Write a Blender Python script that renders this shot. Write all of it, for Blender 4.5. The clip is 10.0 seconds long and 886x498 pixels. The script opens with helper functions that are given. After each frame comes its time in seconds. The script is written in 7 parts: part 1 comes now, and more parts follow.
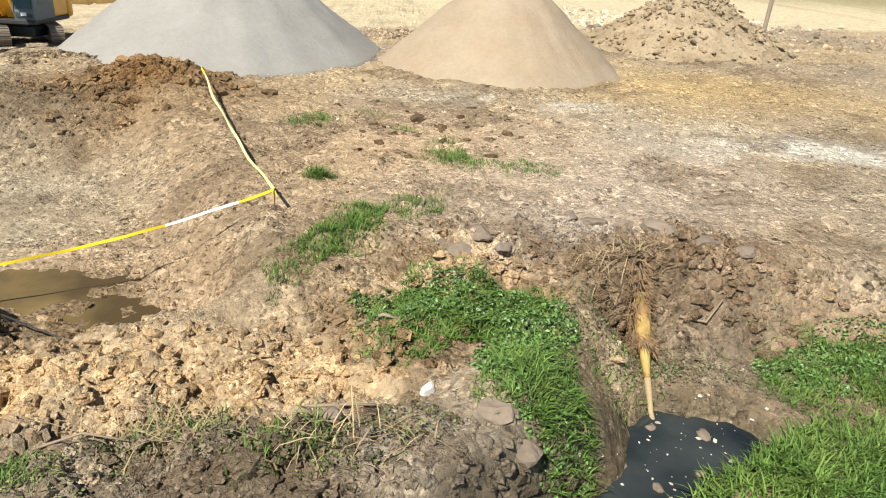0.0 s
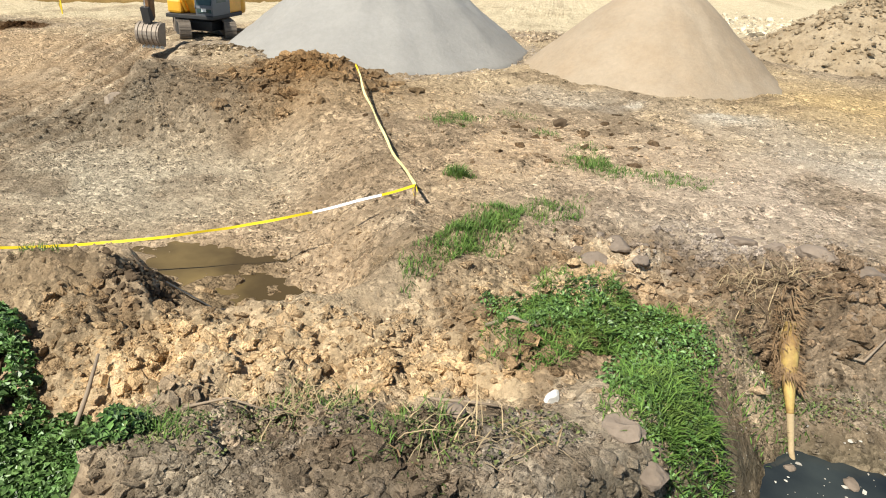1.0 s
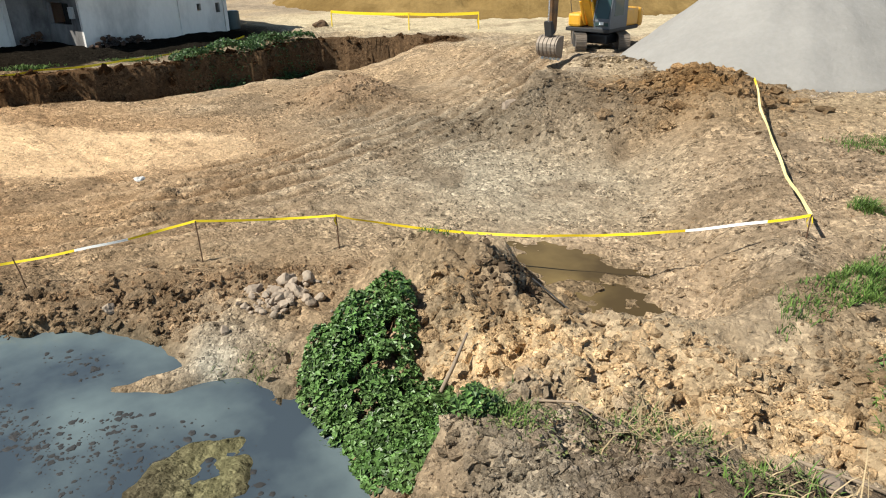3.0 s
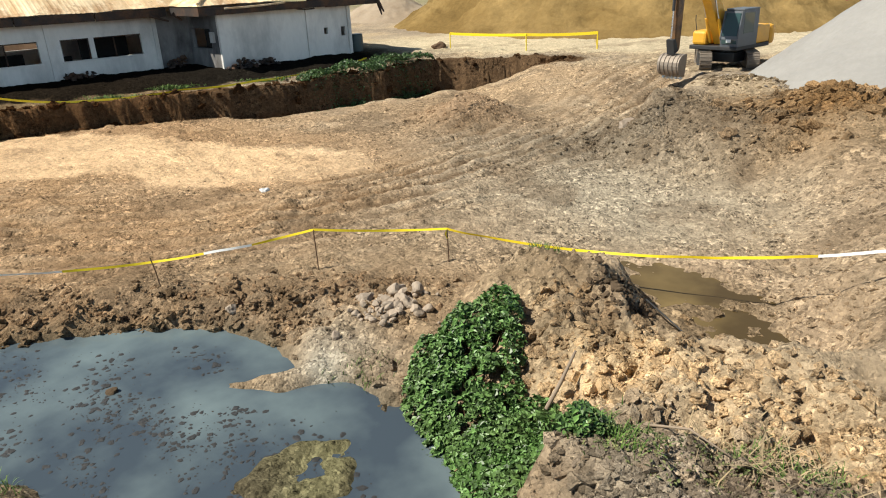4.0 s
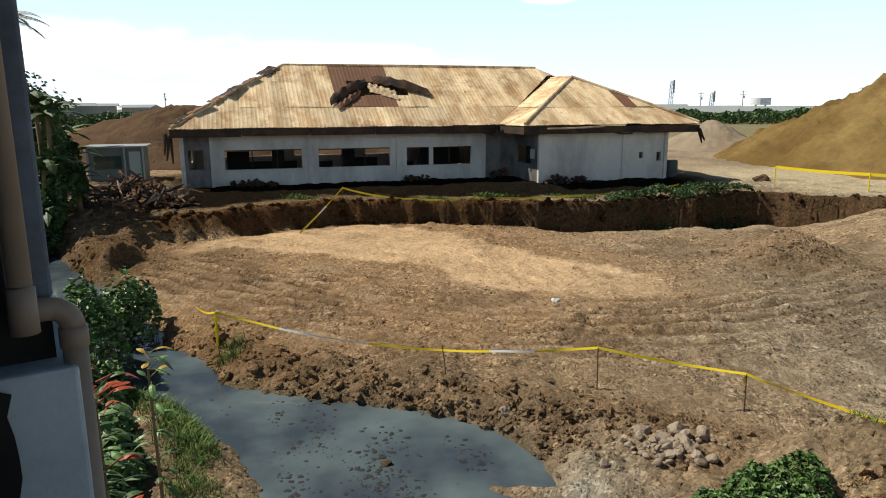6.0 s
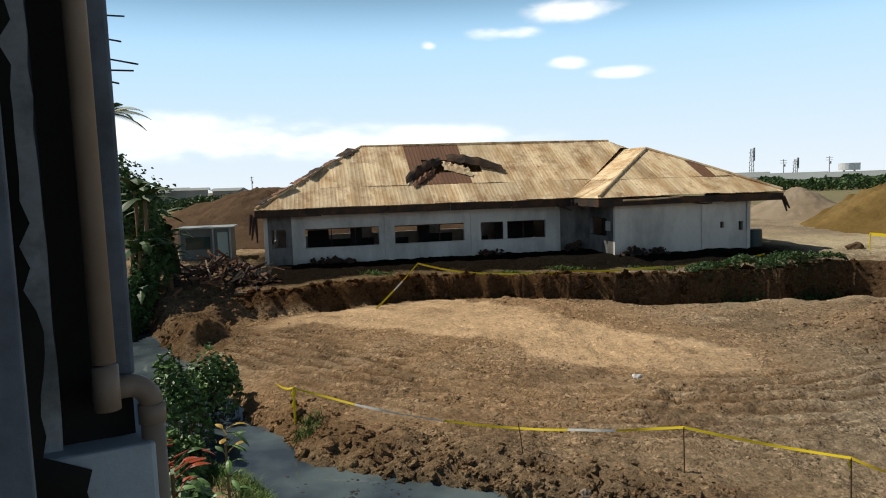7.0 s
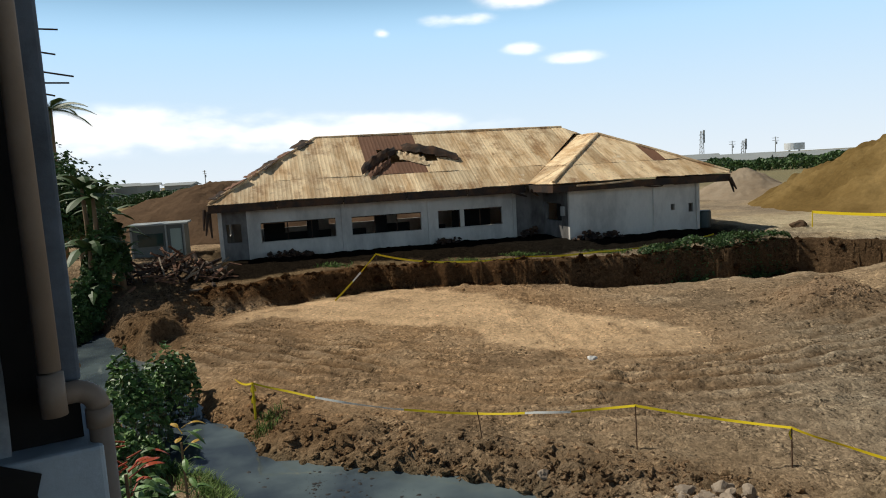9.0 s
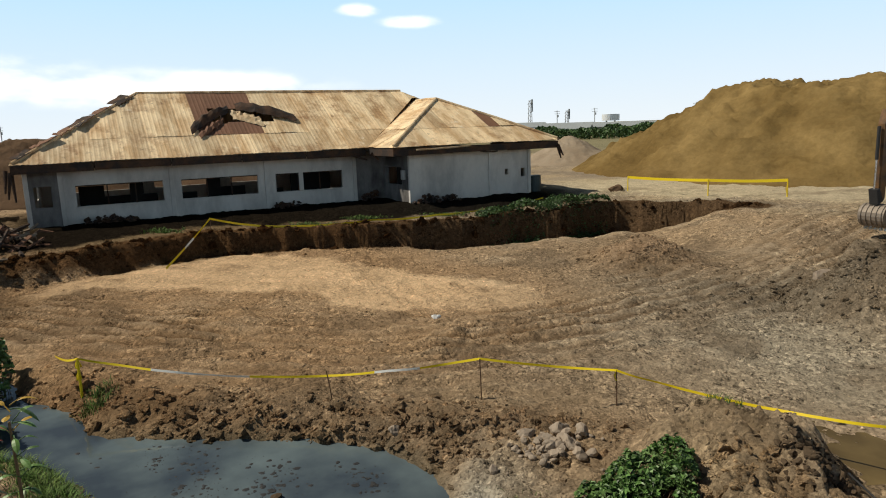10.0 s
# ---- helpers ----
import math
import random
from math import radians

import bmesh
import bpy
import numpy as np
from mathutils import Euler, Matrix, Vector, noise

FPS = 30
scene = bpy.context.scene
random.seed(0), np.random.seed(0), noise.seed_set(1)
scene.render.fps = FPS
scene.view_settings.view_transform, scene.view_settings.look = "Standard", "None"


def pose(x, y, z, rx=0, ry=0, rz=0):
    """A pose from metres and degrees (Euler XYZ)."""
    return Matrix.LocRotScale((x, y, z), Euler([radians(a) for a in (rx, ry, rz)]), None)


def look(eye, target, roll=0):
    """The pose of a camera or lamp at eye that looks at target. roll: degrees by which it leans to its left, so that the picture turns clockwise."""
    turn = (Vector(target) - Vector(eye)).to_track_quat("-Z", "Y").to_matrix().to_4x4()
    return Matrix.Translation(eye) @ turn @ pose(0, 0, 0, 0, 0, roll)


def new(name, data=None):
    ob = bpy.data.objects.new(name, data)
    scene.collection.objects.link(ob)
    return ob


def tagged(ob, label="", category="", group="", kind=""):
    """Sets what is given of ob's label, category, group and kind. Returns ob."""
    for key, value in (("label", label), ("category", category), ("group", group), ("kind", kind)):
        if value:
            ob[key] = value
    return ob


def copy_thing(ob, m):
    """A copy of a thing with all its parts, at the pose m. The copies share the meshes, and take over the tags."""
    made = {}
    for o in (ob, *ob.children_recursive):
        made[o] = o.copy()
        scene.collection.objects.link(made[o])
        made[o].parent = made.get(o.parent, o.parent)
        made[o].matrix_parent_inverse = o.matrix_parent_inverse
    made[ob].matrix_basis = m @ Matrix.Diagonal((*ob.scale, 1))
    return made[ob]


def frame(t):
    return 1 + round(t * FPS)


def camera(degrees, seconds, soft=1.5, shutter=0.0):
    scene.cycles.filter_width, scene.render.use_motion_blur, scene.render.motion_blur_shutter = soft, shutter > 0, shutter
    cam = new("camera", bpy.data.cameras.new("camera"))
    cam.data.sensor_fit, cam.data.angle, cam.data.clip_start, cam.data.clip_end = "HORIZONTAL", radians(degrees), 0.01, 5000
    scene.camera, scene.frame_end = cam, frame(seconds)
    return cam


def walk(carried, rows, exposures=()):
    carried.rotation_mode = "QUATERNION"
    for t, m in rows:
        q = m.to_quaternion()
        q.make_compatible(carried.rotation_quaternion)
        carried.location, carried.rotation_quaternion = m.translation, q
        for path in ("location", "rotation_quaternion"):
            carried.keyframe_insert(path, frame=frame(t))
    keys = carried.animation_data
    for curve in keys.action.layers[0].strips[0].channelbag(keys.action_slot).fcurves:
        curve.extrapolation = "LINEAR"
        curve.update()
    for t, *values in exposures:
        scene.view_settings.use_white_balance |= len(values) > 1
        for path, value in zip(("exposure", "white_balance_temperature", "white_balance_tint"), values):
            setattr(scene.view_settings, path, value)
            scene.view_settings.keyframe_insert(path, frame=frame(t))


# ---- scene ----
cam = camera(65.75, 10.0, soft=1.05)
PATH = [
    (0.0, pose(0.001, 0.000, 4.600, 65.94, -3.08, -3.27)),
    (0.5, pose(-0.022, 0.005, 4.607, 65.61, -3.45, 2.00)),
    (1.0, pose(-0.095, -0.015, 4.594, 65.51, -3.12, 8.46)),
    (1.5, pose(-0.133, -0.021, 4.563, 66.08, -1.21, 16.46)),
    (2.0, pose(-0.179, 0.002, 4.552, 65.53, -1.14, 22.47)),
    (2.5, pose(-0.235, 0.015, 4.545, 66.59, -0.07, 30.84)),
    (3.0, pose(-0.290, 0.048, 4.512, 65.98, 0.91, 38.58)),
    (3.2, pose(-0.295, 0.045, 4.490, 65.87, 1.50, 40.97)),
    (4.3, pose(-0.302, 0.033, 4.355, 69.09, 3.10, 51.26)),
    (4.5, pose(-0.302, 0.032, 4.338, 69.37, 4.04, 54.27)),
    (5.0, pose(-0.282, 0.054, 4.321, 71.98, 4.08, 59.12)),
    (5.5, pose(-0.328, 0.014, 4.353, 74.39, 2.83, 64.86)),
    (6.0, pose(-0.388, 0.029, 4.358, 78.26, 0.27, 73.16)),
    (6.2, pose(-0.390, 0.035, 4.359, 79.92, 0.55, 76.30)),
    (7.3, pose(-0.360, 0.077, 4.371, 84.86, 1.99, 79.20)),
    (7.5, pose(-0.355, 0.082, 4.372, 83.95, 2.23, 79.32)),
    (8.0, pose(-0.307, 0.095, 4.385, 83.21, 2.48, 78.89)),
    (8.5, pose(-0.284, 0.108, 4.399, 83.93, 3.94, 79.27)),
    (9.0, pose(-0.203, 0.142, 4.422, 83.44, 3.31, 75.76)),
    (9.5, pose(-0.243, 0.064, 4.367, 80.11, 2.69, 65.94)),
    (10.0, pose(-0.265, -0.054, 4.353, 79.89, 2.05, 62.30)),
]
EXPOSURES = [(0.0, 0.62, 6400, 10), (2.5, 0.52, 6250, 10), (3.0, 0.50, 6300, 10), (4.5, 0.46, 6450, 10), (5.5, 0.18, 6600, 10), (6.2, -0.32, 6600, 10), (7.5, -0.54, 6550, 10), (9.0, -0.58, 6550, 10), (9.5, -0.64, 6600, 10), (10.0, -0.50, 6750, 10)]
walk(cam, PATH, EXPOSURES)

# ---- light ----
SUN_FROM = Vector((-0.57, -0.82, 0.0)).normalized()
SUN_UP = radians(51)
world = bpy.data.worlds.new("sky")
scene.world = world
world.use_nodes = True
nt = world.node_tree
nt.nodes.clear()
sky = nt.nodes.new("ShaderNodeTexSky")
sky.sky_type = "NISHITA"
sky.sun_disc = False
sky.sun_elevation = SUN_UP
sky.sun_rotation = math.atan2(SUN_FROM.x, SUN_FROM.y)
sky.air_density, sky.dust_density, sky.ozone_density = 1.0, 0.6, 1.0

def sky_node(kind, **inputs):
    n = nt.nodes.new(kind)
    for k, v in inputs.items():
        n.inputs[k].default_value = v
    return n


def sky_math(op, a, b=0.0):
    n = nt.nodes.new("ShaderNodeMath")
    n.operation = op
    for k, v in ((0, a), (1, b)):
        if isinstance(v, (int, float)):
            n.inputs[k].default_value = v
        else:
            nt.links.new(v, n.inputs[k])
    return n.outputs[0]


def sky_mix(fac, a, b):
    n = nt.nodes.new("ShaderNodeMix")
    n.data_type = "RGBA"
    for k, v in ((0, fac), (6, a), (7, b)):
        if isinstance(v, tuple):
            n.inputs[k].default_value = (*v, 1)
        else:
            nt.links.new(v, n.inputs[k])
    return n.outputs[2]


# pale haze towards the horizon, then small fair-weather clouds at their bearing and height
way = nt.nodes.new("ShaderNodeTexCoord").outputs["Generated"]
axes = nt.nodes.new("ShaderNodeSeparateXYZ")
nt.links.new(way, axes.inputs[0])
up = axes.outputs[2]
haze = nt.nodes.new("ShaderNodeMapRange")
haze.interpolation_type = "SMOOTHSTEP"
for key, value in (("From Min", 0.18), ("From Max", 0.33), ("To Min", 0.95), ("To Max", 0.0)):
    haze.inputs[key].default_value = value
nt.links.new(up, haze.inputs["Value"])
tint = nt.nodes.new("ShaderNodeMapRange")
tint.inputs["From Max"].default_value = 0.24
nt.links.new(up, tint.inputs["Value"])
haze_colour = sky_mix(tint.outputs[0], (32.0, 35.5, 38.5), (16.5, 29.5, 42.0))
colour = sky_mix(haze.outputs[0], sky.outputs[0], haze_colour)
puff = nt.nodes.new("ShaderNodeTexNoise")
puff.inputs["Scale"].default_value, puff.inputs["Detail"].default_value = 16.0, 6.0
stretch = nt.nodes.new("ShaderNodeMapping")
stretch.inputs["Scale"].default_value = (1, 1, 2.6)
nt.links.new(way, stretch.inputs[0])
nt.links.new(stretch.outputs[0], puff.inputs["Vector"])
bearing = sky_math("ARCTAN2", axes.outputs[0], axes.outputs[1])
cover = None
for az, el, wide, high in ((-68.6, 13.2, 4.6, 1.0), (-74.0, 11.8, 3.4, 0.65), (-80.1, 11.1, 0.9, 0.5), (-68.8, 9.3, 1.9, 0.6), (-64.7, 8.3, 2.7, 0.6), (-103.0, 4.2, 19.0, 2.1), (-84.0, 3.6, 14.0, 1.6)):
    u = sky_math("DIVIDE", sky_math("SUBTRACT", bearing, radians(az)), radians(wide))
    v = sky_math("DIVIDE", sky_math("SUBTRACT", up, math.sin(radians(el))), radians(high))
    blob = sky_math("SUBTRACT", 1.0, sky_math("SQRT", sky_math("ADD", sky_math("MULTIPLY", u, u), sky_math("MULTIPLY", v, v))))
    cover = blob if cover is None else sky_math("MAXIMUM", cover, blob)
edge = nt.nodes.new("ShaderNodeMapRange")
edge.interpolation_type = "SMOOTHSTEP"
edge.inputs["From Min"].default_value, edge.inputs["From Max"].default_value = -0.1, 1.0
nt.links.new(sky_math("ADD", cover, sky_math("MULTIPLY", sky_math("SUBTRACT", puff.outputs["Fac"], 0.5), 1.7)), edge.inputs["Value"])
near_cloud = nt.nodes.new("ShaderNodeMapRange")
near_cloud.inputs["From Min"].default_value, near_cloud.inputs["From Max"].default_value = -0.15, 0.25
nt.links.new(cover, near_cloud.inputs["Value"])
colour = sky_mix(sky_math("MULTIPLY", edge.outputs[0], near_cloud.outputs[0]), colour, (47.0, 47.0, 46.5))
bg = nt.nodes.new("ShaderNodeBackground")
bg.inputs["Strength"].default_value = 0.039
wout = nt.nodes.new("ShaderNodeOutputWorld")
nt.links.new(colour, bg.inputs[0])
nt.links.new(bg.outputs[0], wout.inputs[0])
sun = new("sun", bpy.data.lights.new("sun", "SUN"))
sun.data.energy, sun.data.angle, sun.data.color = 5.6, radians(0.55), (1.0, 0.94, 0.82)
sun_way = Vector((SUN_FROM.x * math.cos(SUN_UP), SUN_FROM.y * math.cos(SUN_UP), math.sin(SUN_UP)))
sun.matrix_world = look(sun_way * 60, (0, 0, 0))

# ---- materials ----
def material(name, base, rough=0.9, metal=0.0, var=0.25, scale=4.0, fine=40.0, bump=0.3, bump_scale=None, second=None,
             second_amount=0.5, attr=None, island=0.0, obj=0.0, spec=0.3, bump_dist=0.02, stretch=None):
    """Colour with variation at two scales, a second tint in patches, and fine relief."""
    m = bpy.data.materials.new(name)
    m.use_nodes = True
    t = m.node_tree
    N, L = t.nodes, t.links
    b = N["Principled BSDF"]
    b.inputs["Roughness"].default_value, b.inputs["Metallic"].default_value = rough, metal
    b.inputs["Specular IOR Level"].default_value = spec
    co = N.new("ShaderNodeTexCoord")
    src = co.outputs["Object"]
    if stretch:
        mp = N.new("ShaderNodeMapping")
        mp.inputs["Scale"].default_value = stretch
        L.new(src, mp.inputs["Vector"])
        src = mp.outputs[0]

    def noisy(sc, detail=4.0, rg=0.6):
        n = N.new("ShaderNodeTexNoise")
        n.inputs["Scale"].default_value, n.inputs["Detail"].default_value, n.inputs["Roughness"].default_value = sc, detail, rg
        L.new(src, n.inputs["Vector"])
        return n.outputs["Fac"]

    def math_node(op, a, bb):
        n = N.new("ShaderNodeMath")
        n.operation = op
        for k, v in ((0, a), (1, bb)):
            if isinstance(v, (int, float)):
                n.inputs[k].default_value = v
            else:
                L.new(v, n.inputs[k])
        return n.outputs[0]

    def mix(kind, fac, a, bb):
        n = N.new("ShaderNodeMix")
        n.data_type, n.blend_type = "RGBA", kind
        for k, v in ((0, fac), (6, a), (7, bb)):
            if isinstance(v, (int, float)):
                n.inputs[k].default_value = v
            elif isinstance(v, tuple):
                n.inputs[k].default_value = (*v, 1)
            else:
                L.new(v, n.inputs[k])
        return n.outputs[2]

    if attr:
        a = N.new("ShaderNodeAttribute")
        a.attribute_name = attr
        col = a.outputs["Color"]
    else:
        col = base
    big, small = noisy(scale), noisy(fine, 6.0, 0.7)
    if second:
        ramp = N.new("ShaderNodeMapRange")
        ramp.inputs["From Min"].default_value, ramp.inputs["From Max"].default_value = 0.42, 0.62
        ramp.inputs["To Max"].default_value = second_amount
        L.new(noisy(scale * 0.6, 6.0, 0.65), ramp.inputs["Value"])
        col = mix("MIX", ramp.outputs[0], col, second)
    f = math_node("ADD", math_node("MULTIPLY", math_node("SUBTRACT", big, 0.5), 2 * var),
                  math_node("MULTIPLY", math_node("SUBTRACT", small, 0.5), 2.4 * var))
    if island:
        g = N.new("ShaderNodeNewGeometry")
        f = math_node("ADD", f, math_node("MULTIPLY", math_node("SUBTRACT", g.outputs["Random Per Island"], 0.5), 2 * island))
    if obj:
        oi = N.new("ShaderNodeObjectInfo")
        f = math_node("ADD", f, math_node("MULTIPLY", math_node("SUBTRACT", oi.outputs["Random"], 0.5), 2 * obj))
    f = math_node("ADD", f, 1.0)
    gray = N.new("ShaderNodeCombineColor")
    for k in range(3):
        L.new(f, gray.inputs[k])
    col = mix("MULTIPLY", 1.0, col, gray.outputs[0])
    L.new(col, b.inputs["Base Color"])
    if bump:
        bn = N.new("ShaderNodeBump")
        bn.inputs["Strength"].default_value, bn.inputs["Distance"].default_value = bump, bump_dist
        L.new(noisy(bump_scale or fine, 8.0, 0.7), bn.inputs["Height"])
        L.new(bn.outputs[0], b.inputs["Normal"])
    return m


def soil_material(name, stones, crumb, island=0.0):
    """Bare stony soil: the soil's own colour, mottled, with crumbs and small stones of their own tint and relief."""
    m = bpy.data.materials.new(name)
    m.use_nodes = True
    N, L = m.node_tree.nodes, m.node_tree.links
    b = N["Principled BSDF"]
    b.inputs["Roughness"].default_value, b.inputs["Specular IOR Level"].default_value = 1.0, 0.0
    co = N.new("ShaderNodeTexCoord").outputs["Object"]

    def noisy(sc, detail, rg=0.65):
        n = N.new("ShaderNodeTexNoise")
        for k, v in (("Scale", sc), ("Detail", detail), ("Roughness", rg)):
            n.inputs[k].default_value = v
        L.new(co, n.inputs["Vector"])
        return n.outputs["Fac"]

    def calc(op, a, c):
        n = N.new("ShaderNodeMath")
        n.operation = op
        for k, v in ((0, a), (1, c)):
            if isinstance(v, (int, float)):
                n.inputs[k].default_value = v
            else:
                L.new(v, n.inputs[k])
        return n.outputs[0]

    def ranged(v, a, c, lo, hi):
        n = N.new("ShaderNodeMapRange")
        for k, val in (("From Min", a), ("From Max", c), ("To Min", lo), ("To Max", hi)):
            n.inputs[k].default_value = val
        L.new(v, n.inputs["Value"])
        return n.outputs[0]

    def pieces(sc):
        """Random tint and domed height of packed stones."""
        n = N.new("ShaderNodeTexVoronoi")
        n.inputs["Scale"].default_value = sc
        warp = N.new("ShaderNodeVectorMath")
        warp.operation = "ADD"
        L.new(co, warp.inputs[0])
        wn = N.new("ShaderNodeTexNoise")
        wn.inputs["Scale"].default_value = sc * 0.7
        L.new(co, wn.inputs["Vector"])
        sc2 = N.new("ShaderNodeVectorMath")
        sc2.operation = "SCALE"
        sc2.inputs["Scale"].default_value = 0.5 / sc
        L.new(wn.outputs["Color"], sc2.inputs[0])
        L.new(sc2.outputs[0], warp.inputs[1])
        L.new(warp.outputs[0], n.inputs["Vector"])
        sep = N.new("ShaderNodeSeparateColor")
        L.new(n.outputs["Color"], sep.inputs[0])
        return sep.outputs[0], sep.outputs[1], n.outputs["Distance"]

    at = N.new("ShaderNodeAttribute")
    at.attribute_name = "soil"
    t1, p1, d1 = pieces(stones)
    t2, p2, d2 = pieces(crumb)
    # only some cells are stones; the rest is fine soil
    where = ranged(noisy(0.7, 4.0), 0.40, 0.60, 0.35, 1.0)
    where = calc("MULTIPLY", where, at.outputs["Alpha"])
    s1 = calc("MULTIPLY", ranged(p1, 0.55, 0.62, 0.0, 1.0), where)
    s2 = calc("MULTIPLY", ranged(p2, 0.40, 0.50, 0.0, 1.0), where)
    f = calc("ADD", 1.0, calc("MULTIPLY", calc("SUBTRACT", noisy(1.3, 6.0), 0.5), 0.9))
    f = calc("ADD", f, calc("MULTIPLY", calc("SUBTRACT", noisy(7.0, 8.0, 0.75), 0.5), 1.5))
    f = calc("ADD", f, calc("MULTIPLY", s1, ranged(t1, 0.0, 1.0, -0.45, 0.75)))
    f = calc("ADD", f, calc("MULTIPLY", s2, ranged(t2, 0.0, 1.0, -0.55, 0.65)))
    if island:
        g = N.new("ShaderNodeNewGeometry")
        f = calc("ADD", f, calc("MULTIPLY", calc("SUBTRACT", g.outputs["Random Per Island"], 0.5), 2 * island))
    f = calc("MAXIMUM", f, 0.18)
    gray = N.new("ShaderNodeCombineColor")
    for k in range(3):
        L.new(f, gray.inputs[k])
    mx = N.new("ShaderNodeMix")
    mx.data_type, mx.blend_type = "RGBA", "MULTIPLY"
    mx.inputs[0].default_value = 1.0
    L.new(at.outputs["Color"], mx.inputs[6])
    L.new(gray.outputs[0], mx.inputs[7])
    L.new(mx.outputs[2], b.inputs["Base Color"])
    h = calc("ADD", calc("MULTIPLY", s1, ranged(d1, 0.0, 0.6, 1.0, 0.0)), calc("MULTIPLY", s2, ranged(d2, 0.0, 0.6, 0.5, 0.0)))
    h = calc("ADD", h, calc("MULTIPLY", noisy(5.0, 8.0, 0.75), 1.6))
    bn = N.new("ShaderNodeBump")
    bn.inputs["Strength"].default_value, bn.inputs["Distance"].default_value = 1.0, 0.09
    L.new(h, bn.inputs["Height"])
    L.new(bn.outputs[0], b.inputs["Normal"])
    return m


M_SOIL = soil_material("soil", 7.0, 19.0)
M_CLOD = soil_material("clod", 15.0, 38.0, 0.2)
M_GRAVEL = material("crushed_gravel", (0.255, 0.245, 0.225), 0.95, var=0.14, scale=0.7, fine=5.0, bump=0.5, bump_scale=6.0, bump_dist=0.06, spec=0.15)
M_SAND = material("sand", (0.31, 0.25, 0.18), 0.95, var=0.16, scale=0.8, fine=6.0, bump=0.5, bump_scale=9.0, bump_dist=0.06, spec=0.1, second=(0.27, 0.20, 0.13), second_amount=0.5)
M_RUBBLE = material("stony_rubble", (0.36, 0.285, 0.19), 0.95, var=0.42, scale=1.4, fine=7.0, bump=1.0, bump_scale=5.0, bump_dist=0.15, spec=0.1, second=(0.26, 0.19, 0.11), second_amount=0.6)
M_SPOIL = material("spoil_sand", (0.165, 0.108, 0.04), 0.95, var=0.32, scale=0.25, fine=3.0, bump=0.6, bump_scale=1.6, bump_dist=0.3, second=(0.27, 0.185, 0.075), second_amount=0.8, spec=0.0)
M_SPOIL_DARK = material("spoil_dark", (0.13, 0.085, 0.054), 0.95, var=0.25, scale=0.4, fine=3.0, bump=0.6, bump_scale=2.0, bump_dist=0.3, spec=0.0)
M_ROCK = material("rock", (0.28, 0.225, 0.17), 0.9, var=0.2, scale=3.0, fine=20.0, bump=0.5, obj=0.2, island=0.15)
M_SLAB = material("gray_slab", (0.19, 0.15, 0.115), 0.9, var=0.25, scale=3.0, fine=16.0, bump=0.6, obj=0.15)
M_ROCK_WHITE = material("white_rock", (0.75, 0.74, 0.7), 0.85, var=0.12, scale=6.0, fine=30.0, bump=0.4)
M_GRASS = material("grass", (0.075, 0.145, 0.024), 0.7, var=0.35, scale=2.4, fine=9.0, bump=0, island=0.55, second=(0.17, 0.20, 0.05), second_amount=0.35)
M_LEAF = material("leaf", (0.085, 0.165, 0.042), 0.45, var=0.3, scale=2.0, fine=10.0, bump=0, island=0.7, spec=0.4, second=(0.12, 0.185, 0.06), second_amount=0.6)
M_WEED = material("olive_weed", (0.10, 0.125, 0.042), 0.65, var=0.3, scale=2.5, fine=10.0, bump=0, island=0.6, second=(0.20, 0.18, 0.08), second_amount=0.5)
M_LEAF_DARK = material("dark_leaf", (0.05, 0.10, 0.025), 0.55, var=0.2, scale=2.0, fine=10.0, bump=0, island=0.4, spec=0.4)
M_LEAF_RED = material("red_leaf", (0.36, 0.06, 0.02), 0.5, var=0.2, scale=5.0, fine=20.0, bump=0, island=0.2)
M_LEAF_YELLOW = material("yellow_leaf", (0.40, 0.25, 0.04), 0.5, var=0.2, scale=5.0, fine=20.0, bump=0, island=0.2)
M_STEM = material("stem", (0.2, 0.13, 0.07), 0.85, var=0.25, scale=6.0, fine=30.0, bump=0.3)
M_DRY = material("dry_stalk", (0.34, 0.26, 0.15), 0.9, var=0.25, scale=6.0, fine=30.0, bump=0.3, island=0.3)
M_WALL = material("old_white_plaster", (0.66, 0.63, 0.575), 0.9, var=0.10, scale=0.7, fine=6.0, bump=0.2, second=(0.26, 0.25, 0.23), second_amount=0.6, stretch=(1, 1, 0.45))
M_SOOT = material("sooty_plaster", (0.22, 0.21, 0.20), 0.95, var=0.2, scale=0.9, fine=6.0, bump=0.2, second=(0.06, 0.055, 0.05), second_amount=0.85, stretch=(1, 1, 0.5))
M_CHAR = material("charred_wood", (0.035, 0.028, 0.024), 0.9, var=0.35, scale=2.0, fine=12.0, bump=0.5, second=(0.12, 0.06, 0.03), second_amount=0.7)
# soot in the burnt house, and the black used where shade is painted
M_DARK = material("soot_and_shade_black", (0.015, 0.014, 0.013), 0.95, var=0.3, scale=1.0, fine=8.0, bump=0.2)


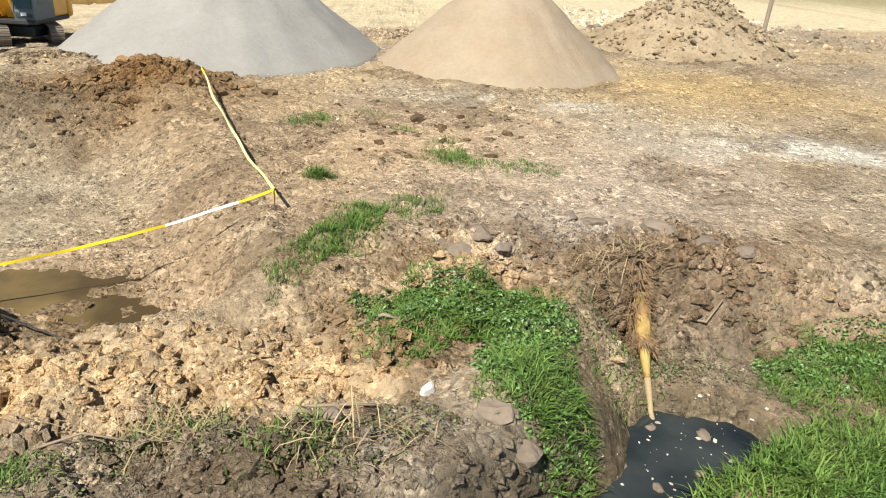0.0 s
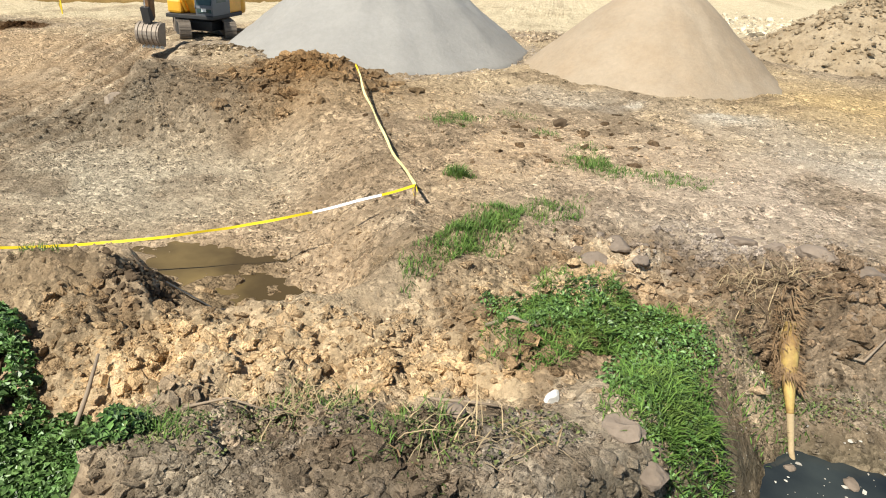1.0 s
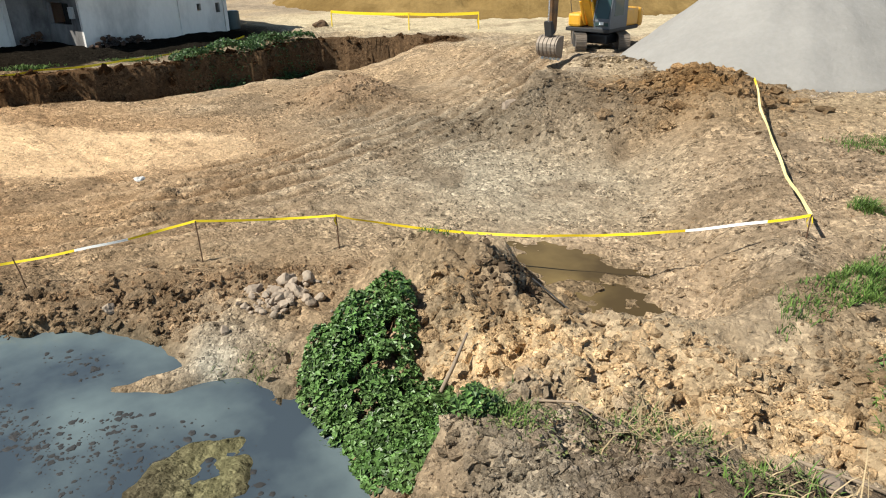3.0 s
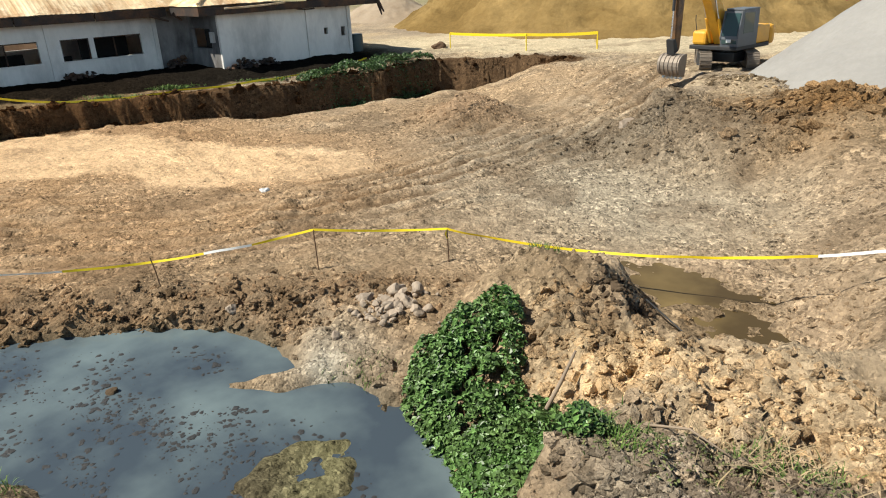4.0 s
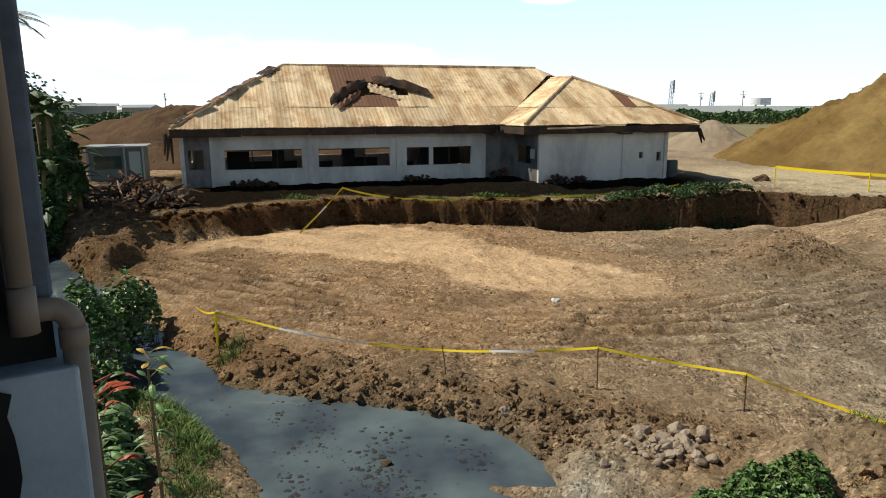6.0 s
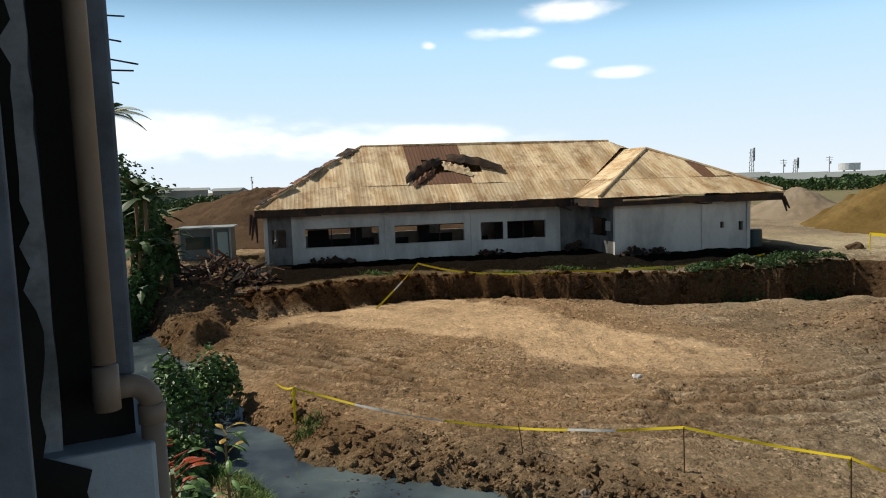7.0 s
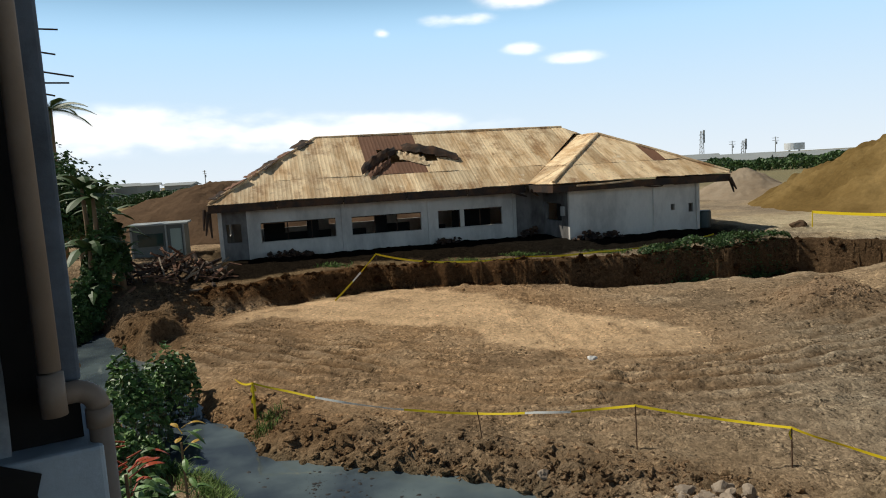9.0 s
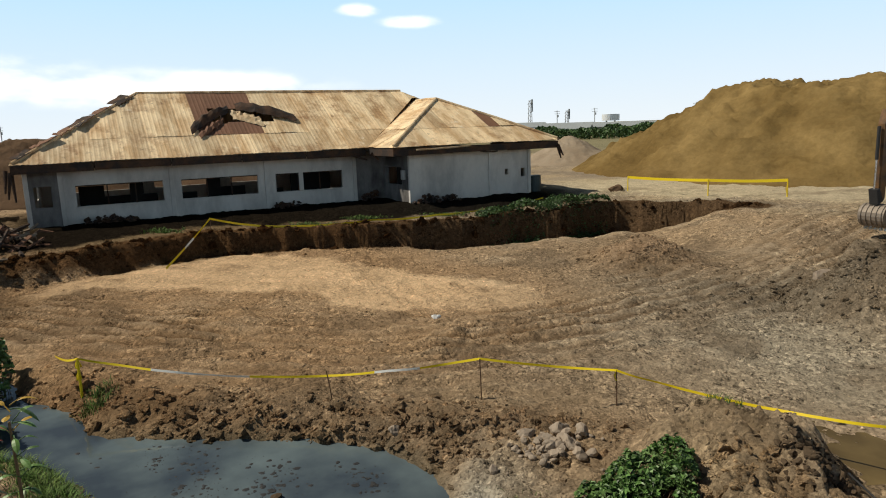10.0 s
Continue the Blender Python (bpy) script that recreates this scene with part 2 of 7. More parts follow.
def roof_material(name):
    """Weathered roof sheet: pale zinc-cream, brown rust in blotches and streaks down the slope, each sheet a little different."""
    m = material(name, (0.82, 0.64, 0.40), 0.65, 0.0, var=0.16, scale=1.6, fine=9.0, bump=0.15, second=(0.46, 0.27, 0.115), second_amount=0.75, obj=0.22, stretch=(0.45, 1.3, 0.45))
    N, L = m.node_tree.nodes, m.node_tree.links
    b = N["Principled BSDF"]
    was = b.inputs["Base Color"].links[0].from_socket
    co = N.new("ShaderNodeTexCoord")
    for scale, lo, hi, most, tint in ((0.55, 0.52, 0.66, 0.8, (0.27, 0.13, 0.05, 1)), (2.6, 0.58, 0.70, 0.75, (0.12, 0.06, 0.03, 1)), (1.1, 0.60, 0.72, 0.7, (0.88, 0.80, 0.62, 1))):
        n = N.new("ShaderNodeTexNoise")
        n.inputs["Scale"].default_value, n.inputs["Detail"].default_value, n.inputs["Roughness"].default_value = scale, 9.0, 0.72
        shift = N.new("ShaderNodeMapping")
        shift.inputs["Location"].default_value = (scale * 7.0, scale * 3.0, 0)
        L.new(co.outputs["Object"], shift.inputs[0])
        L.new(shift.outputs[0], n.inputs["Vector"])
        r = N.new("ShaderNodeMapRange")
        for k, v in (("From Min", lo), ("From Max", hi), ("To Max", most)):
            r.inputs[k].default_value = v
        L.new(n.outputs["Fac"], r.inputs["Value"])
        mx = N.new("ShaderNodeMix")
        mx.data_type = "RGBA"
        mx.inputs[7].default_value = tint
        L.new(r.outputs[0], mx.inputs[0])
        L.new(was, mx.inputs[6])
        was = mx.outputs[2]
    L.new(was, b.inputs["Base Color"])
    return m


M_ROOF = roof_material("rusted_sheet")
M_ROOF_RUST = material("brown_rust_sheet", (0.19, 0.095, 0.055), 0.8, 0.0, var=0.2, scale=1.0, fine=6.0, bump=0.2, obj=0.1)
M_TAPE = material("yellow_tape", (0.80, 0.60, 0.02), 0.45, var=0.06, scale=3.0, fine=30.0, bump=0)
M_TAPE_PALE = material("pale_tape", (0.93, 0.92, 0.84), 0.4, var=0.06, scale=3.0, fine=30.0, bump=0)
M_TAPE_FADED = material("faded_tape", (0.80, 0.70, 0.32), 0.5, var=0.08, scale=3.0, fine=30.0, bump=0)
# dark earth lumps, and the clods that paint the undercut bank's shade
M_EARTH_SHADE = material("dark_earth_and_shade", (0.085, 0.058, 0.034), 0.95, var=0.35, scale=3.0, fine=14.0, bump=0.8)
M_STEEL = material("rusty_rod", (0.13, 0.075, 0.045), 0.8, 0.3, var=0.25, scale=10.0, fine=60.0, bump=0.2)
# pipe and pier colours set darker, to carry the shade of the near wall
M_PVC = material("weathered_pipe", (0.27, 0.215, 0.17), 0.5, var=0.08, scale=4.0, fine=30.0, bump=0.1, second=(0.2, 0.15, 0.11), second_amount=0.5)
M_PAINT_SHADED = material("shaded_blue_gray_paint", (0.15, 0.18, 0.22), 0.85, var=0.08, scale=2.5, fine=25.0, bump=0.25, second=(0.05, 0.055, 0.06), second_amount=0.7)
M_PAINT_PALE = material("pale_blue_paint", (0.42, 0.50, 0.56), 0.8, var=0.08, scale=3.0, fine=30.0, bump=0.25, second=(0.28, 0.32, 0.35), second_amount=0.6)
M_PEEL = material("grimy_peeling_paint", (0.36, 0.40, 0.43), 0.85, var=0.2, scale=5.0, fine=30.0, bump=0.3, second=(0.1, 0.11, 0.11), second_amount=0.7)
M_CONCRETE = material("gray_concrete", (0.42, 0.42, 0.40), 0.9, var=0.12, scale=1.5, fine=18.0, bump=0.3)
M_WOOD = material("gray_timber", (0.25, 0.195, 0.14), 0.85, var=0.2, scale=4.0, fine=30.0, bump=0.3)


def plain(name, base, rough=0.5, metal=0.0, spec=0.5):
    return material(name, base, rough, metal, var=0.06, scale=2.0, fine=20.0, bump=0.05, spec=spec)


def water_material(name, base, rough, ripple):
    m = bpy.data.materials.new(name)
    m.use_nodes = True
    N, L = m.node_tree.nodes, m.node_tree.links
    b = N["Principled BSDF"]
    co = N.new("ShaderNodeTexCoord")
    n = N.new("ShaderNodeTexNoise")
    n.inputs["Scale"].default_value, n.inputs["Detail"].default_value = 0.55, 9.0
    L.new(co.outputs["Object"], n.inputs["Vector"])
    mixc = N.new("ShaderNodeMix")
    mixc.data_type = "RGBA"
    mixc.inputs[6].default_value = (*base, 1)
    mixc.inputs[7].default_value = (base[0] * 2.6 + 0.02, base[1] * 2.6 + 0.02, base[2] * 2.2 + 0.015, 1)
    ramp = N.new("ShaderNodeMapRange")
    ramp.inputs["From Min"].default_value, ramp.inputs["From Max"].default_value = 0.42, 0.74
    L.new(n.outputs["Fac"], ramp.inputs["Value"])
    L.new(ramp.outputs[0], mixc.inputs[0])
    L.new(mixc.outputs[2], b.inputs["Base Color"])
    b.inputs["Roughness"].default_value = rough
    b.inputs["IOR"].default_value = 1.33
    n2 = N.new("ShaderNodeTexNoise")
    n2.inputs["Scale"].default_value, n2.inputs["Detail"].default_value = 6.0, 4.0
    L.new(co.outputs["Object"], n2.inputs["Vector"])
    bn = N.new("ShaderNodeBump")
    bn.inputs["Strength"].default_value, bn.inputs["Distance"].default_value = ripple, 0.01
    L.new(n2.outputs["Fac"], bn.inputs["Height"])
    L.new(bn.outputs[0], b.inputs["Normal"])
    return m


M_POND = water_material("murky_pond_water", (0.046, 0.062, 0.078), 0.04, 0.10)
M_DITCH = water_material("black_ditch_water", (0.012, 0.016, 0.02), 0.06, 0.1)
M_PUDDLE = water_material("brown_puddle_water", (0.07, 0.048, 0.02), 0.05, 0.05)

# ---- helpers for shapes ----
def hash2(i, j, seed):
    h = np.sin(i * 127.1 + j * 311.7 + seed * 74.7) * 43758.5453
    return h - np.floor(h)


def vnoise(x, y, seed=0):
    i, j = np.floor(x), np.floor(y)
    u, v = x - i, y - j
    u, v = u * u * (3 - 2 * u), v * v * (3 - 2 * v)
    a, b = hash2(i, j, seed), hash2(i + 1, j, seed)
    c, d = hash2(i, j + 1, seed), hash2(i + 1, j + 1, seed)
    return (a + (b - a) * u) * (1 - v) + (c + (d - c) * u) * v


def fbm(x, y, octaves=4, seed=0):
    s, amp, tot = 0, 1.0, 0
    for k in range(octaves):
        s = s + amp * vnoise(x * 2 ** k, y * 2 ** k, seed + 7 * k)
        tot += amp
        amp *= 0.5
    return s / tot - 0.5


def cells(x, y, seed=0):
    """Distance to the nearest scattered centre: round lumps with creases between them."""
    i, j = np.floor(x), np.floor(y)
    best = np.full(np.shape(x), 9.0)
    for di in (-1, 0, 1):
        for dj in (-1, 0, 1):
            cx, cy = i + di + hash2(i + di, j + dj, seed), j + dj + hash2(i + di, j + dj, seed + 3)
            best = np.minimum(best, (x - cx) ** 2 + (y - cy) ** 2)
    return np.sqrt(best)


def smooth(t):
    t = np.clip(t, 0, 1)
    return t * t * (3 - 2 * t)


def seg_dist(x, y, a, b):
    ax, ay, bx, by = *a, *b
    l2 = (bx - ax) ** 2 + (by - ay) ** 2
    k = np.clip(((x - ax) * (bx - ax) + (y - ay) * (by - ay)) / l2, 0, 1)
    return np.hypot(x - ax - k * (bx - ax), y - ay - k * (by - ay))


def line_dist(x, y, pts):
    d = np.full(np.shape(x), 1e9)
    for a, b in zip(pts, pts[1:]):
        d = np.minimum(d, seg_dist(x, y, a, b))
    return d


def inside(x, y, pts):
    odd = np.zeros(np.shape(x), bool)
    for (ax, ay), (bx, by) in zip(pts, pts[1:] + pts[:1]):
        if ay == by:
            continue
        odd ^= ((ay > y) != (by > y)) & (x < (bx - ax) * (y - ay) / (by - ay) + ax)
    return odd


def poly_depth(x, y, pts, widths):
    """0 at the rim and outside, 1 where every rim is at least its own width away."""
    t = np.full(np.shape(x), 9.0)
    for a, b, w in zip(pts, pts[1:] + pts[:1], widths):
        t = np.minimum(t, seg_dist(x, y, a, b) / w)
    return np.where(inside(x, y, pts), t, 0.0)


def signed(x, y, pts):
    d = line_dist(x, y, pts + pts[:1])
    return np.where(inside(x, y, pts), d, -d)


def bell(x, y, cx, cy, r, sy=1.0, turn=0.0):
    c, s = math.cos(turn), math.sin(turn)
    u, v = (x - cx) * c + (y - cy) * s, (-(x - cx) * s + (y - cy) * c) / sy
    return np.exp(-(u * u + v * v) / (r * r))


# ---- ground ----
WATER, PUDDLE = -1.40, -1.15
CLIFF = [(-22.8, 29.3), (-26, 28.6), (-29.6, 26.2), (-30, 24), (-28.9, 21.5), (-29.9, 19.5), (-29.2, 17.2), (-29.4, 15.5), (-30.8, 12.5), (-32.2, 9), (-33.6, 5), (-32.6, 2), (-31.6, -1), (-31.5, -3)]
PIT = CLIFF + [(-29.6, -4.7), (-26.6, -3.9), (-25.0, -4.8), (-26, -9), (-30, -16), (14, -6), (16, 11), (8, 10.6), (5, 9.9), (3.0, 9.6), (1.9, 7.8),
               (1.0, 5.2), (-2, 4.8), (-4.4, 4.9), (-5.2, 6.0), (-6.1, 7.1), (-7.3, 8.2), (-6.3, 8.9), (-5.3, 7.9), (-3.4, 8.1), (-1.9, 8.9), (-1.7, 10.2), (-2.4, 12.5), (-3.0, 14.8),
               (-4.3, 18), (-7, 19.8), (-9.5, 19.5), (-11.5, 18.7), (-12.8, 22), (-14.5, 27.5), (-17.5, 29.4)]
PIT_W = [0.13] * 10 + [0.3, 0.8, 1.3] + [1.3, 0.9, 0.5, 1.0, 1.2, 1.0, 1.0, 1.6, 1.2, 1.0, 1.5, 1.6,
                       1.6, 1.4, 1.2, 1.3, 1.5, 1.5, 0.5, 0.35, 1.1, 1.4, 1.9, 2.6, 3.2, 3.0,
                       2.6, 2.0, 1.2, 1.3, 2.2, 7.0, 0.2]
POND = [(-15.9, -1.6), (-14.3, -0.1), (-13.6, 0.9), (-12.8, 2.2), (-12.0, 3.1), (-11.0, 4.1), (-10.0, 4.5), (-9.3, 4.3), (-9.7, 3.3), (-9.2, 3.1), (-8.5, 3.8), (-7.9, 4.7), (-6.9, 4.8),
        (-5.7, 4.6), (-4.4, 3.9), (-3.0, 3.6), (0.5, 4.6), (2.2, 6.0), (3.1, 7.2), (3.9, 7.8), (4.9, 7.7), (5.2, 7.2), (3.9, 6.5), (2.9, 5.6), (0.5, 3.7), (-3.0, 2.6), (-5.5, 2.2), (-8.4, 0.9), (-10.2, 0.3), (-12.2, -0.25), (-15.2, -1.9)]
CHANNEL = [(-15.4, -1.6), (-17.6, -2.6), (-24.1, -5.2), (-28.2, -7.1), (-33.3, -8.8), (-44, -12)]
PUDDLES = [(-6.9, 10.6), (-6.3, 11.5), (-5.2, 11.6), (-4.4, 11.1), (-3.7, 9.9), (-4.2, 8.8), (-5.2, 8.7), (-6.1, 9.6)]
BERM = [(-17.4, -1.9), (-15.0, 0.3), (-12.9, 2.7), (-10.9, 5.2), (-9.2, 7.3)]
BANK = [(-5.8, 7.6), (-4.6, 6.8), (-3.0, 6.7), (-1.0, 7.5), (0.6, 8.8), (1.6, 10.4)]
HAUL = [(-25, -2.6), (-22.6, -0.6), (-19.6, 3.0), (-17.0, 6.4), (-15.6, 9.4), (-15.0, 12.2), (-15.4, 15.4), (-16.0, 20), (-16.8, 25), (-17.0, 31)]
TONGUE = [(-28.4, -3.0), (-31.0, 0.3), (-32.3, 2.9), (-33.0, 5.6), (-29.3, 8.8), (-23.2, 10.8), (-19.1, 13.1), (-16.9, 12.2), (-17.6, 9.9), (-18.9, 7.6), (-21.8, 6.0), (-24.8, 3.6), (-27.9, 0.1), (-27.2, -2.0)]
BAR = [(-7.2, 2.3), (-7.4, 3.0), (-7.5, 3.6), (-7.0, 4.2), (-6.4, 4.0), (-6.0, 3.4), (-6.2, 2.6)]


def ground_height(x, y):
    """Height of the bare ground, without loose clods."""
    wob = 0.55 * fbm(x * 0.9, y * 0.9, 3, 11) + 0.5 * fbm(x * 0.9, y * 1.3, 4, 17) * smooth((-26.5 - x) / 2)
    xx, yy = x + wob, y + 0.55 * fbm(x * 0.9, y * 0.9, 3, 23)
    near = np.hypot(x + 5, y - 8)
    deep = smooth(poly_depth(xx, yy, PIT, PIT_W))
    z = -1.08 * deep
    z = z + 0.28 * fbm(x * 0.16, y * 0.16, 3, 3) * smooth(near / 20) * smooth((x + 34) / 5) - 0.15 * smooth((x + 37) / 4) * smooth((-24 - x) / 6) * (1 - deep)
    # soil thrown up along the tape, the front bank, the ridge and the brown dump
    z = z + 0.13 * np.exp(-(line_dist(xx, yy, BERM) / 0.9) ** 2)
    z = z - 0.30 * np.exp(-(line_dist(xx, yy, BANK) / 1.7) ** 4) + 0.08 * np.exp(-(line_dist(xx, yy, BANK) / 0.8) ** 2) - 0.36 * np.exp(-(line_dist(xx, yy, BANK[:4]) / 1.2) ** 2)
    z = z + 0.14 * bell(xx, yy, -6.6, 8.25, 0.6)
    # undercut block of the bank above the puddle
    u, v = (xx + 6.25) * 0.6 + (yy - 8.3) * 0.8, (xx + 6.25) * 0.8 - (yy - 8.3) * 0.6
    z = z + 0.16 * np.exp(-((v + 0.2) / 0.4) ** 4) * smooth((0.35 - u) / 0.10) * np.exp(-(np.minimum(u, 0) / 0.6) ** 2)
    # hollow dug along the foot of the cut face
    z = z - deep * (0.85 * np.exp(-(line_dist(x, y, CLIFF[:8]) / 1.7) ** 2) + 0.2 * np.exp(-(line_dist(x, y, CLIFF[7:]) / 1.0) ** 2))
    z = z + 0.6 * bell(xx, yy, -7.7, 22.8, 1.6, 1.2, 0.3) + 0.22 * bell(xx, yy, -11.6, 25.6, 1.6, 1.0)
    z = z + 0.45 * bell(xx, yy, -6.3, 20.3, 1.5) + 0.95 * bell(xx, yy, -20.2, 19.2, 1.5, 1.35, 0.5) + 0.55 * bell(xx, yy, -12.7, 20.4, 1.6, 1.8, 1.0)
    z = z - 0.75 * deep * bell(xx, yy, -24.3, 25.8, 3.6)
    z = z + 0.35 * bell(xx, yy, 4.3, 10.4, 1.5, 0.7, 0.3) + 0.2 * bell(xx, yy, 1.6, 10.6, 0.8)
    z = z - 0.55 * (1 - deep) * bell(xx, yy, -28.3, -5.6, 3.2)
    # foot of our own building falls to the ditch
    z = z - 0.25 * smooth((3.5 - (y - 0.26 * x)) / 3) * deep
    pond = signed(xx, yy, POND)
    # the shore shelves gently into the water
    shelf = WATER + 0.03 - 0.30 * pond
    z = np.where((x < -4.0) & (pond < 0.3), np.minimum(z, shelf + 0.10 * fbm(x * 1.3, y * 1.3, 3, 19)), z)
    cut = np.clip(0.5 + pond / 0.9, 0, 1)
    ch = 1.0 - line_dist(xx, yy, CHANNEL)
    cut = np.maximum(cut, np.clip(0.5 + ch / 1.2, 0, 1))
    low = WATER - 0.35 + (0.43 + 0.10 * fbm(x * 2.5, y * 2.5, 3, 91)) * smooth(signed(xx, yy, BAR) / 0.7 + 0.6)
    z = z * (1 - smooth(cut)) + np.minimum(low, z) * smooth(cut)
    pud = np.clip(0.5 + signed(xx, yy, PUDDLES) / 0.9, 0, 1)
    z = z * (1 - smooth(pud)) + (PUDDLE - 0.035 + 0.42 * fbm(x * 1.1, y * 1.5, 4, 31)) * smooth(pud)
    # rough clods where the soil is freshly dug
    rough = clod_mask(x, y)
    lumps = (0.5 - cells(xx * 1.4, yy * 1.9, 5)) * 0.40 + (0.5 - cells(xx * 3.6 + 2.0 * fbm(x, y, 2, 13), yy * 4.6, 9)) * 0.20 + (0.5 - cells(x * 9.5, y * 9.5, 15)) * 0.11
    z = z + rough * (lumps + 0.44 * fbm(x * 1.8, y * 1.8, 5, 41))
    flat = 1 - 0.85 * tongue(x, y)
    z = z + flat * (0.22 * fbm(x * 0.8, y * 0.8, 3, 49) + 0.13 * fbm(x * 2.2, y * 2.2, 4, 51) + 0.06 * fbm(x * 8, y * 8, 2, 57))
    # tyre ruts across the pit floor
    d = line_dist(x + 0.5 * fbm(x * 0.4, y * 0.4, 2, 61), y, HAUL)
    wave = np.abs(np.sin(d * 4.2 + 1.1 * fbm(x * 0.2, y * 0.2, 2, 65))) ** 3 * 0.13 - 0.05
    z = z + wave * np.exp(-(d / 3.2) ** 2) * (0.4 + 0.6 * smooth((fbm(x * 0.45, y * 0.45, 3, 63) + 0.12) / 0.25))
    return z


def tongue(x, y):
    """The smooth sandy stretch in the pit before the house."""
    wx, wy = x + 1.6 * fbm(x * 0.7, y * 0.7, 5, 81), y + 1.6 * fbm(x * 0.7, y * 0.7, 5, 83)
    streak = 0.75 + 0.6 * fbm((x + y) * 0.25, (y - x) * 1.1, 4, 85)
    return smooth(0.25 + signed(wx, wy, TONGUE) / 0.7) * np.clip(streak, 0.45, 1.0)


def clod_mask(x, y):
    m = np.exp(-(line_dist(x, y, BERM) / 0.85) ** 2) * 0.5
    m = np.maximum(m, np.exp(-(line_dist(x, y, BANK) / 1.5) ** 2))
    m = np.maximum(m, 1.0 * bell(x, y, -8.0, 22.6, 2.6, 1.3))
    m = np.maximum(m, bell(x, y, -6.9, 8.1, 1.6))
    m = np.maximum(m, 0.9 * bell(x, y, -2.0, 5.8, 2.4, 0.5))
    m = np.maximum(m, 0.7 * bell(x, y, 3.8, 9.6, 2.6, 0.5))
    m = np.maximum(m, 0.6 * bell(x, y, -12.5, 20.0, 3.0, 1.6, 0.9))
    m = np.maximum(m, 0.6 * bell(x, y, -19.9, 18.3, 2.4))
    m = np.maximum(m, 0.35 * bell(x, y, -31, -5, 4.0, 0.7))
    m = np.maximum(m, 0.35 * bell(x, y, -3.5, 15, 3.0, 2.0))
    m = np.maximum(m, 0.6 * bell(x, y, -11.5, 25.6, 2.0))
    return np.maximum(m, 0.08 + 0.25 * smooth((fbm(x * 0.35, y * 0.35, 3, 71) - 0.02) / 0.2))


def soil_colour(x, y):
    """Colours of the soils: tan yard, grey-brown pit, orange clay, dark dug earth, pale dust, some shade painted in."""
    n = x.shape
    col = np.empty(n + (3,))
    col[:] = (0.37, 0.295, 0.215)

    def lay(colour, m):
        m = np.clip(m, 0, 1)[..., None]
        col[:] = col * (1 - m) + np.array(colour) * m

    wx, wy = x + 2.4 * fbm(x * 0.5, y * 0.5, 4, 81), y + 2.4 * fbm(x * 0.5, y * 0.5, 4, 83)
    patch = fbm(x * 0.3, y * 0.3, 4, 91)
    lay((0.45, 0.345, 0.225), smooth((patch - 0.02) / 0.12) * 0.8)
    lay((0.27, 0.215, 0.16), smooth((-patch - 0.04) / 0.12) * 0.6)
    deep = smooth(poly_depth(wx, wy, PIT, [1.5] * len(PIT)))
    lay((0.37, 0.262, 0.165), deep * 0.85)
    lay((0.43, 0.335, 0.235), deep * smooth((fbm(x * 0.55, y * 0.55, 4, 95) - 0.0) / 0.2) * 0.6)
    # bright sandy tongue before the house, and pale gravel by the ridge
    lay((0.76, 0.585, 0.40), tongue(x, y))
    lay((0.36, 0.30, 0.225), 0.75 * bell(wx, wy, -11.5, 17.0, 6.0))
    lay((0.46, 0.40, 0.31), 0.8 * bell(wx, wy, -9.5, 14.5, 3.6))
    # clay of the front bank, brown dump, pale rubble plain
    lay((0.68, 0.495, 0.30), 0.9 * np.exp(-(line_dist(wx, wy, BANK[1:]) / 1.4) ** 2))
    lay((0.25, 0.17, 0.10), 0.7 * bell(wx, wy, -6.7, 8.2, 1.0))
    lay((0.19, 0.155, 0.115), 0.85 * bell(wx, wy, -11.2, 18.8, 4.8, 0.42, 0.35))
    lay((0.30, 0.195, 0.12), 0.7 * bell(wx, wy, -19.9, 18.3, 2.2))
    lay((0.30, 0.235, 0.17), 0.6 * bell(wx, wy, -4.6, 15.5, 1.5, 2.4, 0.3))
    lay((0.50, 0.36, 0.235), 0.8 * bell(wx, wy, 0.5, 16, 5.5, 0.9))
    lay((0.24, 0.145, 0.068), bell(wx, wy, -7.4, 21.2, 3.5))
    lay((0.27, 0.185, 0.115), 0.8 * np.exp(-(line_dist(wx, wy, BERM) / 0.9) ** 2))
    lay((0.40, 0.355, 0.30), 0.8 * bell(wx, wy, -1.2, 5.6, 2.3, 0.6) + 0.8 * bell(wx, wy, 3.0, 11.4, 2.4))
    lay((0.50, 0.40, 0.32), 0.8 * bell(wx, wy, 5.0, 14.0, 4.0))
    lay((0.62, 0.57, 0.50), 0.85 * smooth((fbm(wx * 0.35, wy * 0.35, 3, 97) + 0.06) / 0.15) * (bell(wx, wy, 12, 17, 5.0, 0.5) + bell(wx, wy, 4.0, 22.0, 3.0, 0.5)))
    lay((0.48, 0.34, 0.17), 0.8 * bell(wx, wy, 12, 26, 6.5, 0.6))
    lay((0.58, 0.485, 0.34), 0.9 * smooth((wy - 31.8 - 0.38 * (wx + 22)) / 2.5) * smooth((wx + 45) / 10))
    lay((0.60, 0.50, 0.34), 0.8 * bell(wx, wy, -33, 33, 7, 0.5))
    lay((0.44, 0.385, 0.305), 0.8 * bell(wx, wy, -8.6, 4.9, 1.1, 0.7) + 0.9 * bell(wx, wy, 4.9, 8.3, 1.5, 0.45))
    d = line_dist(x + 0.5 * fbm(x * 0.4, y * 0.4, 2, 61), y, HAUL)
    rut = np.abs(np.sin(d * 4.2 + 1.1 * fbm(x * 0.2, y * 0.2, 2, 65)))
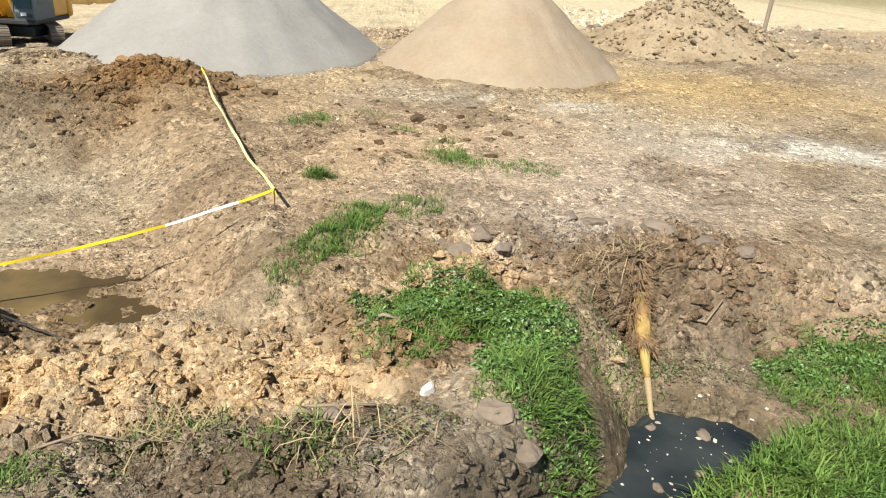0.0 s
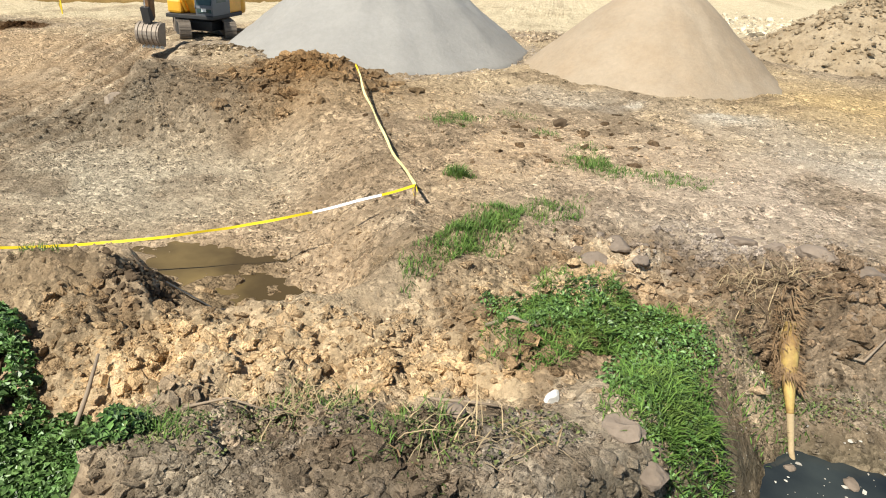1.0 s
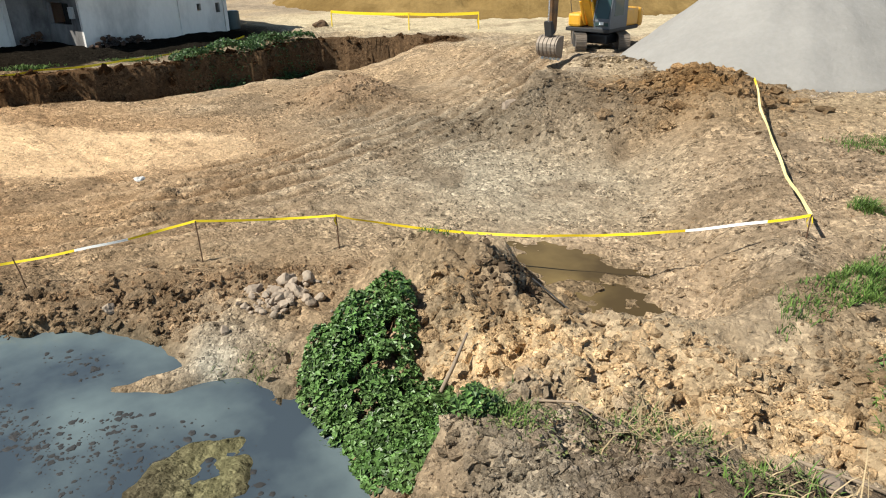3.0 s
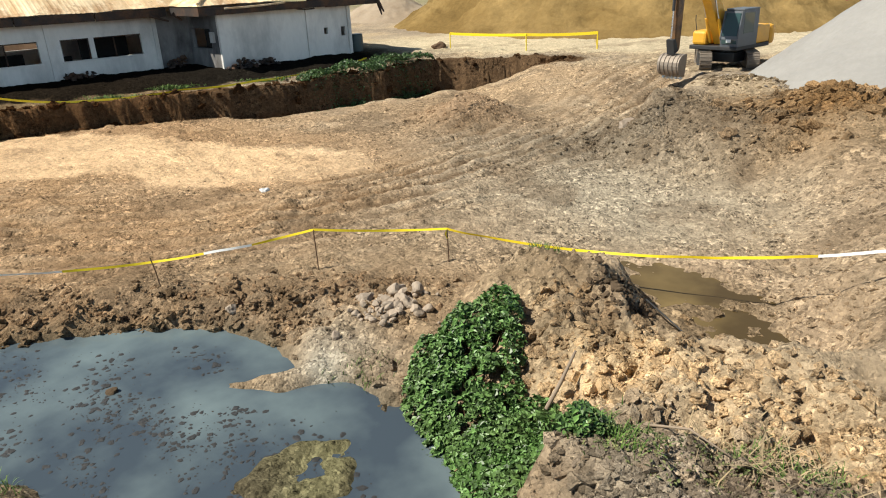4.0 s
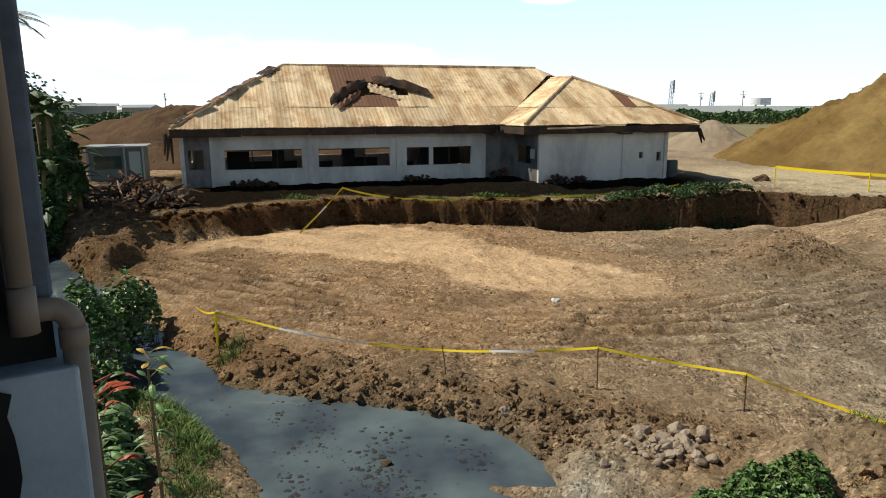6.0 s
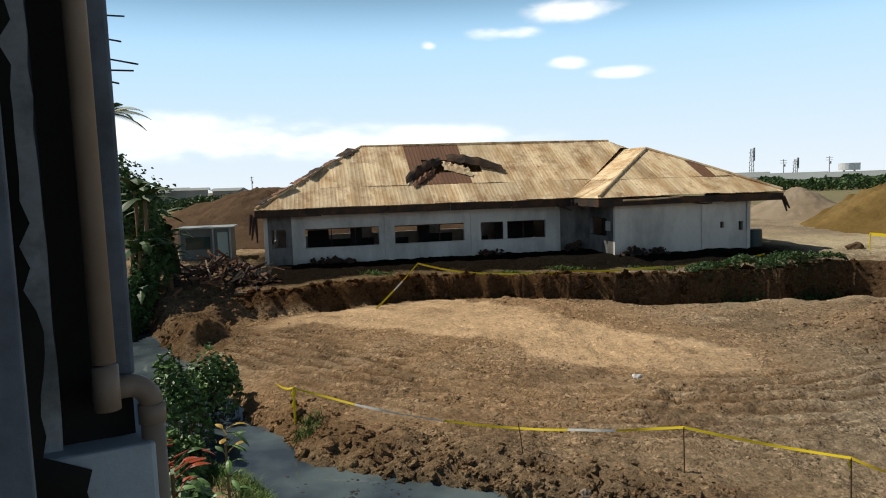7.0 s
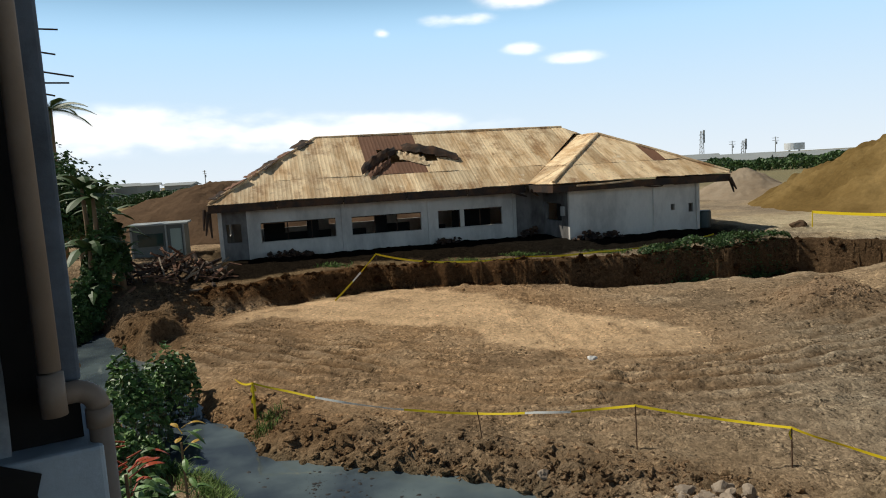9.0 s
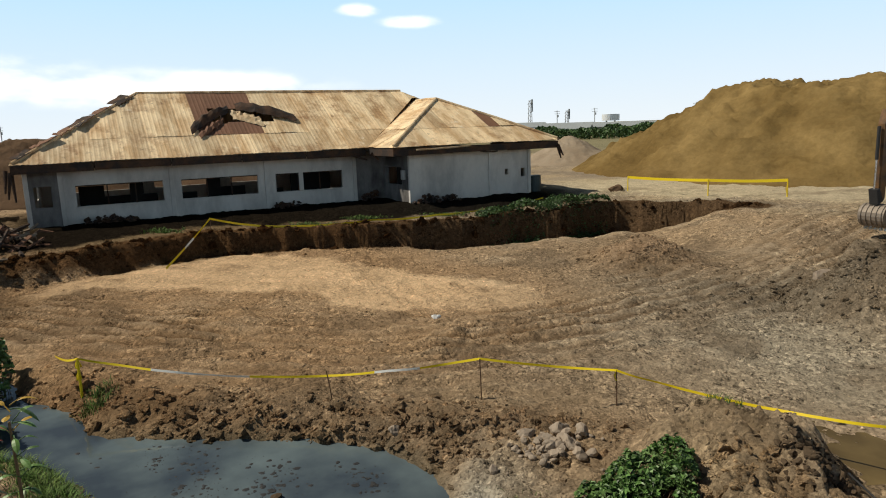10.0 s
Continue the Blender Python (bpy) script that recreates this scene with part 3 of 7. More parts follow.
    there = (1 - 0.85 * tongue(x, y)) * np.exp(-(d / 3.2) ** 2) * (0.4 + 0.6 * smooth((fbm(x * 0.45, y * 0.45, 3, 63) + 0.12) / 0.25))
    # rut shading laid in as colour: grooves dark, crests pale
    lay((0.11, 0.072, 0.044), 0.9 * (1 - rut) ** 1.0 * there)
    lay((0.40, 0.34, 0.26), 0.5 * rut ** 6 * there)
    # burnt soil by the house; shade on it and the cut face laid below
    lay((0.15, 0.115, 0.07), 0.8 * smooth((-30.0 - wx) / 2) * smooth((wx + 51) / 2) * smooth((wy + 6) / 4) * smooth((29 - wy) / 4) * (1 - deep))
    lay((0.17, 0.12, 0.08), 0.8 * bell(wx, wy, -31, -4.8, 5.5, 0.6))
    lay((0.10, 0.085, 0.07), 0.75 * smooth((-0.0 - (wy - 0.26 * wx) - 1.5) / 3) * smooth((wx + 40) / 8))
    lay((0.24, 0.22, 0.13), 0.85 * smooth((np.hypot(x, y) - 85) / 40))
    # dark patch laid on the pit-end bank for its shaded hollow
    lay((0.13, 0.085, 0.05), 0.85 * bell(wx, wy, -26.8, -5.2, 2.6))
    # moist earth turned up in the dug places
    dug = smooth(clod_mask(x, y) * 1.6)
    lay((0.16, 0.108, 0.065), 0.62 * dug * smooth((fbm(wx * 0.75, wy * 0.75, 5, 101) - 0.03) / 0.10))
    lay((0.19, 0.14, 0.095), 0.55 * (1 - tongue(x, y)) * smooth((fbm(wx * 0.5, wy * 0.5, 5, 103) - 0.07) / 0.10) * smooth((50 - np.hypot(x, y)) / 10))
    lay((0.21, 0.145, 0.095), 0.75 * bell(wx, wy, 5.2, 10.0, 2.4, 0.45))
    lay((0.20, 0.16, 0.118), 0.75 * bell(wx, wy, -11.6, 18.9, 3.8, 0.5, 0.35))
    # wet rims of the water
    wet = np.clip(1 - np.abs(signed(x, y, POND)) / 0.45, 0, 1)
    lay((0.12, 0.105, 0.075), 0.8 * wet)
    lay((0.10, 0.085, 0.06), 0.9 * (signed(x, y, POND) > 0.2))
    lay((0.21, 0.195, 0.105), 0.9 * np.clip(signed(wx, wy, BAR) + 0.5, 0, 1))
    lay((0.58, 0.53, 0.44), 0.75 * bell(wx, wy, -8.2, 4.6, 0.6, 0.55))
    lay((0.48, 0.36, 0.25), 0.8 * np.clip(1.3 + signed(x, y, PUDDLES) / 0.9, 0, 1))
    lay((0.19, 0.135, 0.08), 0.8 * np.clip(0.5 + signed(x, y, PUDDLES) / 0.9, 0, 1))
    # near-black before the house: burnt ground with the house's shadow painted in
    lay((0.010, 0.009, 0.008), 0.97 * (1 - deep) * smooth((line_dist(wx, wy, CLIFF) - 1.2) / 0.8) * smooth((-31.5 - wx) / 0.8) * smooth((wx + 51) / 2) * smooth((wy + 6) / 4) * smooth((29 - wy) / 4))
    # cut face painted darker, for the shade it stands in
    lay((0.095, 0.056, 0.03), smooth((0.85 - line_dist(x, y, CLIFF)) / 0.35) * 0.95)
    # grey gravelly side of the pit and yard, redder clay towards the house
    red = (smooth((-11.5 - wx) / 5) * smooth((16 - wy) / 6))[..., None]
    col[:] = col * (np.array((0.93, 0.935, 0.90)) * (1 - red) + np.array((0.97, 0.88, 0.76)) * red)
    stony = 1 - 0.9 * tongue(x, y) - 0.8 * smooth((wy - 31.8 - 0.38 * (wx + 22)) / 2.5)
    return np.concatenate([col, np.clip(stony, 0.05, 1)[..., None]], -1)


def spaced(stops):
    """Coordinates from (from, to, step) stretches."""
    out = [stops[0][0]]
    for a, b, step in stops:
        n = max(1, round((b - a) / step))
        out += [a + (b - a) * (k + 1) / n for k in range(n)]
    return np.array(out)


def soil_attribute(me, col):
    at = me.color_attributes.new("soil", "FLOAT_COLOR", "POINT")
    at.data.foreach_set("color", col.ravel().astype(np.float32))


def grid_mesh(name, X, Y, Z):
    ny, nx = X.shape
    idx = np.arange(nx * ny).reshape(ny, nx)
    quads = np.stack([idx[:-1, :-1], idx[:-1, 1:], idx[1:, 1:], idx[1:, :-1]], -1).reshape(-1, 4)
    me = bpy.data.meshes.new(name)
    me.from_pydata(np.stack([X, Y, Z], -1).reshape(-1, 3).tolist(), [], quads.tolist())
    me.polygons.foreach_set("use_smooth", np.ones(len(quads), bool))
    return me


GX = spaced([(-2500, -300, 220), (-300, -60, 12), (-60, -36, 0.6), (-36, -25.5, 0.09), (-25.5, -16, 0.18), (-16, -8, 0.075), (-8, 6, 0.05), (6, 7, 0.1), (7, 20, 0.2), (20, 60, 1.0), (60, 300, 14), (300, 2500, 220)])
GY = spaced([(-2500, -300, 220), (-300, -30, 14), (-30, -9, 0.7), (-9, 3, 0.16), (3, 4.5, 0.1), (4.5, 12, 0.05), (12, 14, 0.09), (14, 32, 0.15), (32, 60, 0.7), (60, 300, 12), (300, 2500, 220)])
XX, YY = np.meshgrid(GX, GY)
ZZ = ground_height(XX, YY)
me = grid_mesh("ground", XX, YY, ZZ)
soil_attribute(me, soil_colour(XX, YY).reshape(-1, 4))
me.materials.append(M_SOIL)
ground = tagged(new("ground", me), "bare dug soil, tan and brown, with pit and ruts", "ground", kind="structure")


def zat(x, y):
    """Height of the drawn ground sheet."""
    x, y = np.asarray(x, float), np.asarray(y, float)
    i = np.clip(np.searchsorted(GX, x) - 1, 0, len(GX) - 2)
    j = np.clip(np.searchsorted(GY, y) - 1, 0, len(GY) - 2)
    u, v = (x - GX[i]) / (GX[i + 1] - GX[i]), (y - GY[j]) / (GY[j + 1] - GY[j])
    return (ZZ[j, i] * (1 - u) + ZZ[j, i + 1] * u) * (1 - v) + (ZZ[j + 1, i] * (1 - u) + ZZ[j + 1, i + 1] * u) * v


def sheet(name, pts, z, mat, label, grow=0.5, step=0.3, span=(-99, 99)):
    """A water surface a little larger than its hollow, so that the shore cuts it."""
    xs, ys = np.arange(min(p[0] for p in pts) - 1, max(p[0] for p in pts) + 1, step), np.arange(min(p[1] for p in pts) - 1, max(p[1] for p in pts) + 1, step)
    bm = bmesh.new()
    keep = {}
    X, Y = np.meshgrid(xs, ys)
    ok = (signed(X, Y, pts) > -grow) & (X >= span[0]) & (X < span[1])
    for j, i in zip(*np.nonzero(ok)):
        q = []
        for a, b in ((i, j), (i + 1, j), (i + 1, j + 1), (i, j + 1)):
            if (a, b) not in keep:
                keep[a, b] = bm.verts.new((xs[0] + a * step, ys[0] + b * step, z))
            q.append(keep[a, b])
        bm.faces.new(q)
    me = bpy.data.meshes.new(name)
    bm.to_mesh(me)
    bm.free()
    me.materials.append(mat)
    return tagged(new(name, me), label, "water", kind="structure")


sheet("water_pond", POND, WATER, M_POND, "still murky dark pond water reflecting the sky", span=(-99, 0.3))
sheet("water_ditch", POND, WATER, M_DITCH, "black stagnant ditch water with litter in it", span=(0.3, 99))
sheet("water_channel", [(-15, -0.9), (-15.2, -2.4), (-24.4, -6.2), (-44, -13), (-44, -11), (-23.8, -4.2)], WATER - 0.004, M_POND, "narrow murky ditch water beside the wall")
sheet("water_puddle", PUDDLES, PUDDLE, M_PUDDLE, "shallow brown puddle in the pit", grow=1.0)


def heap(name, cx, cy, rx, ry, h, turn, mat, label, z0=-0.1, sharp=0.12, rough=0.05, seed=1, rings=44, around=110, lumps=0.0, flat=0.0, gully=0.0):
    """A tipped heap: straight slopes at the angle of rest, a rounded top, an uneven foot."""
    r = np.linspace(0, 1, rings)[:, None] ** 0.8
    a = np.linspace(0, 2 * math.pi, around, endpoint=False)[None]
    wob = 1 + 0.16 * fbm(np.cos(a) * 1.7 + 5, np.sin(a) * 1.7 + seed, 3, seed)
    u, v = r * rx * wob * np.cos(a), r * ry * wob * np.sin(a)
    q = np.maximum(0, r - flat) / (1 - flat)
    prof = h * (1 + sharp - np.sqrt(q * q * (1 + 2 * sharp) + sharp * sharp)) / 1.0
    prof = prof - prof[-1]
    prof = prof * h / prof[0]
    c, s = math.cos(turn), math.sin(turn)
    x, y = cx + u * c - v * s, cy + u * s + v * c
    z = prof + z0 + (rough * 2 * fbm(x * 1.1, y * 1.1, 4, seed + 5) + 0.5 * rough * fbm(x * 5, y * 5, 2, seed + 9) + lumps * fbm(x * 0.25, y * 0.25, 3, seed + 13) - gully * np.abs(fbm(a * 5.0 + 0.35 * r, r * 1.2 + seed, 3, seed + 17)) * r * 2) * np.minimum(1, (1 - r) * 6)
    z[-1] = z0 - 0.4
    n = rings * around
    idx = np.arange(n).reshape(rings, around)
    nxt = np.roll(idx, -1, 1)
    quads = np.stack([idx[:-1], idx[1:], nxt[1:], nxt[:-1]], -1).reshape(-1, 4)
    me = bpy.data.meshes.new(name)
    me.from_pydata(np.stack([x + 0 * z, y + 0 * z, z], -1).reshape(-1, 3).tolist(), [], quads.tolist())
    me.polygons.foreach_set("use_smooth", np.ones(len(quads), bool))
    bm = bmesh.new()
    bm.from_mesh(me)
    bmesh.ops.remove_doubles(bm, verts=bm.verts, dist=1e-4)
    bm.to_mesh(me)
    bm.free()
    me.materials.append(mat)
    return tagged(new(name, me), label, "heap")


heap("gravel_mound", -7.4, 31.6, 6.6, 7.6, 4.6, 0.2, M_GRAVEL, "large conical heap of pale grey crushed gravel", seed=3, rough=0.1, gully=0.12)
heap("sand_mound", 4.4, 29.6, 5.2, 5.6, 4.0, 0.0, M_SAND, "conical heap of tan sand on the yard", seed=8, rough=0.08, gully=0.15)
heap("rubble_mound", 15.6, 37.8, 6.0, 5.2, 3.3, 0.3, M_RUBBLE, "low heap of tan gravelly rubble", seed=12, rough=0.2)
heap("spoil_mound", -33.8, 53.0, 22.0, 15.0, 6.7, 0.42, M_SPOIL, "huge ochre sand spoil heap behind the road", seed=21, sharp=0.12, flat=0.36, rough=0.6, lumps=1.6, gully=1.0, rings=90, around=200)
heap("spoil_mound", -66.0, 9.0, 12.0, 9.0, 3.6, 1.4, M_SPOIL_DARK, "low dark spoil bank behind the burnt house", seed=29, sharp=0.2, rough=0.3, lumps=0.8)
heap("spoil_mound", -62.0, -4.5, 14.0, 9.0, 4.6, 1.3, M_SPOIL_DARK, "dark brown spoil heap behind the burnt house", seed=27, sharp=0.2, rough=0.3, lumps=1.0)

# ---- building blocks for the things ----
def part(name, bm, mat, parent=None, label="", smooth_faces=False):
    """One bmesh as one mesh object, under a thing or a part."""
    me = bpy.data.meshes.new(name)
    bm.to_mesh(me)
    bm.free()
    if mat:
        me.materials.append(mat)
    if smooth_faces:
        me.polygons.foreach_set("use_smooth", np.ones(len(me.polygons), bool))
    ob = new(name, me)
    if parent:
        ob.parent = parent
    if label:
        ob["label"] = label
    return ob


def thing(name, x, y, z, label, category, turn=0.0, group="", kind=""):
    ob = new(name)
    ob.empty_display_size = 0.2
    ob.matrix_world = pose(x, y, z, 0, 0, math.degrees(turn))
    return tagged(ob, label, category, group, kind)


def box(bm, x0, y0, z0, x1, y1, z1, m=None, bevel=0.0):
    vs = [bm.verts.new(p) for p in ((x0, y0, z0), (x1, y0, z0), (x1, y1, z0), (x0, y1, z0), (x0, y0, z1), (x1, y0, z1), (x1, y1, z1), (x0, y1, z1))]
    fs = [bm.faces.new([vs[k] for k in q]) for q in ((0, 3, 2, 1), (4, 5, 6, 7), (0, 1, 5, 4), (1, 2, 6, 5), (2, 3, 7, 6), (3, 0, 4, 7))]
    if m is not None:
        bmesh.ops.transform(bm, matrix=m, verts=vs)
    if bevel:
        bmesh.ops.bevel(bm, geom=list({e for f in fs for e in f.edges}), offset=bevel, segments=2, affect="EDGES", profile=0.5)
    return vs


def boxed(*a, m=None, bevel=0.0):
    bm = bmesh.new()
    box(bm, *a, m=m, bevel=bevel)
    return bm


def tube(pts, radii, sides=10, bm=None, cap=True):
    """A round bar along points, with its own radius at each."""
    bm = bm or bmesh.new()
    pts = [Vector(p) for p in pts]
    if not isinstance(radii, (list, tuple)):
        radii = [radii] * len(pts)
    rings = []
    ref = None
    for k, p in enumerate(pts):
        d = (pts[min(k + 1, len(pts) - 1)] - pts[max(k - 1, 0)]).normalized()
        if ref is None:
            ref = d.orthogonal().normalized()
        ref = (ref - d * ref.dot(d)).normalized()
        side = d.cross(ref)
        rings.append([bm.verts.new(p + (ref * math.cos(2 * math.pi * s / sides) + side * math.sin(2 * math.pi * s / sides)) * radii[k]) for s in range(sides)])
    for a, b in zip(rings, rings[1:]):
        for s in range(sides):
            bm.faces.new((a[s], a[(s + 1) % sides], b[(s + 1) % sides], b[s]))
    if cap:
        bm.faces.new(rings[0][::-1])
        bm.faces.new(rings[-1])
    return bm


def extruded(profile, width, bm=None, m=None):
    """A side outline in (y, z), given thickness along x about the middle."""
    bm = bm or bmesh.new()
    a = [bm.verts.new((-width / 2, y, z)) for y, z in profile]
    b = [bm.verts.new((width / 2, y, z)) for y, z in profile]
    bm.faces.new(a[::-1])
    bm.faces.new(b)
    n = len(profile)
    for k in range(n):
        bm.faces.new((a[k], a[(k + 1) % n], b[(k + 1) % n], b[k]))
    if m is not None:
        bmesh.ops.transform(bm, matrix=m, verts=a + b)
    bmesh.ops.recalc_face_normals(bm, faces=bm.faces)
    return bm


def chunk_cloud(name, centres, sizes, mat, label, category, colours=None, squash=0.75, seed=1, sub=1, ob=None):
    """Many loose lumps as one mesh: jittered icosahedra, each with its own turn and shape."""
    rng = np.random.default_rng(seed)
    bm = bmesh.new()
    bmesh.ops.create_icosphere(bm, subdivisions=sub, radius=1)
    base = np.array([v.co[:] for v in bm.verts])
    tris = np.array([[v.index for v in f.verts] for f in bm.faces])
    bm.free()
    n, k = len(centres), len(base)
    q = rng.normal(size=(n, 4))
    q /= np.linalg.norm(q, axis=1)[:, None]
    w, x, y, z = q.T
    R = np.stack([1 - 2 * (y * y + z * z), 2 * (x * y - z * w), 2 * (x * z + y * w), 2 * (x * y + z * w), 1 - 2 * (x * x + z * z), 2 * (y * z - x * w),
                  2 * (x * z - y * w), 2 * (y * z + x * w), 1 - 2 * (x * x + y * y)], -1).reshape(n, 3, 3)
    shape = base[None] * (1 + 0.30 * rng.normal(size=(n, k, 1))).clip(0.55, 1.5) * rng.uniform(0.6, 1.25, (n, 1, 3))
    V = np.einsum("nij,nkj->nki", R, shape)
    V[..., 2] *= squash
    V = V * np.asarray(sizes)[:, None, None] + np.asarray(centres)[:, None]
    F = (tris[None] + (np.arange(n) * k)[:, None, None]).reshape(-1, 3)
    me = bpy.data.meshes.new(name)
    me.from_pydata(V.reshape(-1, 3).tolist(), [], F.tolist())
    me.materials.append(mat)
    if colours is not None:
        soil_attribute(me, np.repeat(colours, k, 0))
    return tagged(new(name, me), label, category, kind="stuff")


def rock(name, x, y, size, mat, label, seed, flat=0.7, sink=0.35, category="rock", group="", z=None):
    """One rock: a broken, faceted lump."""
    rng = random.Random(seed)
    bm = bmesh.new()
    bmesh.ops.create_icosphere(bm, subdivisions=3 if size > 0.15 else 2, radius=1)
    cuts = [(Vector((rng.gauss(0, 1), rng.gauss(0, 1), rng.gauss(0, 1))).normalized(), rng.uniform(0.55, 0.85)) for _ in range(9)]
    sx, sy = rng.uniform(0.8, 1.3), rng.uniform(0.7, 1.1)
    for v in bm.verts:
        for n, d in cuts:
            over = v.co.dot(n) - d
            if over > 0:
                v.co -= n * over
        v.co += v.co.normalized() * (noise.noise(v.co * 2.2 + Vector((seed, 0, 0))) * 0.14 + noise.noise(v.co * 6.0 + Vector((seed, 3, 0))) * 0.07)
        v.co = Vector((v.co.x * sx, v.co.y * sy, v.co.z * flat)) * size
    me = bpy.data.meshes.new(name)
    bm.to_mesh(me)
    bm.free()
    me.materials.append(mat)
    ob = new(name, me)
    ob.matrix_world = pose(x, y, (float(zat(x, y)) if z is None else z) + size * flat * (1 - 2 * sink) * 0.8, rng.uniform(-12, 12), rng.uniform(-12, 12), rng.uniform(0, 360))
    return tagged(ob, label, category, group)


def ribbon(pts, width, bm=None, twist=0.0, flat=0.0, seed=1):
    """A hanging strip of tape along points, twisting a little as it goes."""
    bm = bm or bmesh.new()
    pts = [Vector(p) for p in pts]
    last = None
    for k, p in enumerate(pts):
        d = (pts[min(k + 1, len(pts) - 1)] - pts[max(k - 1, 0)]).normalized()
        side = d.cross(Vector((0, 0, 1))).normalized()
        a = flat + twist * noise.noise(Vector((k * 0.16, seed * 3.1, 0)))
        w = (side * math.sin(a) + Vector((0, 0, 1)) * math.cos(a)) * width / 2
        cur = [bm.verts.new(p - w), bm.verts.new(p + w)]
        if last:
            bm.faces.new((last[0], cur[0], cur[1], last[1]))
        last = cur
    return bm


def hang(a, b, sag, n=24, wave=0.0, seed=0):
    a, b = Vector(a), Vector(b)
    return [a.lerp(b, k / n) - Vector((0, 0, sag * 4 * (k / n) * (1 - k / n))) + Vector((wave * noise.noise(Vector((k * 0.3, seed, 0))), wave * noise.noise(Vector((k * 0.3, seed, 5))), 0)) for k in range(n + 1)]


def blades(name, spots, height, mat, label, category="grass", width=0.0065, lean=0.5, seed=1):
    """Grass as single bent blades, three segments each, from (x, y, scale) spots."""
    rng = np.random.default_rng(seed)
    n = len(spots)
    s = np.asarray(spots)
    az, h = rng.uniform(0, 2 * math.pi, n), height * s[:, 2] * rng.uniform(0.5, 1.2, n)
    ln = lean * rng.uniform(0.3, 1.3, n)
    base = np.stack([s[:, 0], s[:, 1], zat(s[:, 0], s[:, 1]) - 0.015], -1)
    out = np.stack([np.cos(az), np.sin(az), 0 * az], -1)
    side = np.stack([-np.sin(az), np.cos(az), 0 * az], -1) * width * rng.uniform(0.7, 1.5, n)[:, None]
    V = np.empty((n, 7, 3))
    for k, f in enumerate((0.0, 0.4, 0.75)):
        c = base + out * (ln * h * f * f)[:, None] + np.array([0, 0, 1]) * (h * f * (1 - 0.25 * ln * f))[:, None]
        V[:, 2 * k], V[:, 2 * k + 1] = c - side * (1 - 0.4 * f), c + side * (1 - 0.4 * f)
    V[:, 6] = base + out * (ln * h)[:, None] + np.array([0, 0, 1]) * (h * (1 - 0.3 * ln))[:, None]
    o = (np.arange(n) * 7)[:, None]
    quads = np.concatenate([o + np.array([[0, 1, 3, 2]]), o + np.array([[2, 3, 5, 4]])]).tolist()
    tri = (o + np.array([[4, 5, 6]])).tolist()
    me = bpy.data.meshes.new(name)
    me.from_pydata(V.reshape(-1, 3).tolist(), [], quads + tri)
    me.materials.append(mat)
    return tagged(new(name, me), label, category, kind="stuff")


def ellipse_spots(n, cx, cy, rx, ry, turn=0.0, seed=1, edge=0.35):
    """Spots over an uneven oval, thinning out towards the rim, gathered in tufts."""
    rng = np.random.default_rng(seed)
    r, a = np.sqrt(rng.uniform(0, 1, n)), rng.uniform(0, 2 * math.pi, n)
    r = r * (1 + 0.35 * np.sin(3 * a + seed) * 0.6 + 0.2 * np.sin(5 * a + 2 * seed))
    u, v = r * np.cos(a) * rx, r * np.sin(a) * ry
    c, s = math.cos(turn), math.sin(turn)
    x, y = cx + u * c - v * s, cy + u * s + v * c
    keep = (fbm(x * 2.5, y * 2.5, 3, seed) + 0.5 > rng.uniform(0, 1, n) * 0.95 * np.clip(r / (1 - edge + 0.3), 0.4, 1.2))
    sc = (1.15 - 0.45 * r) * (0.75 + 0.8 * (fbm(x * 3, y * 3, 2, seed + 5) + 0.3))
    return np.stack([x, y, sc], -1)[keep]


def leaf_cloud(name, P, N, size, mat, fold=0.25, seed=1, long=1.5):
    """Leaves as small folded blades: two halves about the midrib, facing about N."""
    rng = np.random.default_rng(seed)
    n = len(P)
    N = N + rng.normal(scale=0.45, size=(n, 3))
    N /= np.linalg.norm(N, axis=1)[:, None]
    T = np.cross(N, rng.normal(size=(n, 3)))
    T /= np.linalg.norm(T, axis=1)[:, None]
    B = np.cross(N, T)
    s = (size * rng.uniform(0.6, 1.3, n))[:, None]
    V = np.stack([P - T * s * long / 2, P + B * s * 0.5 + N * s * fold - T * s * 0.1, P + T * s * long / 2 - N * s * 0.15, P - B * s * 0.5 + N * s * fold - T * s * 0.1], 1)
    o = (np.arange(n) * 4)[:, None]
    F = np.concatenate([o + np.array([[0, 1, 2]]), o + np.array([[0, 2, 3]])]).tolist()
    me = bpy.data.meshes.new(name)
    me.from_pydata(V.reshape(-1, 3).tolist(), [], F)
    me.materials.append(mat)
    return me

# ---- burnt house ----
HX, WX = -40.7, -36.8        # fronts of the long part and of the wing


def wall_with_holes(name, axis, at, thick, a0, a1, z0, z1, holes, mat, parent, label=""):
    """A wall along one axis, cut into real openings (a from, a to, z from, z to)."""
    bm = bmesh.new()
    cuts = sorted({a0, a1, *[h[0] for h in holes], *[h[1] for h in holes]})
    for a, b in zip(cuts, cuts[1:]):
        here = sorted((h[2], h[3]) for h in holes if h[0] <= a and h[1] >= b)
        z = z0
        for lo, hi in here + [(z1, z1)]:
            if lo > z:
                if axis == "y":
                    box(bm, at - thick, a, z, at, b, lo)
                else:
                    box(bm, a, at, z, b, at + thick, lo)
            z = hi
    bmesh.ops.remove_doubles(bm, verts=bm.verts, dist=1e-4)
    return part(name, bm, mat, parent, label)


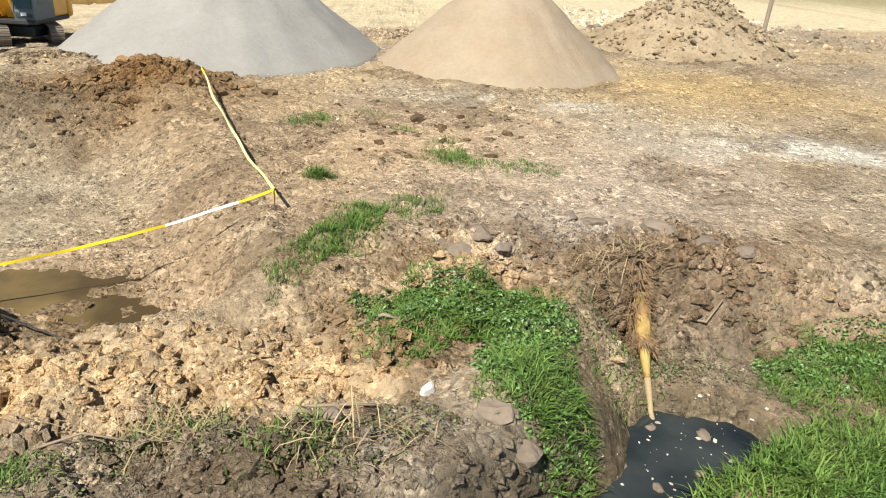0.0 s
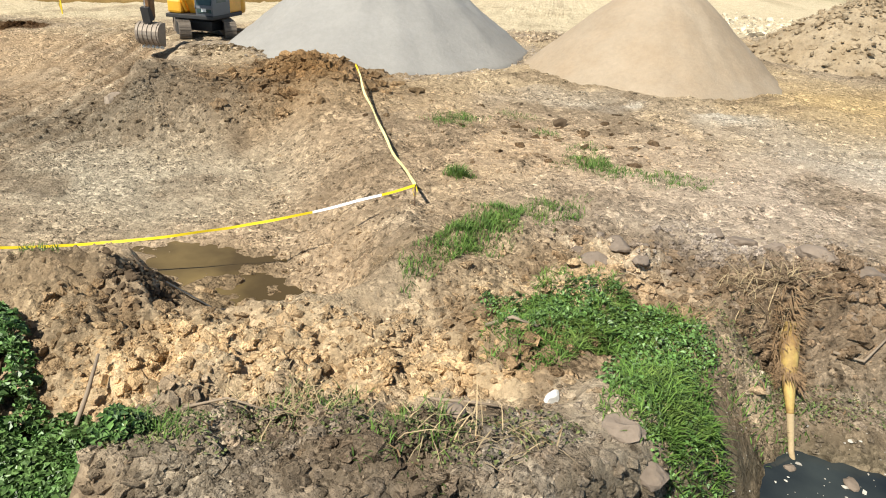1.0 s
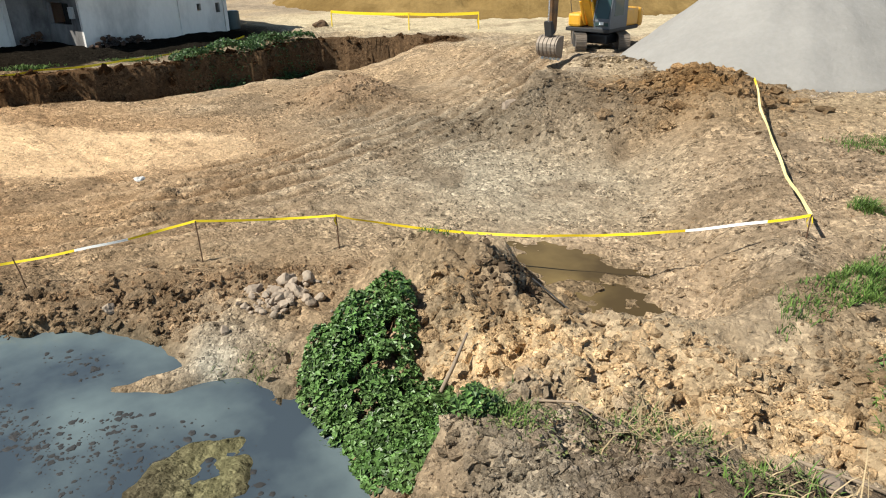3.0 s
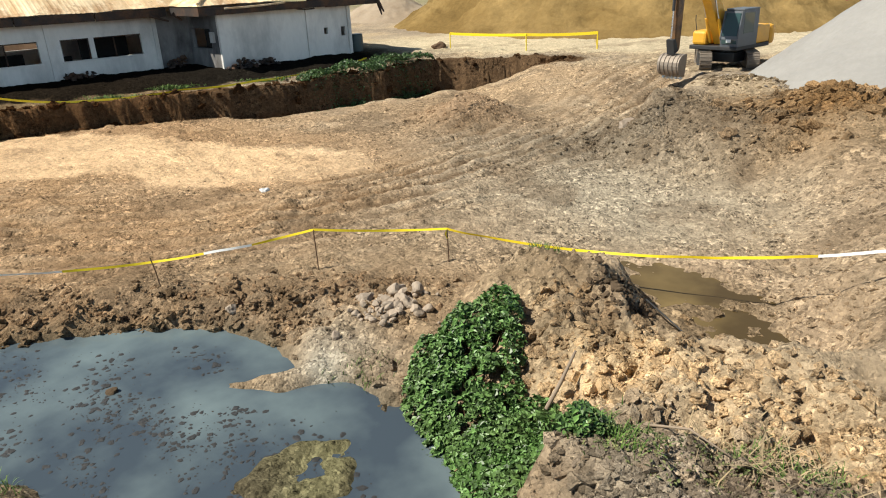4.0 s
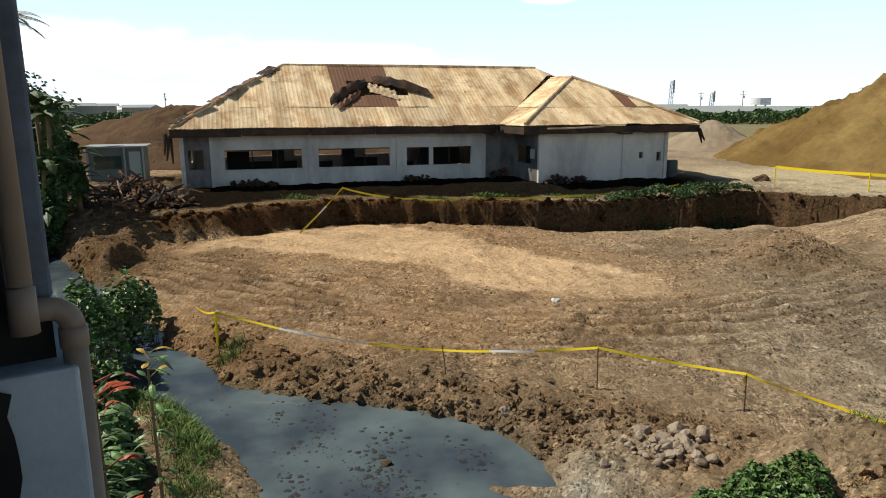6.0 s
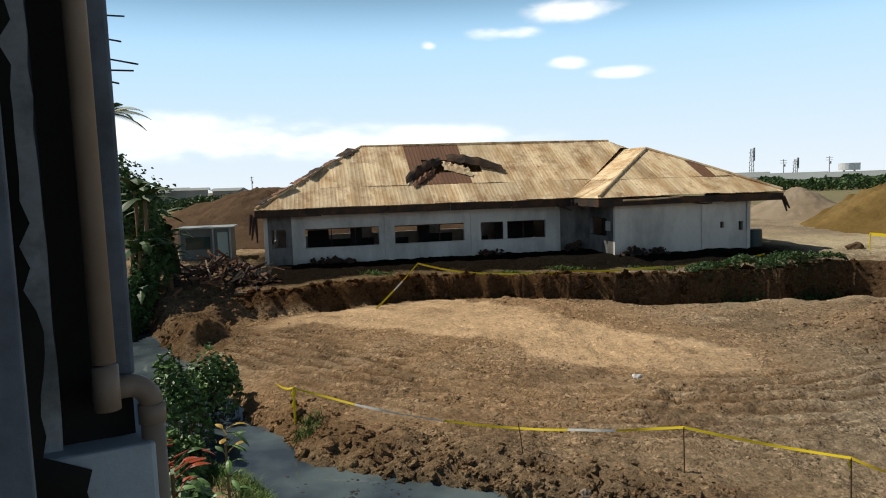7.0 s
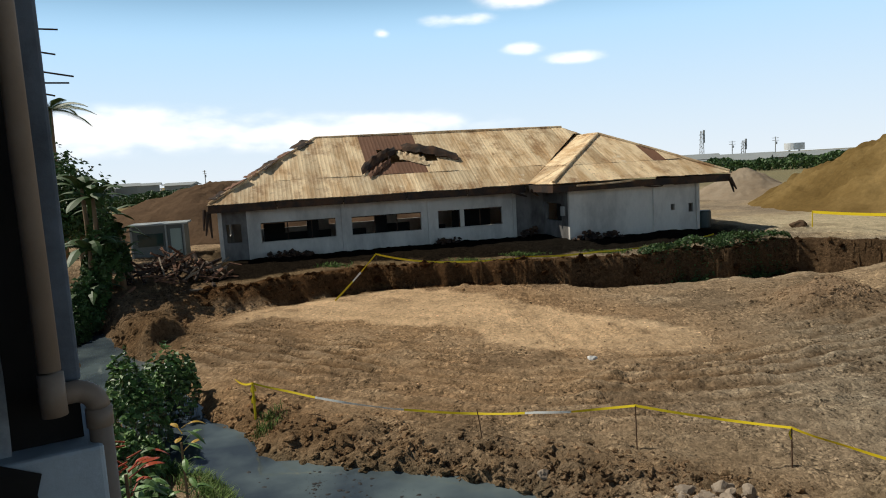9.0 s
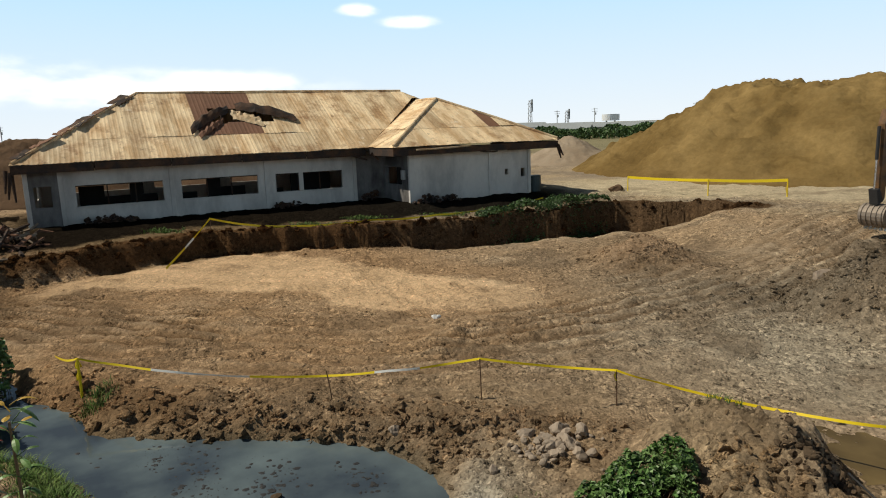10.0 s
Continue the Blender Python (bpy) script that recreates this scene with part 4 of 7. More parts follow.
house = thing("house", 0, 0, 0, "burnt single-storey white house with rusted hipped roof", "house")
front = [(-2.4, -1.6, 1.0, 2.06), (-0.5, 3.75, 0.93, 2.02), (4.7, 8.9, 0.93, 2.0), (9.95, 14.05, 0.9, 1.97)]
wall_with_holes("front_wall", "y", HX, 0.2, -1.2, 14.8, -0.3, 3.0, front[1:], M_WALL, house)
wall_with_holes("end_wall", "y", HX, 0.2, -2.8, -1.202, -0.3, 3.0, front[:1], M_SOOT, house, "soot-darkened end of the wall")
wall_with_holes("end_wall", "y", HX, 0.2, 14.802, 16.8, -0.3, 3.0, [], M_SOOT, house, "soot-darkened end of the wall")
wall_with_holes("wing_wall", "y", WX, 0.2, 16.8, 25.3, -0.3, 3.0, [(23.4, 23.66, 1.25, 1.62), (24.6, 24.9, 1.06, 1.6)], M_WALL, house)
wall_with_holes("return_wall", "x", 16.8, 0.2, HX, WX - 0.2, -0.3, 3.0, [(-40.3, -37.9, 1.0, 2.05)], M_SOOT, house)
wall_with_holes("back_wall", "y", -51.4, 0.2, -2.8, 25.3, -0.3, 3.0, [(-1.5, 2.6, 0.95, 1.7), (4.2, 8.0, 0.95, 1.7), (9.3, 12.4, 0.95, 1.7)], M_WALL, house)
wall_with_holes("side_wall", "x", -2.8, 0.2, -51.4, HX - 0.2, -0.3, 3.0, [(-49, -47, 0.9, 2.0)], M_WALL, house)
wall_with_holes("side_wall", "x", 25.1, 0.2, -51.4, WX - 0.2, -0.3, 3.0, [], M_WALL, house)
# charred stubs of inner walls, seen through the windows
for y0, y1, zt, xi in ((-0.4, 0.9, 1.75, -44), (0.9, 3.8, 1.05, -45), (2.2, 2.9, 2.4, -43), (4.8, 6.0, 1.0, -44.5), (6.4, 7.2, 2.3, -43.2), (7.2, 9.0, 1.15, -45), (10.2, 11.2, 0.9, -44), (11.6, 14.2, 2.3, -43.6)):
    part("inner_wall", boxed(xi - 0.12, y0, 0, xi, y1, zt), M_DARK, house, "black backing panel added behind the return wall window stub")
# added black backing, so that the return wall window looks dark inside
part("inner_wall", boxed(-40.4, 17.6, 0, -37.6, 17.75, 2.6), M_DARK, house, "black backing panel added behind the return wall window")
part("floor_slab", boxed(-51.2, -2.6, -0.3, HX - 0.22, 25.0, 0.02), M_DARK, house, "soot-blackened floor slab")
for y, x in ((-2.7, HX), (-1.15, HX), (4.2, HX), (9.4, HX), (14.85, HX), (22.3, WX), (25.2, WX)):
    part("pilaster", boxed(x + 0.003, y - 0.11, -0.3, x + 0.09, y + 0.11, 2.9, bevel=0.01), M_WALL, house)
for y0, y1, z0, z1 in front[1:]:
    part("window_sill", boxed(HX - 0.1, y0 - 0.08, z0 - 0.09, HX + 0.07, y1 + 0.08, z0 - 0.003, bevel=0.01), M_WALL, house)
    w = part("window_frame", boxed(HX - 0.14, y0, z1 - 0.06, HX - 0.06, y1, z1 - 0.003), M_CHAR, house, "charred window frame")
    for k in (1, 2):
        y = y0 + (y1 - y0) * (k * 0.33 + random.uniform(-0.03, 0.03))
        part("mullion", boxed(HX - 0.13, y - 0.03, z0, HX - 0.07, y + 0.03, z1 - 0.062), M_CHAR, w)
part("pier", boxed(HX - 0.16, 11.35, 0.91, HX - 0.02, 11.6, 1.965), M_WALL, house, "white stub of wall in the window")
part("junction_box", boxed(-37.75, 16.66, 1.35, -37.35, 16.797, 1.9, bevel=0.01), M_CONCRETE, house, "grey wall box")

RISE = 0.565


def roof_face(parent, origin, along, inward, length, lo, hi, z0, rise, rows, rust=None, hole=None, seed=1, pitch=0.92):
    """Corrugated sheets up one slope: u runs along the eave, v inward in plan; lo(u) and hi(u) bound the slope."""
    rng = random.Random(seed)
    o, a, n = Vector(origin), Vector(along), Vector(inward)
    count = math.ceil(length / pitch)
    for k in range(count):
        u0, u1 = k * pitch, min(length, (k + 1) * pitch + 0.04)
        for r, (va, vb) in enumerate(rows):
            spans = [(va, vb)]
            if hole and r == hole[4] and u0 < hole[1] and u1 > hole[0]:
                spans = [(va, hole[2] + rng.uniform(-0.2, 0.2)), (hole[3] + rng.uniform(-0.2, 0.2), vb)]
            for sa, sb in spans:
                bm = bmesh.new()
                rows_v = []
                lift, tip = 0.012 * (k % 2) + 0.03 * r, rng.uniform(-0.01, 0.03)
                steps = 13
                for s in range(steps):
                    u = u0 + (u1 - u0) * s / (steps - 1)
                    b0, b1 = max(sa, lo(u)), min(sb, hi(u))
                    b0 = b0 - (0.10 if r and sa == va else 0)
                    b0 -= rng.uniform(0, 0.03)
                    if b1 <= b0:
                        b0 = min(b0, hi(u))
                        b1 = b0 + 0.001
                    wave = (0.012 if s % 3 == 1 else 0.0) + lift
                    sagz = 0.07 * fbm(np.array(u * 0.35 + seed), np.array(b0 * 0.3), 2, seed)
                    p0, p1 = o + a * u + n * b0, o + a * u + n * b1
                    sagz = float(sagz)
                    rows_v.append((bm.verts.new((p0.x, p0.y, z0 + rise * b0 + wave + sagz - tip)), bm.verts.new((p1.x, p1.y, z0 + rise * b1 + wave + sagz))))
                if all((q[1].co - q[0].co).length < 0.01 for q in rows_v):
                    bm.free()
                    continue
                for q, w in zip(rows_v, rows_v[1:]):
                    bm.faces.new((q[0], w[0], w[1], q[1]))
                ex = bmesh.ops.extrude_face_region(bm, geom=bm.faces[:])
                for v in ex["geom"]:
                    if isinstance(v, bmesh.types.BMVert):
                        v.co.z -= 0.012
                rusty = (rust and rust[0] < (u0 + u1) / 2 < rust[1] and r == 1) or rng.random() < 0.012
                part("roof_sheet", bm, M_ROOF_RUST if rusty else M_ROOF, parent)


# long roof: eave x -39.5, ridge x -46; wing roof in front of it
roof = thing("roof", 0, 0, 0, "", "")
for key in ("label", "category"):
    if key in roof:
        del roof[key]
roof.parent = house
L = 30.2
ROWS = [(-0.02, 2.1), (2.0, 6.5)]
roof_face(roof, (-39.5, -3.2, 0), (0, 1, 0), (-1, 0, 0), L, lambda u: 0.0 if u < 18.6 else (u - 18.6 if u < 24.3 else max(0.0, 5.7)), lambda u: min(u, L - u, 6.5), 3.27, RISE, ROWS, rust=(9.1, 12.8), hole=(10.4, 13.2, 3.0, 4.6, 1), seed=3)
roof_face(roof, (-52.5, -3.2, 0), (0, 1, 0), (1, 0, 0), L, lambda u: 0.0, lambda u: min(u, L - u, 6.5), 3.27, RISE, ROWS, seed=5, pitch=1.9)
roof_face(roof, (-52.5, -3.2, 0), (1, 0, 0), (0, 1, 0), 13.0, lambda u: 0.0, lambda u: min(u, 13.0 - u), 3.27, RISE, ROWS, seed=7)
roof_face(roof, (-52.5, 27.0, 0), (1, 0, 0), (0, -1, 0), 13.0, lambda u: 0.0, lambda u: min(u, 13.0 - u), 3.27, RISE, ROWS, seed=9, pitch=1.9)
roof_face(roof, (-35.8, 15.4, 0), (0, 1, 0), (-1, 0, 0), 11.5, lambda u: 0.0, lambda u: min(u, 11.5 - u), 3.33, 0.49, [(-0.02, 2.1), (2.0, 5.75)], seed=11)
roof_face(roof, (-35.8, 15.4, 0), (-1, 0, 0), (0, 1, 0), 9.5, lambda u: max(0.0, (u - 3.7) * 1.0), lambda u: min(u, 5.75), 3.33, 0.49, [(-0.02, 2.1), (2.0, 5.75)], seed=13)
roof_face(roof, (-35.8, 26.9, 0), (-1, 0, 0), (0, -1, 0), 9.4, lambda u: max(0.0, (u - 3.7) * 1.0), lambda u: min(u, 5.75), 3.33, 0.49, [(-0.02, 2.1), (2.0, 5.75)], seed=15, pitch=1.9)
for a, b in (((-46, 3.3, 6.98), (-46, 20.6, 6.98)), ((-46, 3.3, 6.98), (-39.6, -3.1, 3.34)), ((-41.5, 21.15, 6.2), (-35.9, 15.5, 3.4)), ((-41.5, 21.15, 6.2), (-35.9, 26.8, 3.4)), ((-41.5, 21.15, 6.2), (-44.6, 21.15, 6.2))):
    part("ridge_cap", tube([a, Vector(a).lerp(Vector(b), 0.5) + Vector((0, 0, 0.03)), b], 0.09, 8), M_ROOF, roof)
# eaves: charred boards, with scorched rafter tails under them
for a, b in (((-39.55, -3.15), (-39.55, 15.3)), ((-35.85, 15.45), (-35.85, 26.85)), ((-39.5, 15.45), (-35.9, 15.45)), ((-52.4, -3.15), (-39.6, -3.15)), ((-44, 26.85), (-35.9, 26.85))):
    d = Vector((b[0] - a[0], b[1] - a[1], 0))
    n = max(1, round(d.length / 3.6))
    for k in range(n):
        p, q = Vector((*a, 0)) + d * (k / n), Vector((*a, 0)) + d * ((k + 1) / n - 0.006)
        drop = random.uniform(0, 0.08)
        bm = boxed(min(p.x, q.x) - 0.03, min(p.y, q.y) - 0.03, 2.86 - drop, max(p.x, q.x) + 0.03, max(p.y, q.y) + 0.03, 3.22)
        part("fascia_board", bm, M_CHAR, roof)
part("soffit", boxed(-40.8, -3.0, 2.93, -39.7, 15.2, 2.97), M_CHAR, roof)
part("soffit", boxed(-37.0, 15.5, 2.93, -35.95, 26.7, 2.97), M_CHAR, roof)
part("gutter_remnant", tube(hang((-35.7, 16.8, 3.12), (-35.75, 20.4, 3.22), 0.03, 6), 0.05, 8), M_ROOF, roof)
part("gutter_remnant", tube(hang((-35.7, 21.0, 2.86), (-35.72, 22.2, 2.80), 0.05, 6), 0.04, 8), M_CHAR, roof)
# dangling burnt timbers at the corners
for x, y, z, dx, dy, dz in ((-35.7, 26.7, 3.0, 0.1, 0.35, -0.7), (-36.3, 27.1, 3.0, 0.0, 0.3, -0.9), (-39.7, -3.2, 2.9, 0.1, -0.2, -1.3), (-40.2, -3.2, 2.9, 0, 0.05, -1.5), (-39.8, -3.4, 3.0, 0.2, -0.1, -1.1), (-39.5, 14.3, 2.9, 0.2, 0.9, -0.35), (-38.9, 15.3, 2.95, 0.2, 0.4, -0.4)):
    part("burnt_timber", tube([(x, y, z), (x + dx * 0.4, y + dy * 0.5, z + dz * 0.5), (x + dx, y + dy, z + dz)], [0.10, 0.08, 0.04], 6), M_CHAR, roof)
# collapsed middle: curled sheets and beams standing out of the hole


def buckled(p, q, width, lift, seed, mat):
    """A bent sheet standing on the slope from p to q, given as (y, v)."""
    bm = bmesh.new()
    g = []
    for i in range(10):
        s = i / 9
        y, v = p[0] + (q[0] - p[0]) * s, p[1] + (q[1] - p[1]) * s
        row = []
        for j in range(5):
            t = j / 4
            vv = v + width * (t - 0.5)
            z = 3.3 + RISE * vv + lift * math.sin(math.pi * (0.15 + 0.7 * s)) * (0.35 + 0.65 * math.sin(math.pi * t)) + 0.07 * (i % 2) + 0.09 * noise.noise(Vector((i * 0.9, j * 0.8, seed)))
            row.append(bm.verts.new((-39.5 - vv, y + 0.15 * noise.noise(Vector((j * 1.3, i * 0.5, seed))), z)))
        g.append(row)
    for i in range(9):
        for j in range(4):
            bm.faces.new((g[i][j], g[i + 1][j], g[i + 1][j + 1], g[i][j + 1]))
    ex = bmesh.ops.extrude_face_region(bm, geom=bm.faces[:])
    for v in ex["geom"]:
        if isinstance(v, bmesh.types.BMVert):
            v.co.z -= 0.02
    return part("buckled_sheet", bm, mat, roof, "buckled burnt roof sheet")


buckled((5.6, 2.2), (8.1, 4.3), 0.7, 0.55, 3, M_CHAR)
buckled((6.0, 1.7), (7.6, 3.2), 0.5, 0.25, 5, M_ROOF_RUST)
buckled((8.6, 4.6), (11.9, 3.2), 0.75, 0.5, 7, M_CHAR)
buckled((8.2, 3.9), (9.8, 3.0), 1.0, 0.12, 9, M_ROOF)
# added black panel that paints the dark inside of the hole
part("hole_lining", boxed(-45.2, 6.6, 4.1, -42.0, 11.0, 4.2), M_DARK, roof, "black panel standing in for the darkness under the roof")
for y, dz in ((7.4, 0.9), (8.4, 1.1), (9.6, 0.7)):
    part("burnt_timber", tube([(-42.0, y, 4.3), (-43.6, y + 0.3, 5.2 + dz * 0.4)], 0.09, 6), M_CHAR, roof)
# slipped sheets on the left hip and one lifting at the ridge
for f, w, d, tilt, r in ((0.12, 1.5, 0.8, -14, 12), (0.30, 1.1, 0.7, 10, -8), (0.46, 1.7, 0.9, 16, 20), (0.60, 1.0, 0.6, -6, 4), (0.74, 1.4, 0.7, 12, -14), (0.90, 1.1, 0.5, -10, 8)):
    bm = bmesh.new()
    g = [[bm.verts.new((w * (a / 6 - 0.5), d * (b / 3 - 0.5), 0.02 * (a % 2) + 0.10 * noise.noise(Vector((a * 0.8, b * 0.9, f * 9))))) for b in range(4)] for a in range(7)]
    for a in range(6):
        for b in range(3):
            bm.faces.new((g[a][b], g[a + 1][b], g[a + 1][b + 1], g[a][b + 1]))
    ex = bmesh.ops.extrude_face_region(bm, geom=bm.faces[:])
    for v in ex["geom"]:
        if isinstance(v, bmesh.types.BMVert):
            v.co.z -= 0.025
    ob = part("loose_sheet", bm, M_CHAR if f in (0.12, 0.46, 0.90) else M_ROOF_RUST, roof, "slipped rusty sheet")
    ob.matrix_local = pose(-46 + 6.4 * f, 3.3 - 6.4 * f - 0.2, 7.03 - 3.64 * f, tilt * 0.5, 22, r * 0.5 - 45)
for x, y, w, h in ((-40.2, 15.6, 0.5, 0.5), (-36.3, 17.6, 0.8, 0.45), (-36.4, 18.8, 0.9, 0.3), (-40.3, 10.5, 0.7, 0.3), (-40.2, 0.5, 0.8, 0.35), (-40.0, 1.6, 0.7, 0.25)):
    pile = chunk_cloud("burnt_debris", [(x + random.uniform(-w, w) * 0.5, y + random.uniform(-w, w), max(0.05, random.uniform(0, h))) for _ in range(40)], [random.uniform(0.05, 0.17) for _ in range(40)], M_CHAR, "charred debris heaped against the house wall", "debris", seed=int(y * 10) + 50)
tank = thing("water_drum", -37.2, 25.9, 0, "dark green drum beside the house corner", "drum")
part("body", tube([(0, 0, 0), (0, 0, 0.04), (0, 0, 0.5), (0, 0, 1.0), (0, 0, 1.05)], [0.40, 0.44, 0.45, 0.44, 0.36], 20), plain("green_drum_plastic", (0.03, 0.05, 0.05)), tank, smooth_faces=False)

# ---- excavator ----
M_YELLOW = material("machine_yellow", (0.72, 0.36, 0.02), 0.45, var=0.08, scale=3.0, fine=20.0, bump=0.05, second=(0.45, 0.22, 0.03), second_amount=0.4, spec=0.5)
M_BLACK = material("greasy_black", (0.03, 0.03, 0.03), 0.6, var=0.3, scale=4.0, fine=20.0, bump=0.2)
M_TRACK = material("dusty_track", (0.17, 0.14, 0.11), 0.8, 0.2, var=0.3, scale=5.0, fine=25.0, bump=0.3)
M_BUCKET = material("worn_bucket_steel", (0.24, 0.20, 0.16), 0.6, 0.4, var=0.2, scale=4.0, fine=20.0, bump=0.2)
M_CAB = material("cab_gray", (0.10, 0.11, 0.12), 0.5, var=0.1, scale=3.0, fine=20.0, bump=0.05)
M_GLASS = bpy.data.materials.new("tinted_glass")
M_GLASS.use_nodes = True
gb = M_GLASS.node_tree.nodes["Principled BSDF"]
gb.inputs["Base Color"].default_value, gb.inputs["Roughness"].default_value = (0.03, 0.06, 0.06, 1), 0.05
M_STICK = material("grimy_stick", (0.17, 0.085, 0.03), 0.6, var=0.3, scale=3.0, fine=15.0, bump=0.2, second=(0.05, 0.035, 0.025), second_amount=0.8)
M_CHROME = plain("cylinder_rod", (0.6, 0.6, 0.6), 0.2, 1.0)
M_SIGN = plain("white_sticker", (0.7, 0.72, 0.7), 0.5)


def track_outline(half=1.9, r=0.42, n=9):
    pts = [(half - r + r * math.sin(a), r + r * math.cos(a)) for a in np.linspace(0, math.pi, n)]
    return pts + [(-(half - r) - r * math.sin(a), r - r * math.cos(a)) for a in np.linspace(0, math.pi, n)]


def excavator(x, y, z, turn, label, group=""):
    """Local frame: +y is the machine's front, x to its right."""
    e = thing("excavator", x, y, z, label, "excavator", turn, group)
    for side in (-1, 1):
        t = part("track", extruded(track_outline(1.86, 0.38), 0.46, m=Matrix.Translation((side * 1.15, 0, 0.05))), M_BLACK, e, "dusty crawler track")
        out = track_outline(1.93, 0.44)
        per = [Vector((0, a, b)) for a, b in out]
        per.append(per[0])
        length = sum((b - a).length for a, b in zip(per, per[1:]))
        count = 46
        for k in range(count):
            s = length * k / count
            for a, b in zip(per, per[1:]):
                d = (b - a).length
                if s <= d:
                    p, dirv = a.lerp(b, s / d), (b - a).normalized()
                    break
                s -= d
            rot = Matrix.Rotation(math.atan2(dirv.z, dirv.y), 4, "X")
            bm = boxed(-0.30, -0.085, -0.02, 0.30, 0.085, 0.02)
            box(bm, -0.30, -0.02, 0.02, 0.30, 0.01, 0.05)
            ob = part("track_shoe", bm, M_TRACK, t)
            ob.matrix_local = Matrix.Translation((side * 1.15, p.y, p.z + 0.01)) @ rot
        part("track_frame", boxed(side * 1.15 - 0.2, -1.4, 0.25, side * 1.15 + 0.2, 1.4, 0.66, bevel=0.04), M_BLACK, e)
        part("idler_wheel", tube([(side * 1.15 - 0.25, 1.46, 0.46), (side * 1.15 + 0.25, 1.46, 0.46)], 0.33, 20), M_TRACK, e)
        part("drive_sprocket", tube([(side * 1.15 - 0.25, -1.46, 0.46), (side * 1.15 + 0.25, -1.46, 0.46)], 0.33, 20), M_TRACK, e)
    for ob in e.children:
        ob.matrix_local = Matrix.Rotation(0.62, 4, "Z")
    part("undercarriage", boxed(-0.9, -0.8, 0.35, 0.9, 0.8, 0.85, bevel=0.05), M_BLACK, e)
    part("turntable", tube([(0, 0, 0.85), (0, 0, 1.02)], 0.62, 24), M_BLACK, e)
    part("deck", boxed(-1.35, -1.9, 1.02, 1.35, 1.45, 1.22, bevel=0.03), M_BLACK, e)
    part("engine_cover", boxed(-1.33, -1.9, 1.22, 1.33, -0.5, 2.15, bevel=0.10), M_YELLOW, e)
    part("counterweight", boxed(-1.35, -2.55, 1.05, 1.35, -1.91, 2.1, bevel=0.22), M_YELLOW, e)
    part("side_box", boxed(0.5, -0.49, 1.22, 1.33, 1.3, 1.95, bevel=0.14), M_YELLOW, e, "orange-yellow side cover with rounded edges")
    part("exhaust_pipe", tube([(0.9, -1.2, 2.1), (0.9, -1.2, 2.6), (0.9, -1.32, 2.75)], 0.06, 10), M_BLACK, e)
    part("mirror_arm", tube([(1.1, 1.25, 1.95), (1.15, 1.35, 2.5), (1.15, 1.35, 2.75)], 0.02, 6), M_BLACK, e)
    # cab on the machine's left
    cab = part("cab", extruded([(-0.5, 1.22), (1.35, 1.22), (1.42, 1.6), (1.12, 2.92), (0.95, 2.98), (-0.45, 2.98), (-0.5, 2.9)], 0.98, m=Matrix.Translation((-0.86, 0, 0))), M_CAB, e, "dark grey cab")
    part("windscreen", extruded([(1.385, 1.75), (1.43, 1.75), (1.16, 2.85), (1.13, 2.85)], 0.80, m=Matrix.Translation((-0.86, 0, 0))), M_GLASS, cab)
    part("lower_windscreen", boxed(-1.26, 1.37, 1.36, -0.46, 1.41, 1.64), M_GLASS, cab)
    part("sticker", boxed(-0.98, 1.412, 1.42, -0.72, 1.425, 1.58), M_SIGN, cab)
    for sx in (-1.352, -0.368):
        part("side_window", boxed(sx - 0.006, -0.05, 1.85, sx + 0.006, 0.95, 2.85), M_GLASS, cab)
    part("cab_roof", boxed(-1.37, -0.52, 2.98, -0.35, 1.02, 3.06, bevel=0.03), M_CAB, cab)
    for sx in (-1.33, -0.39):
        part("cab_post", tube([(sx, 1.43, 1.6), (sx, 1.14, 2.95)], 0.04, 8), M_CAB, cab)
    # boom rises from beside the cab, stick hangs down to the bucket
    part("boom", extruded([(0.2, 1.3), (0.75, 1.25), (2.3, 3.55), (4.6, 4.75), (4.55, 5.05), (3.9, 5.1), (1.7, 4.2), (0.05, 1.75)], 0.46, m=Matrix.Translation((0.08, 0, 0))), M_YELLOW, e)
    part("stick", extruded([(4.35, 5.35), (4.75, 5.45), (4.95, 4.8), (4.95, 1.35), (4.75, 1.25), (4.6, 1.4), (4.45, 4.6)], 0.32, m=Matrix.Translation((0.08, 0, 0))), M_STICK, e, "dark grimy brown stick")
    for sx in (-0.26, 0.42):
        c = part("boom_cylinder", tube([(sx, 0.95, 1.35), (sx, 1.55, 2.6)], 0.085, 10), M_YELLOW, e)
        part("rod", tube([(sx, 1.5, 2.5), (sx, 2.1, 3.75)], 0.045, 10), M_CHROME, c)
    c = part("stick_cylinder", tube([(0.08, 2.2, 4.75), (0.08, 3.5, 5.3)], 0.09, 10), M_YELLOW, e)
    part("rod", tube([(0.08, 3.4, 5.26), (0.08, 4.4, 5.5)], 0.05, 10), M_CHROME, c)
    c = part("bucket_cylinder", tube([(0.08, 5.1, 4.7), (0.08, 5.12, 3.2)], 0.075, 10), M_BLACK, e)
    part("rod", tube([(0.08, 5.12, 3.3), (0.08, 5.15, 1.75)], 0.04, 10), M_CHROME, c)
    part("hose", tube(hang((0.28, 3.2, 4.9), (0.28, 4.9, 3.6), 0.5, 10), 0.03, 6), M_BLACK, e)
    part("link", extruded([(4.75, 1.3), (5.05, 1.9), (5.25, 1.85), (5.1, 1.15)], 0.4, m=Matrix.Translation((0.08, 0, 0))), M_BLACK, e)
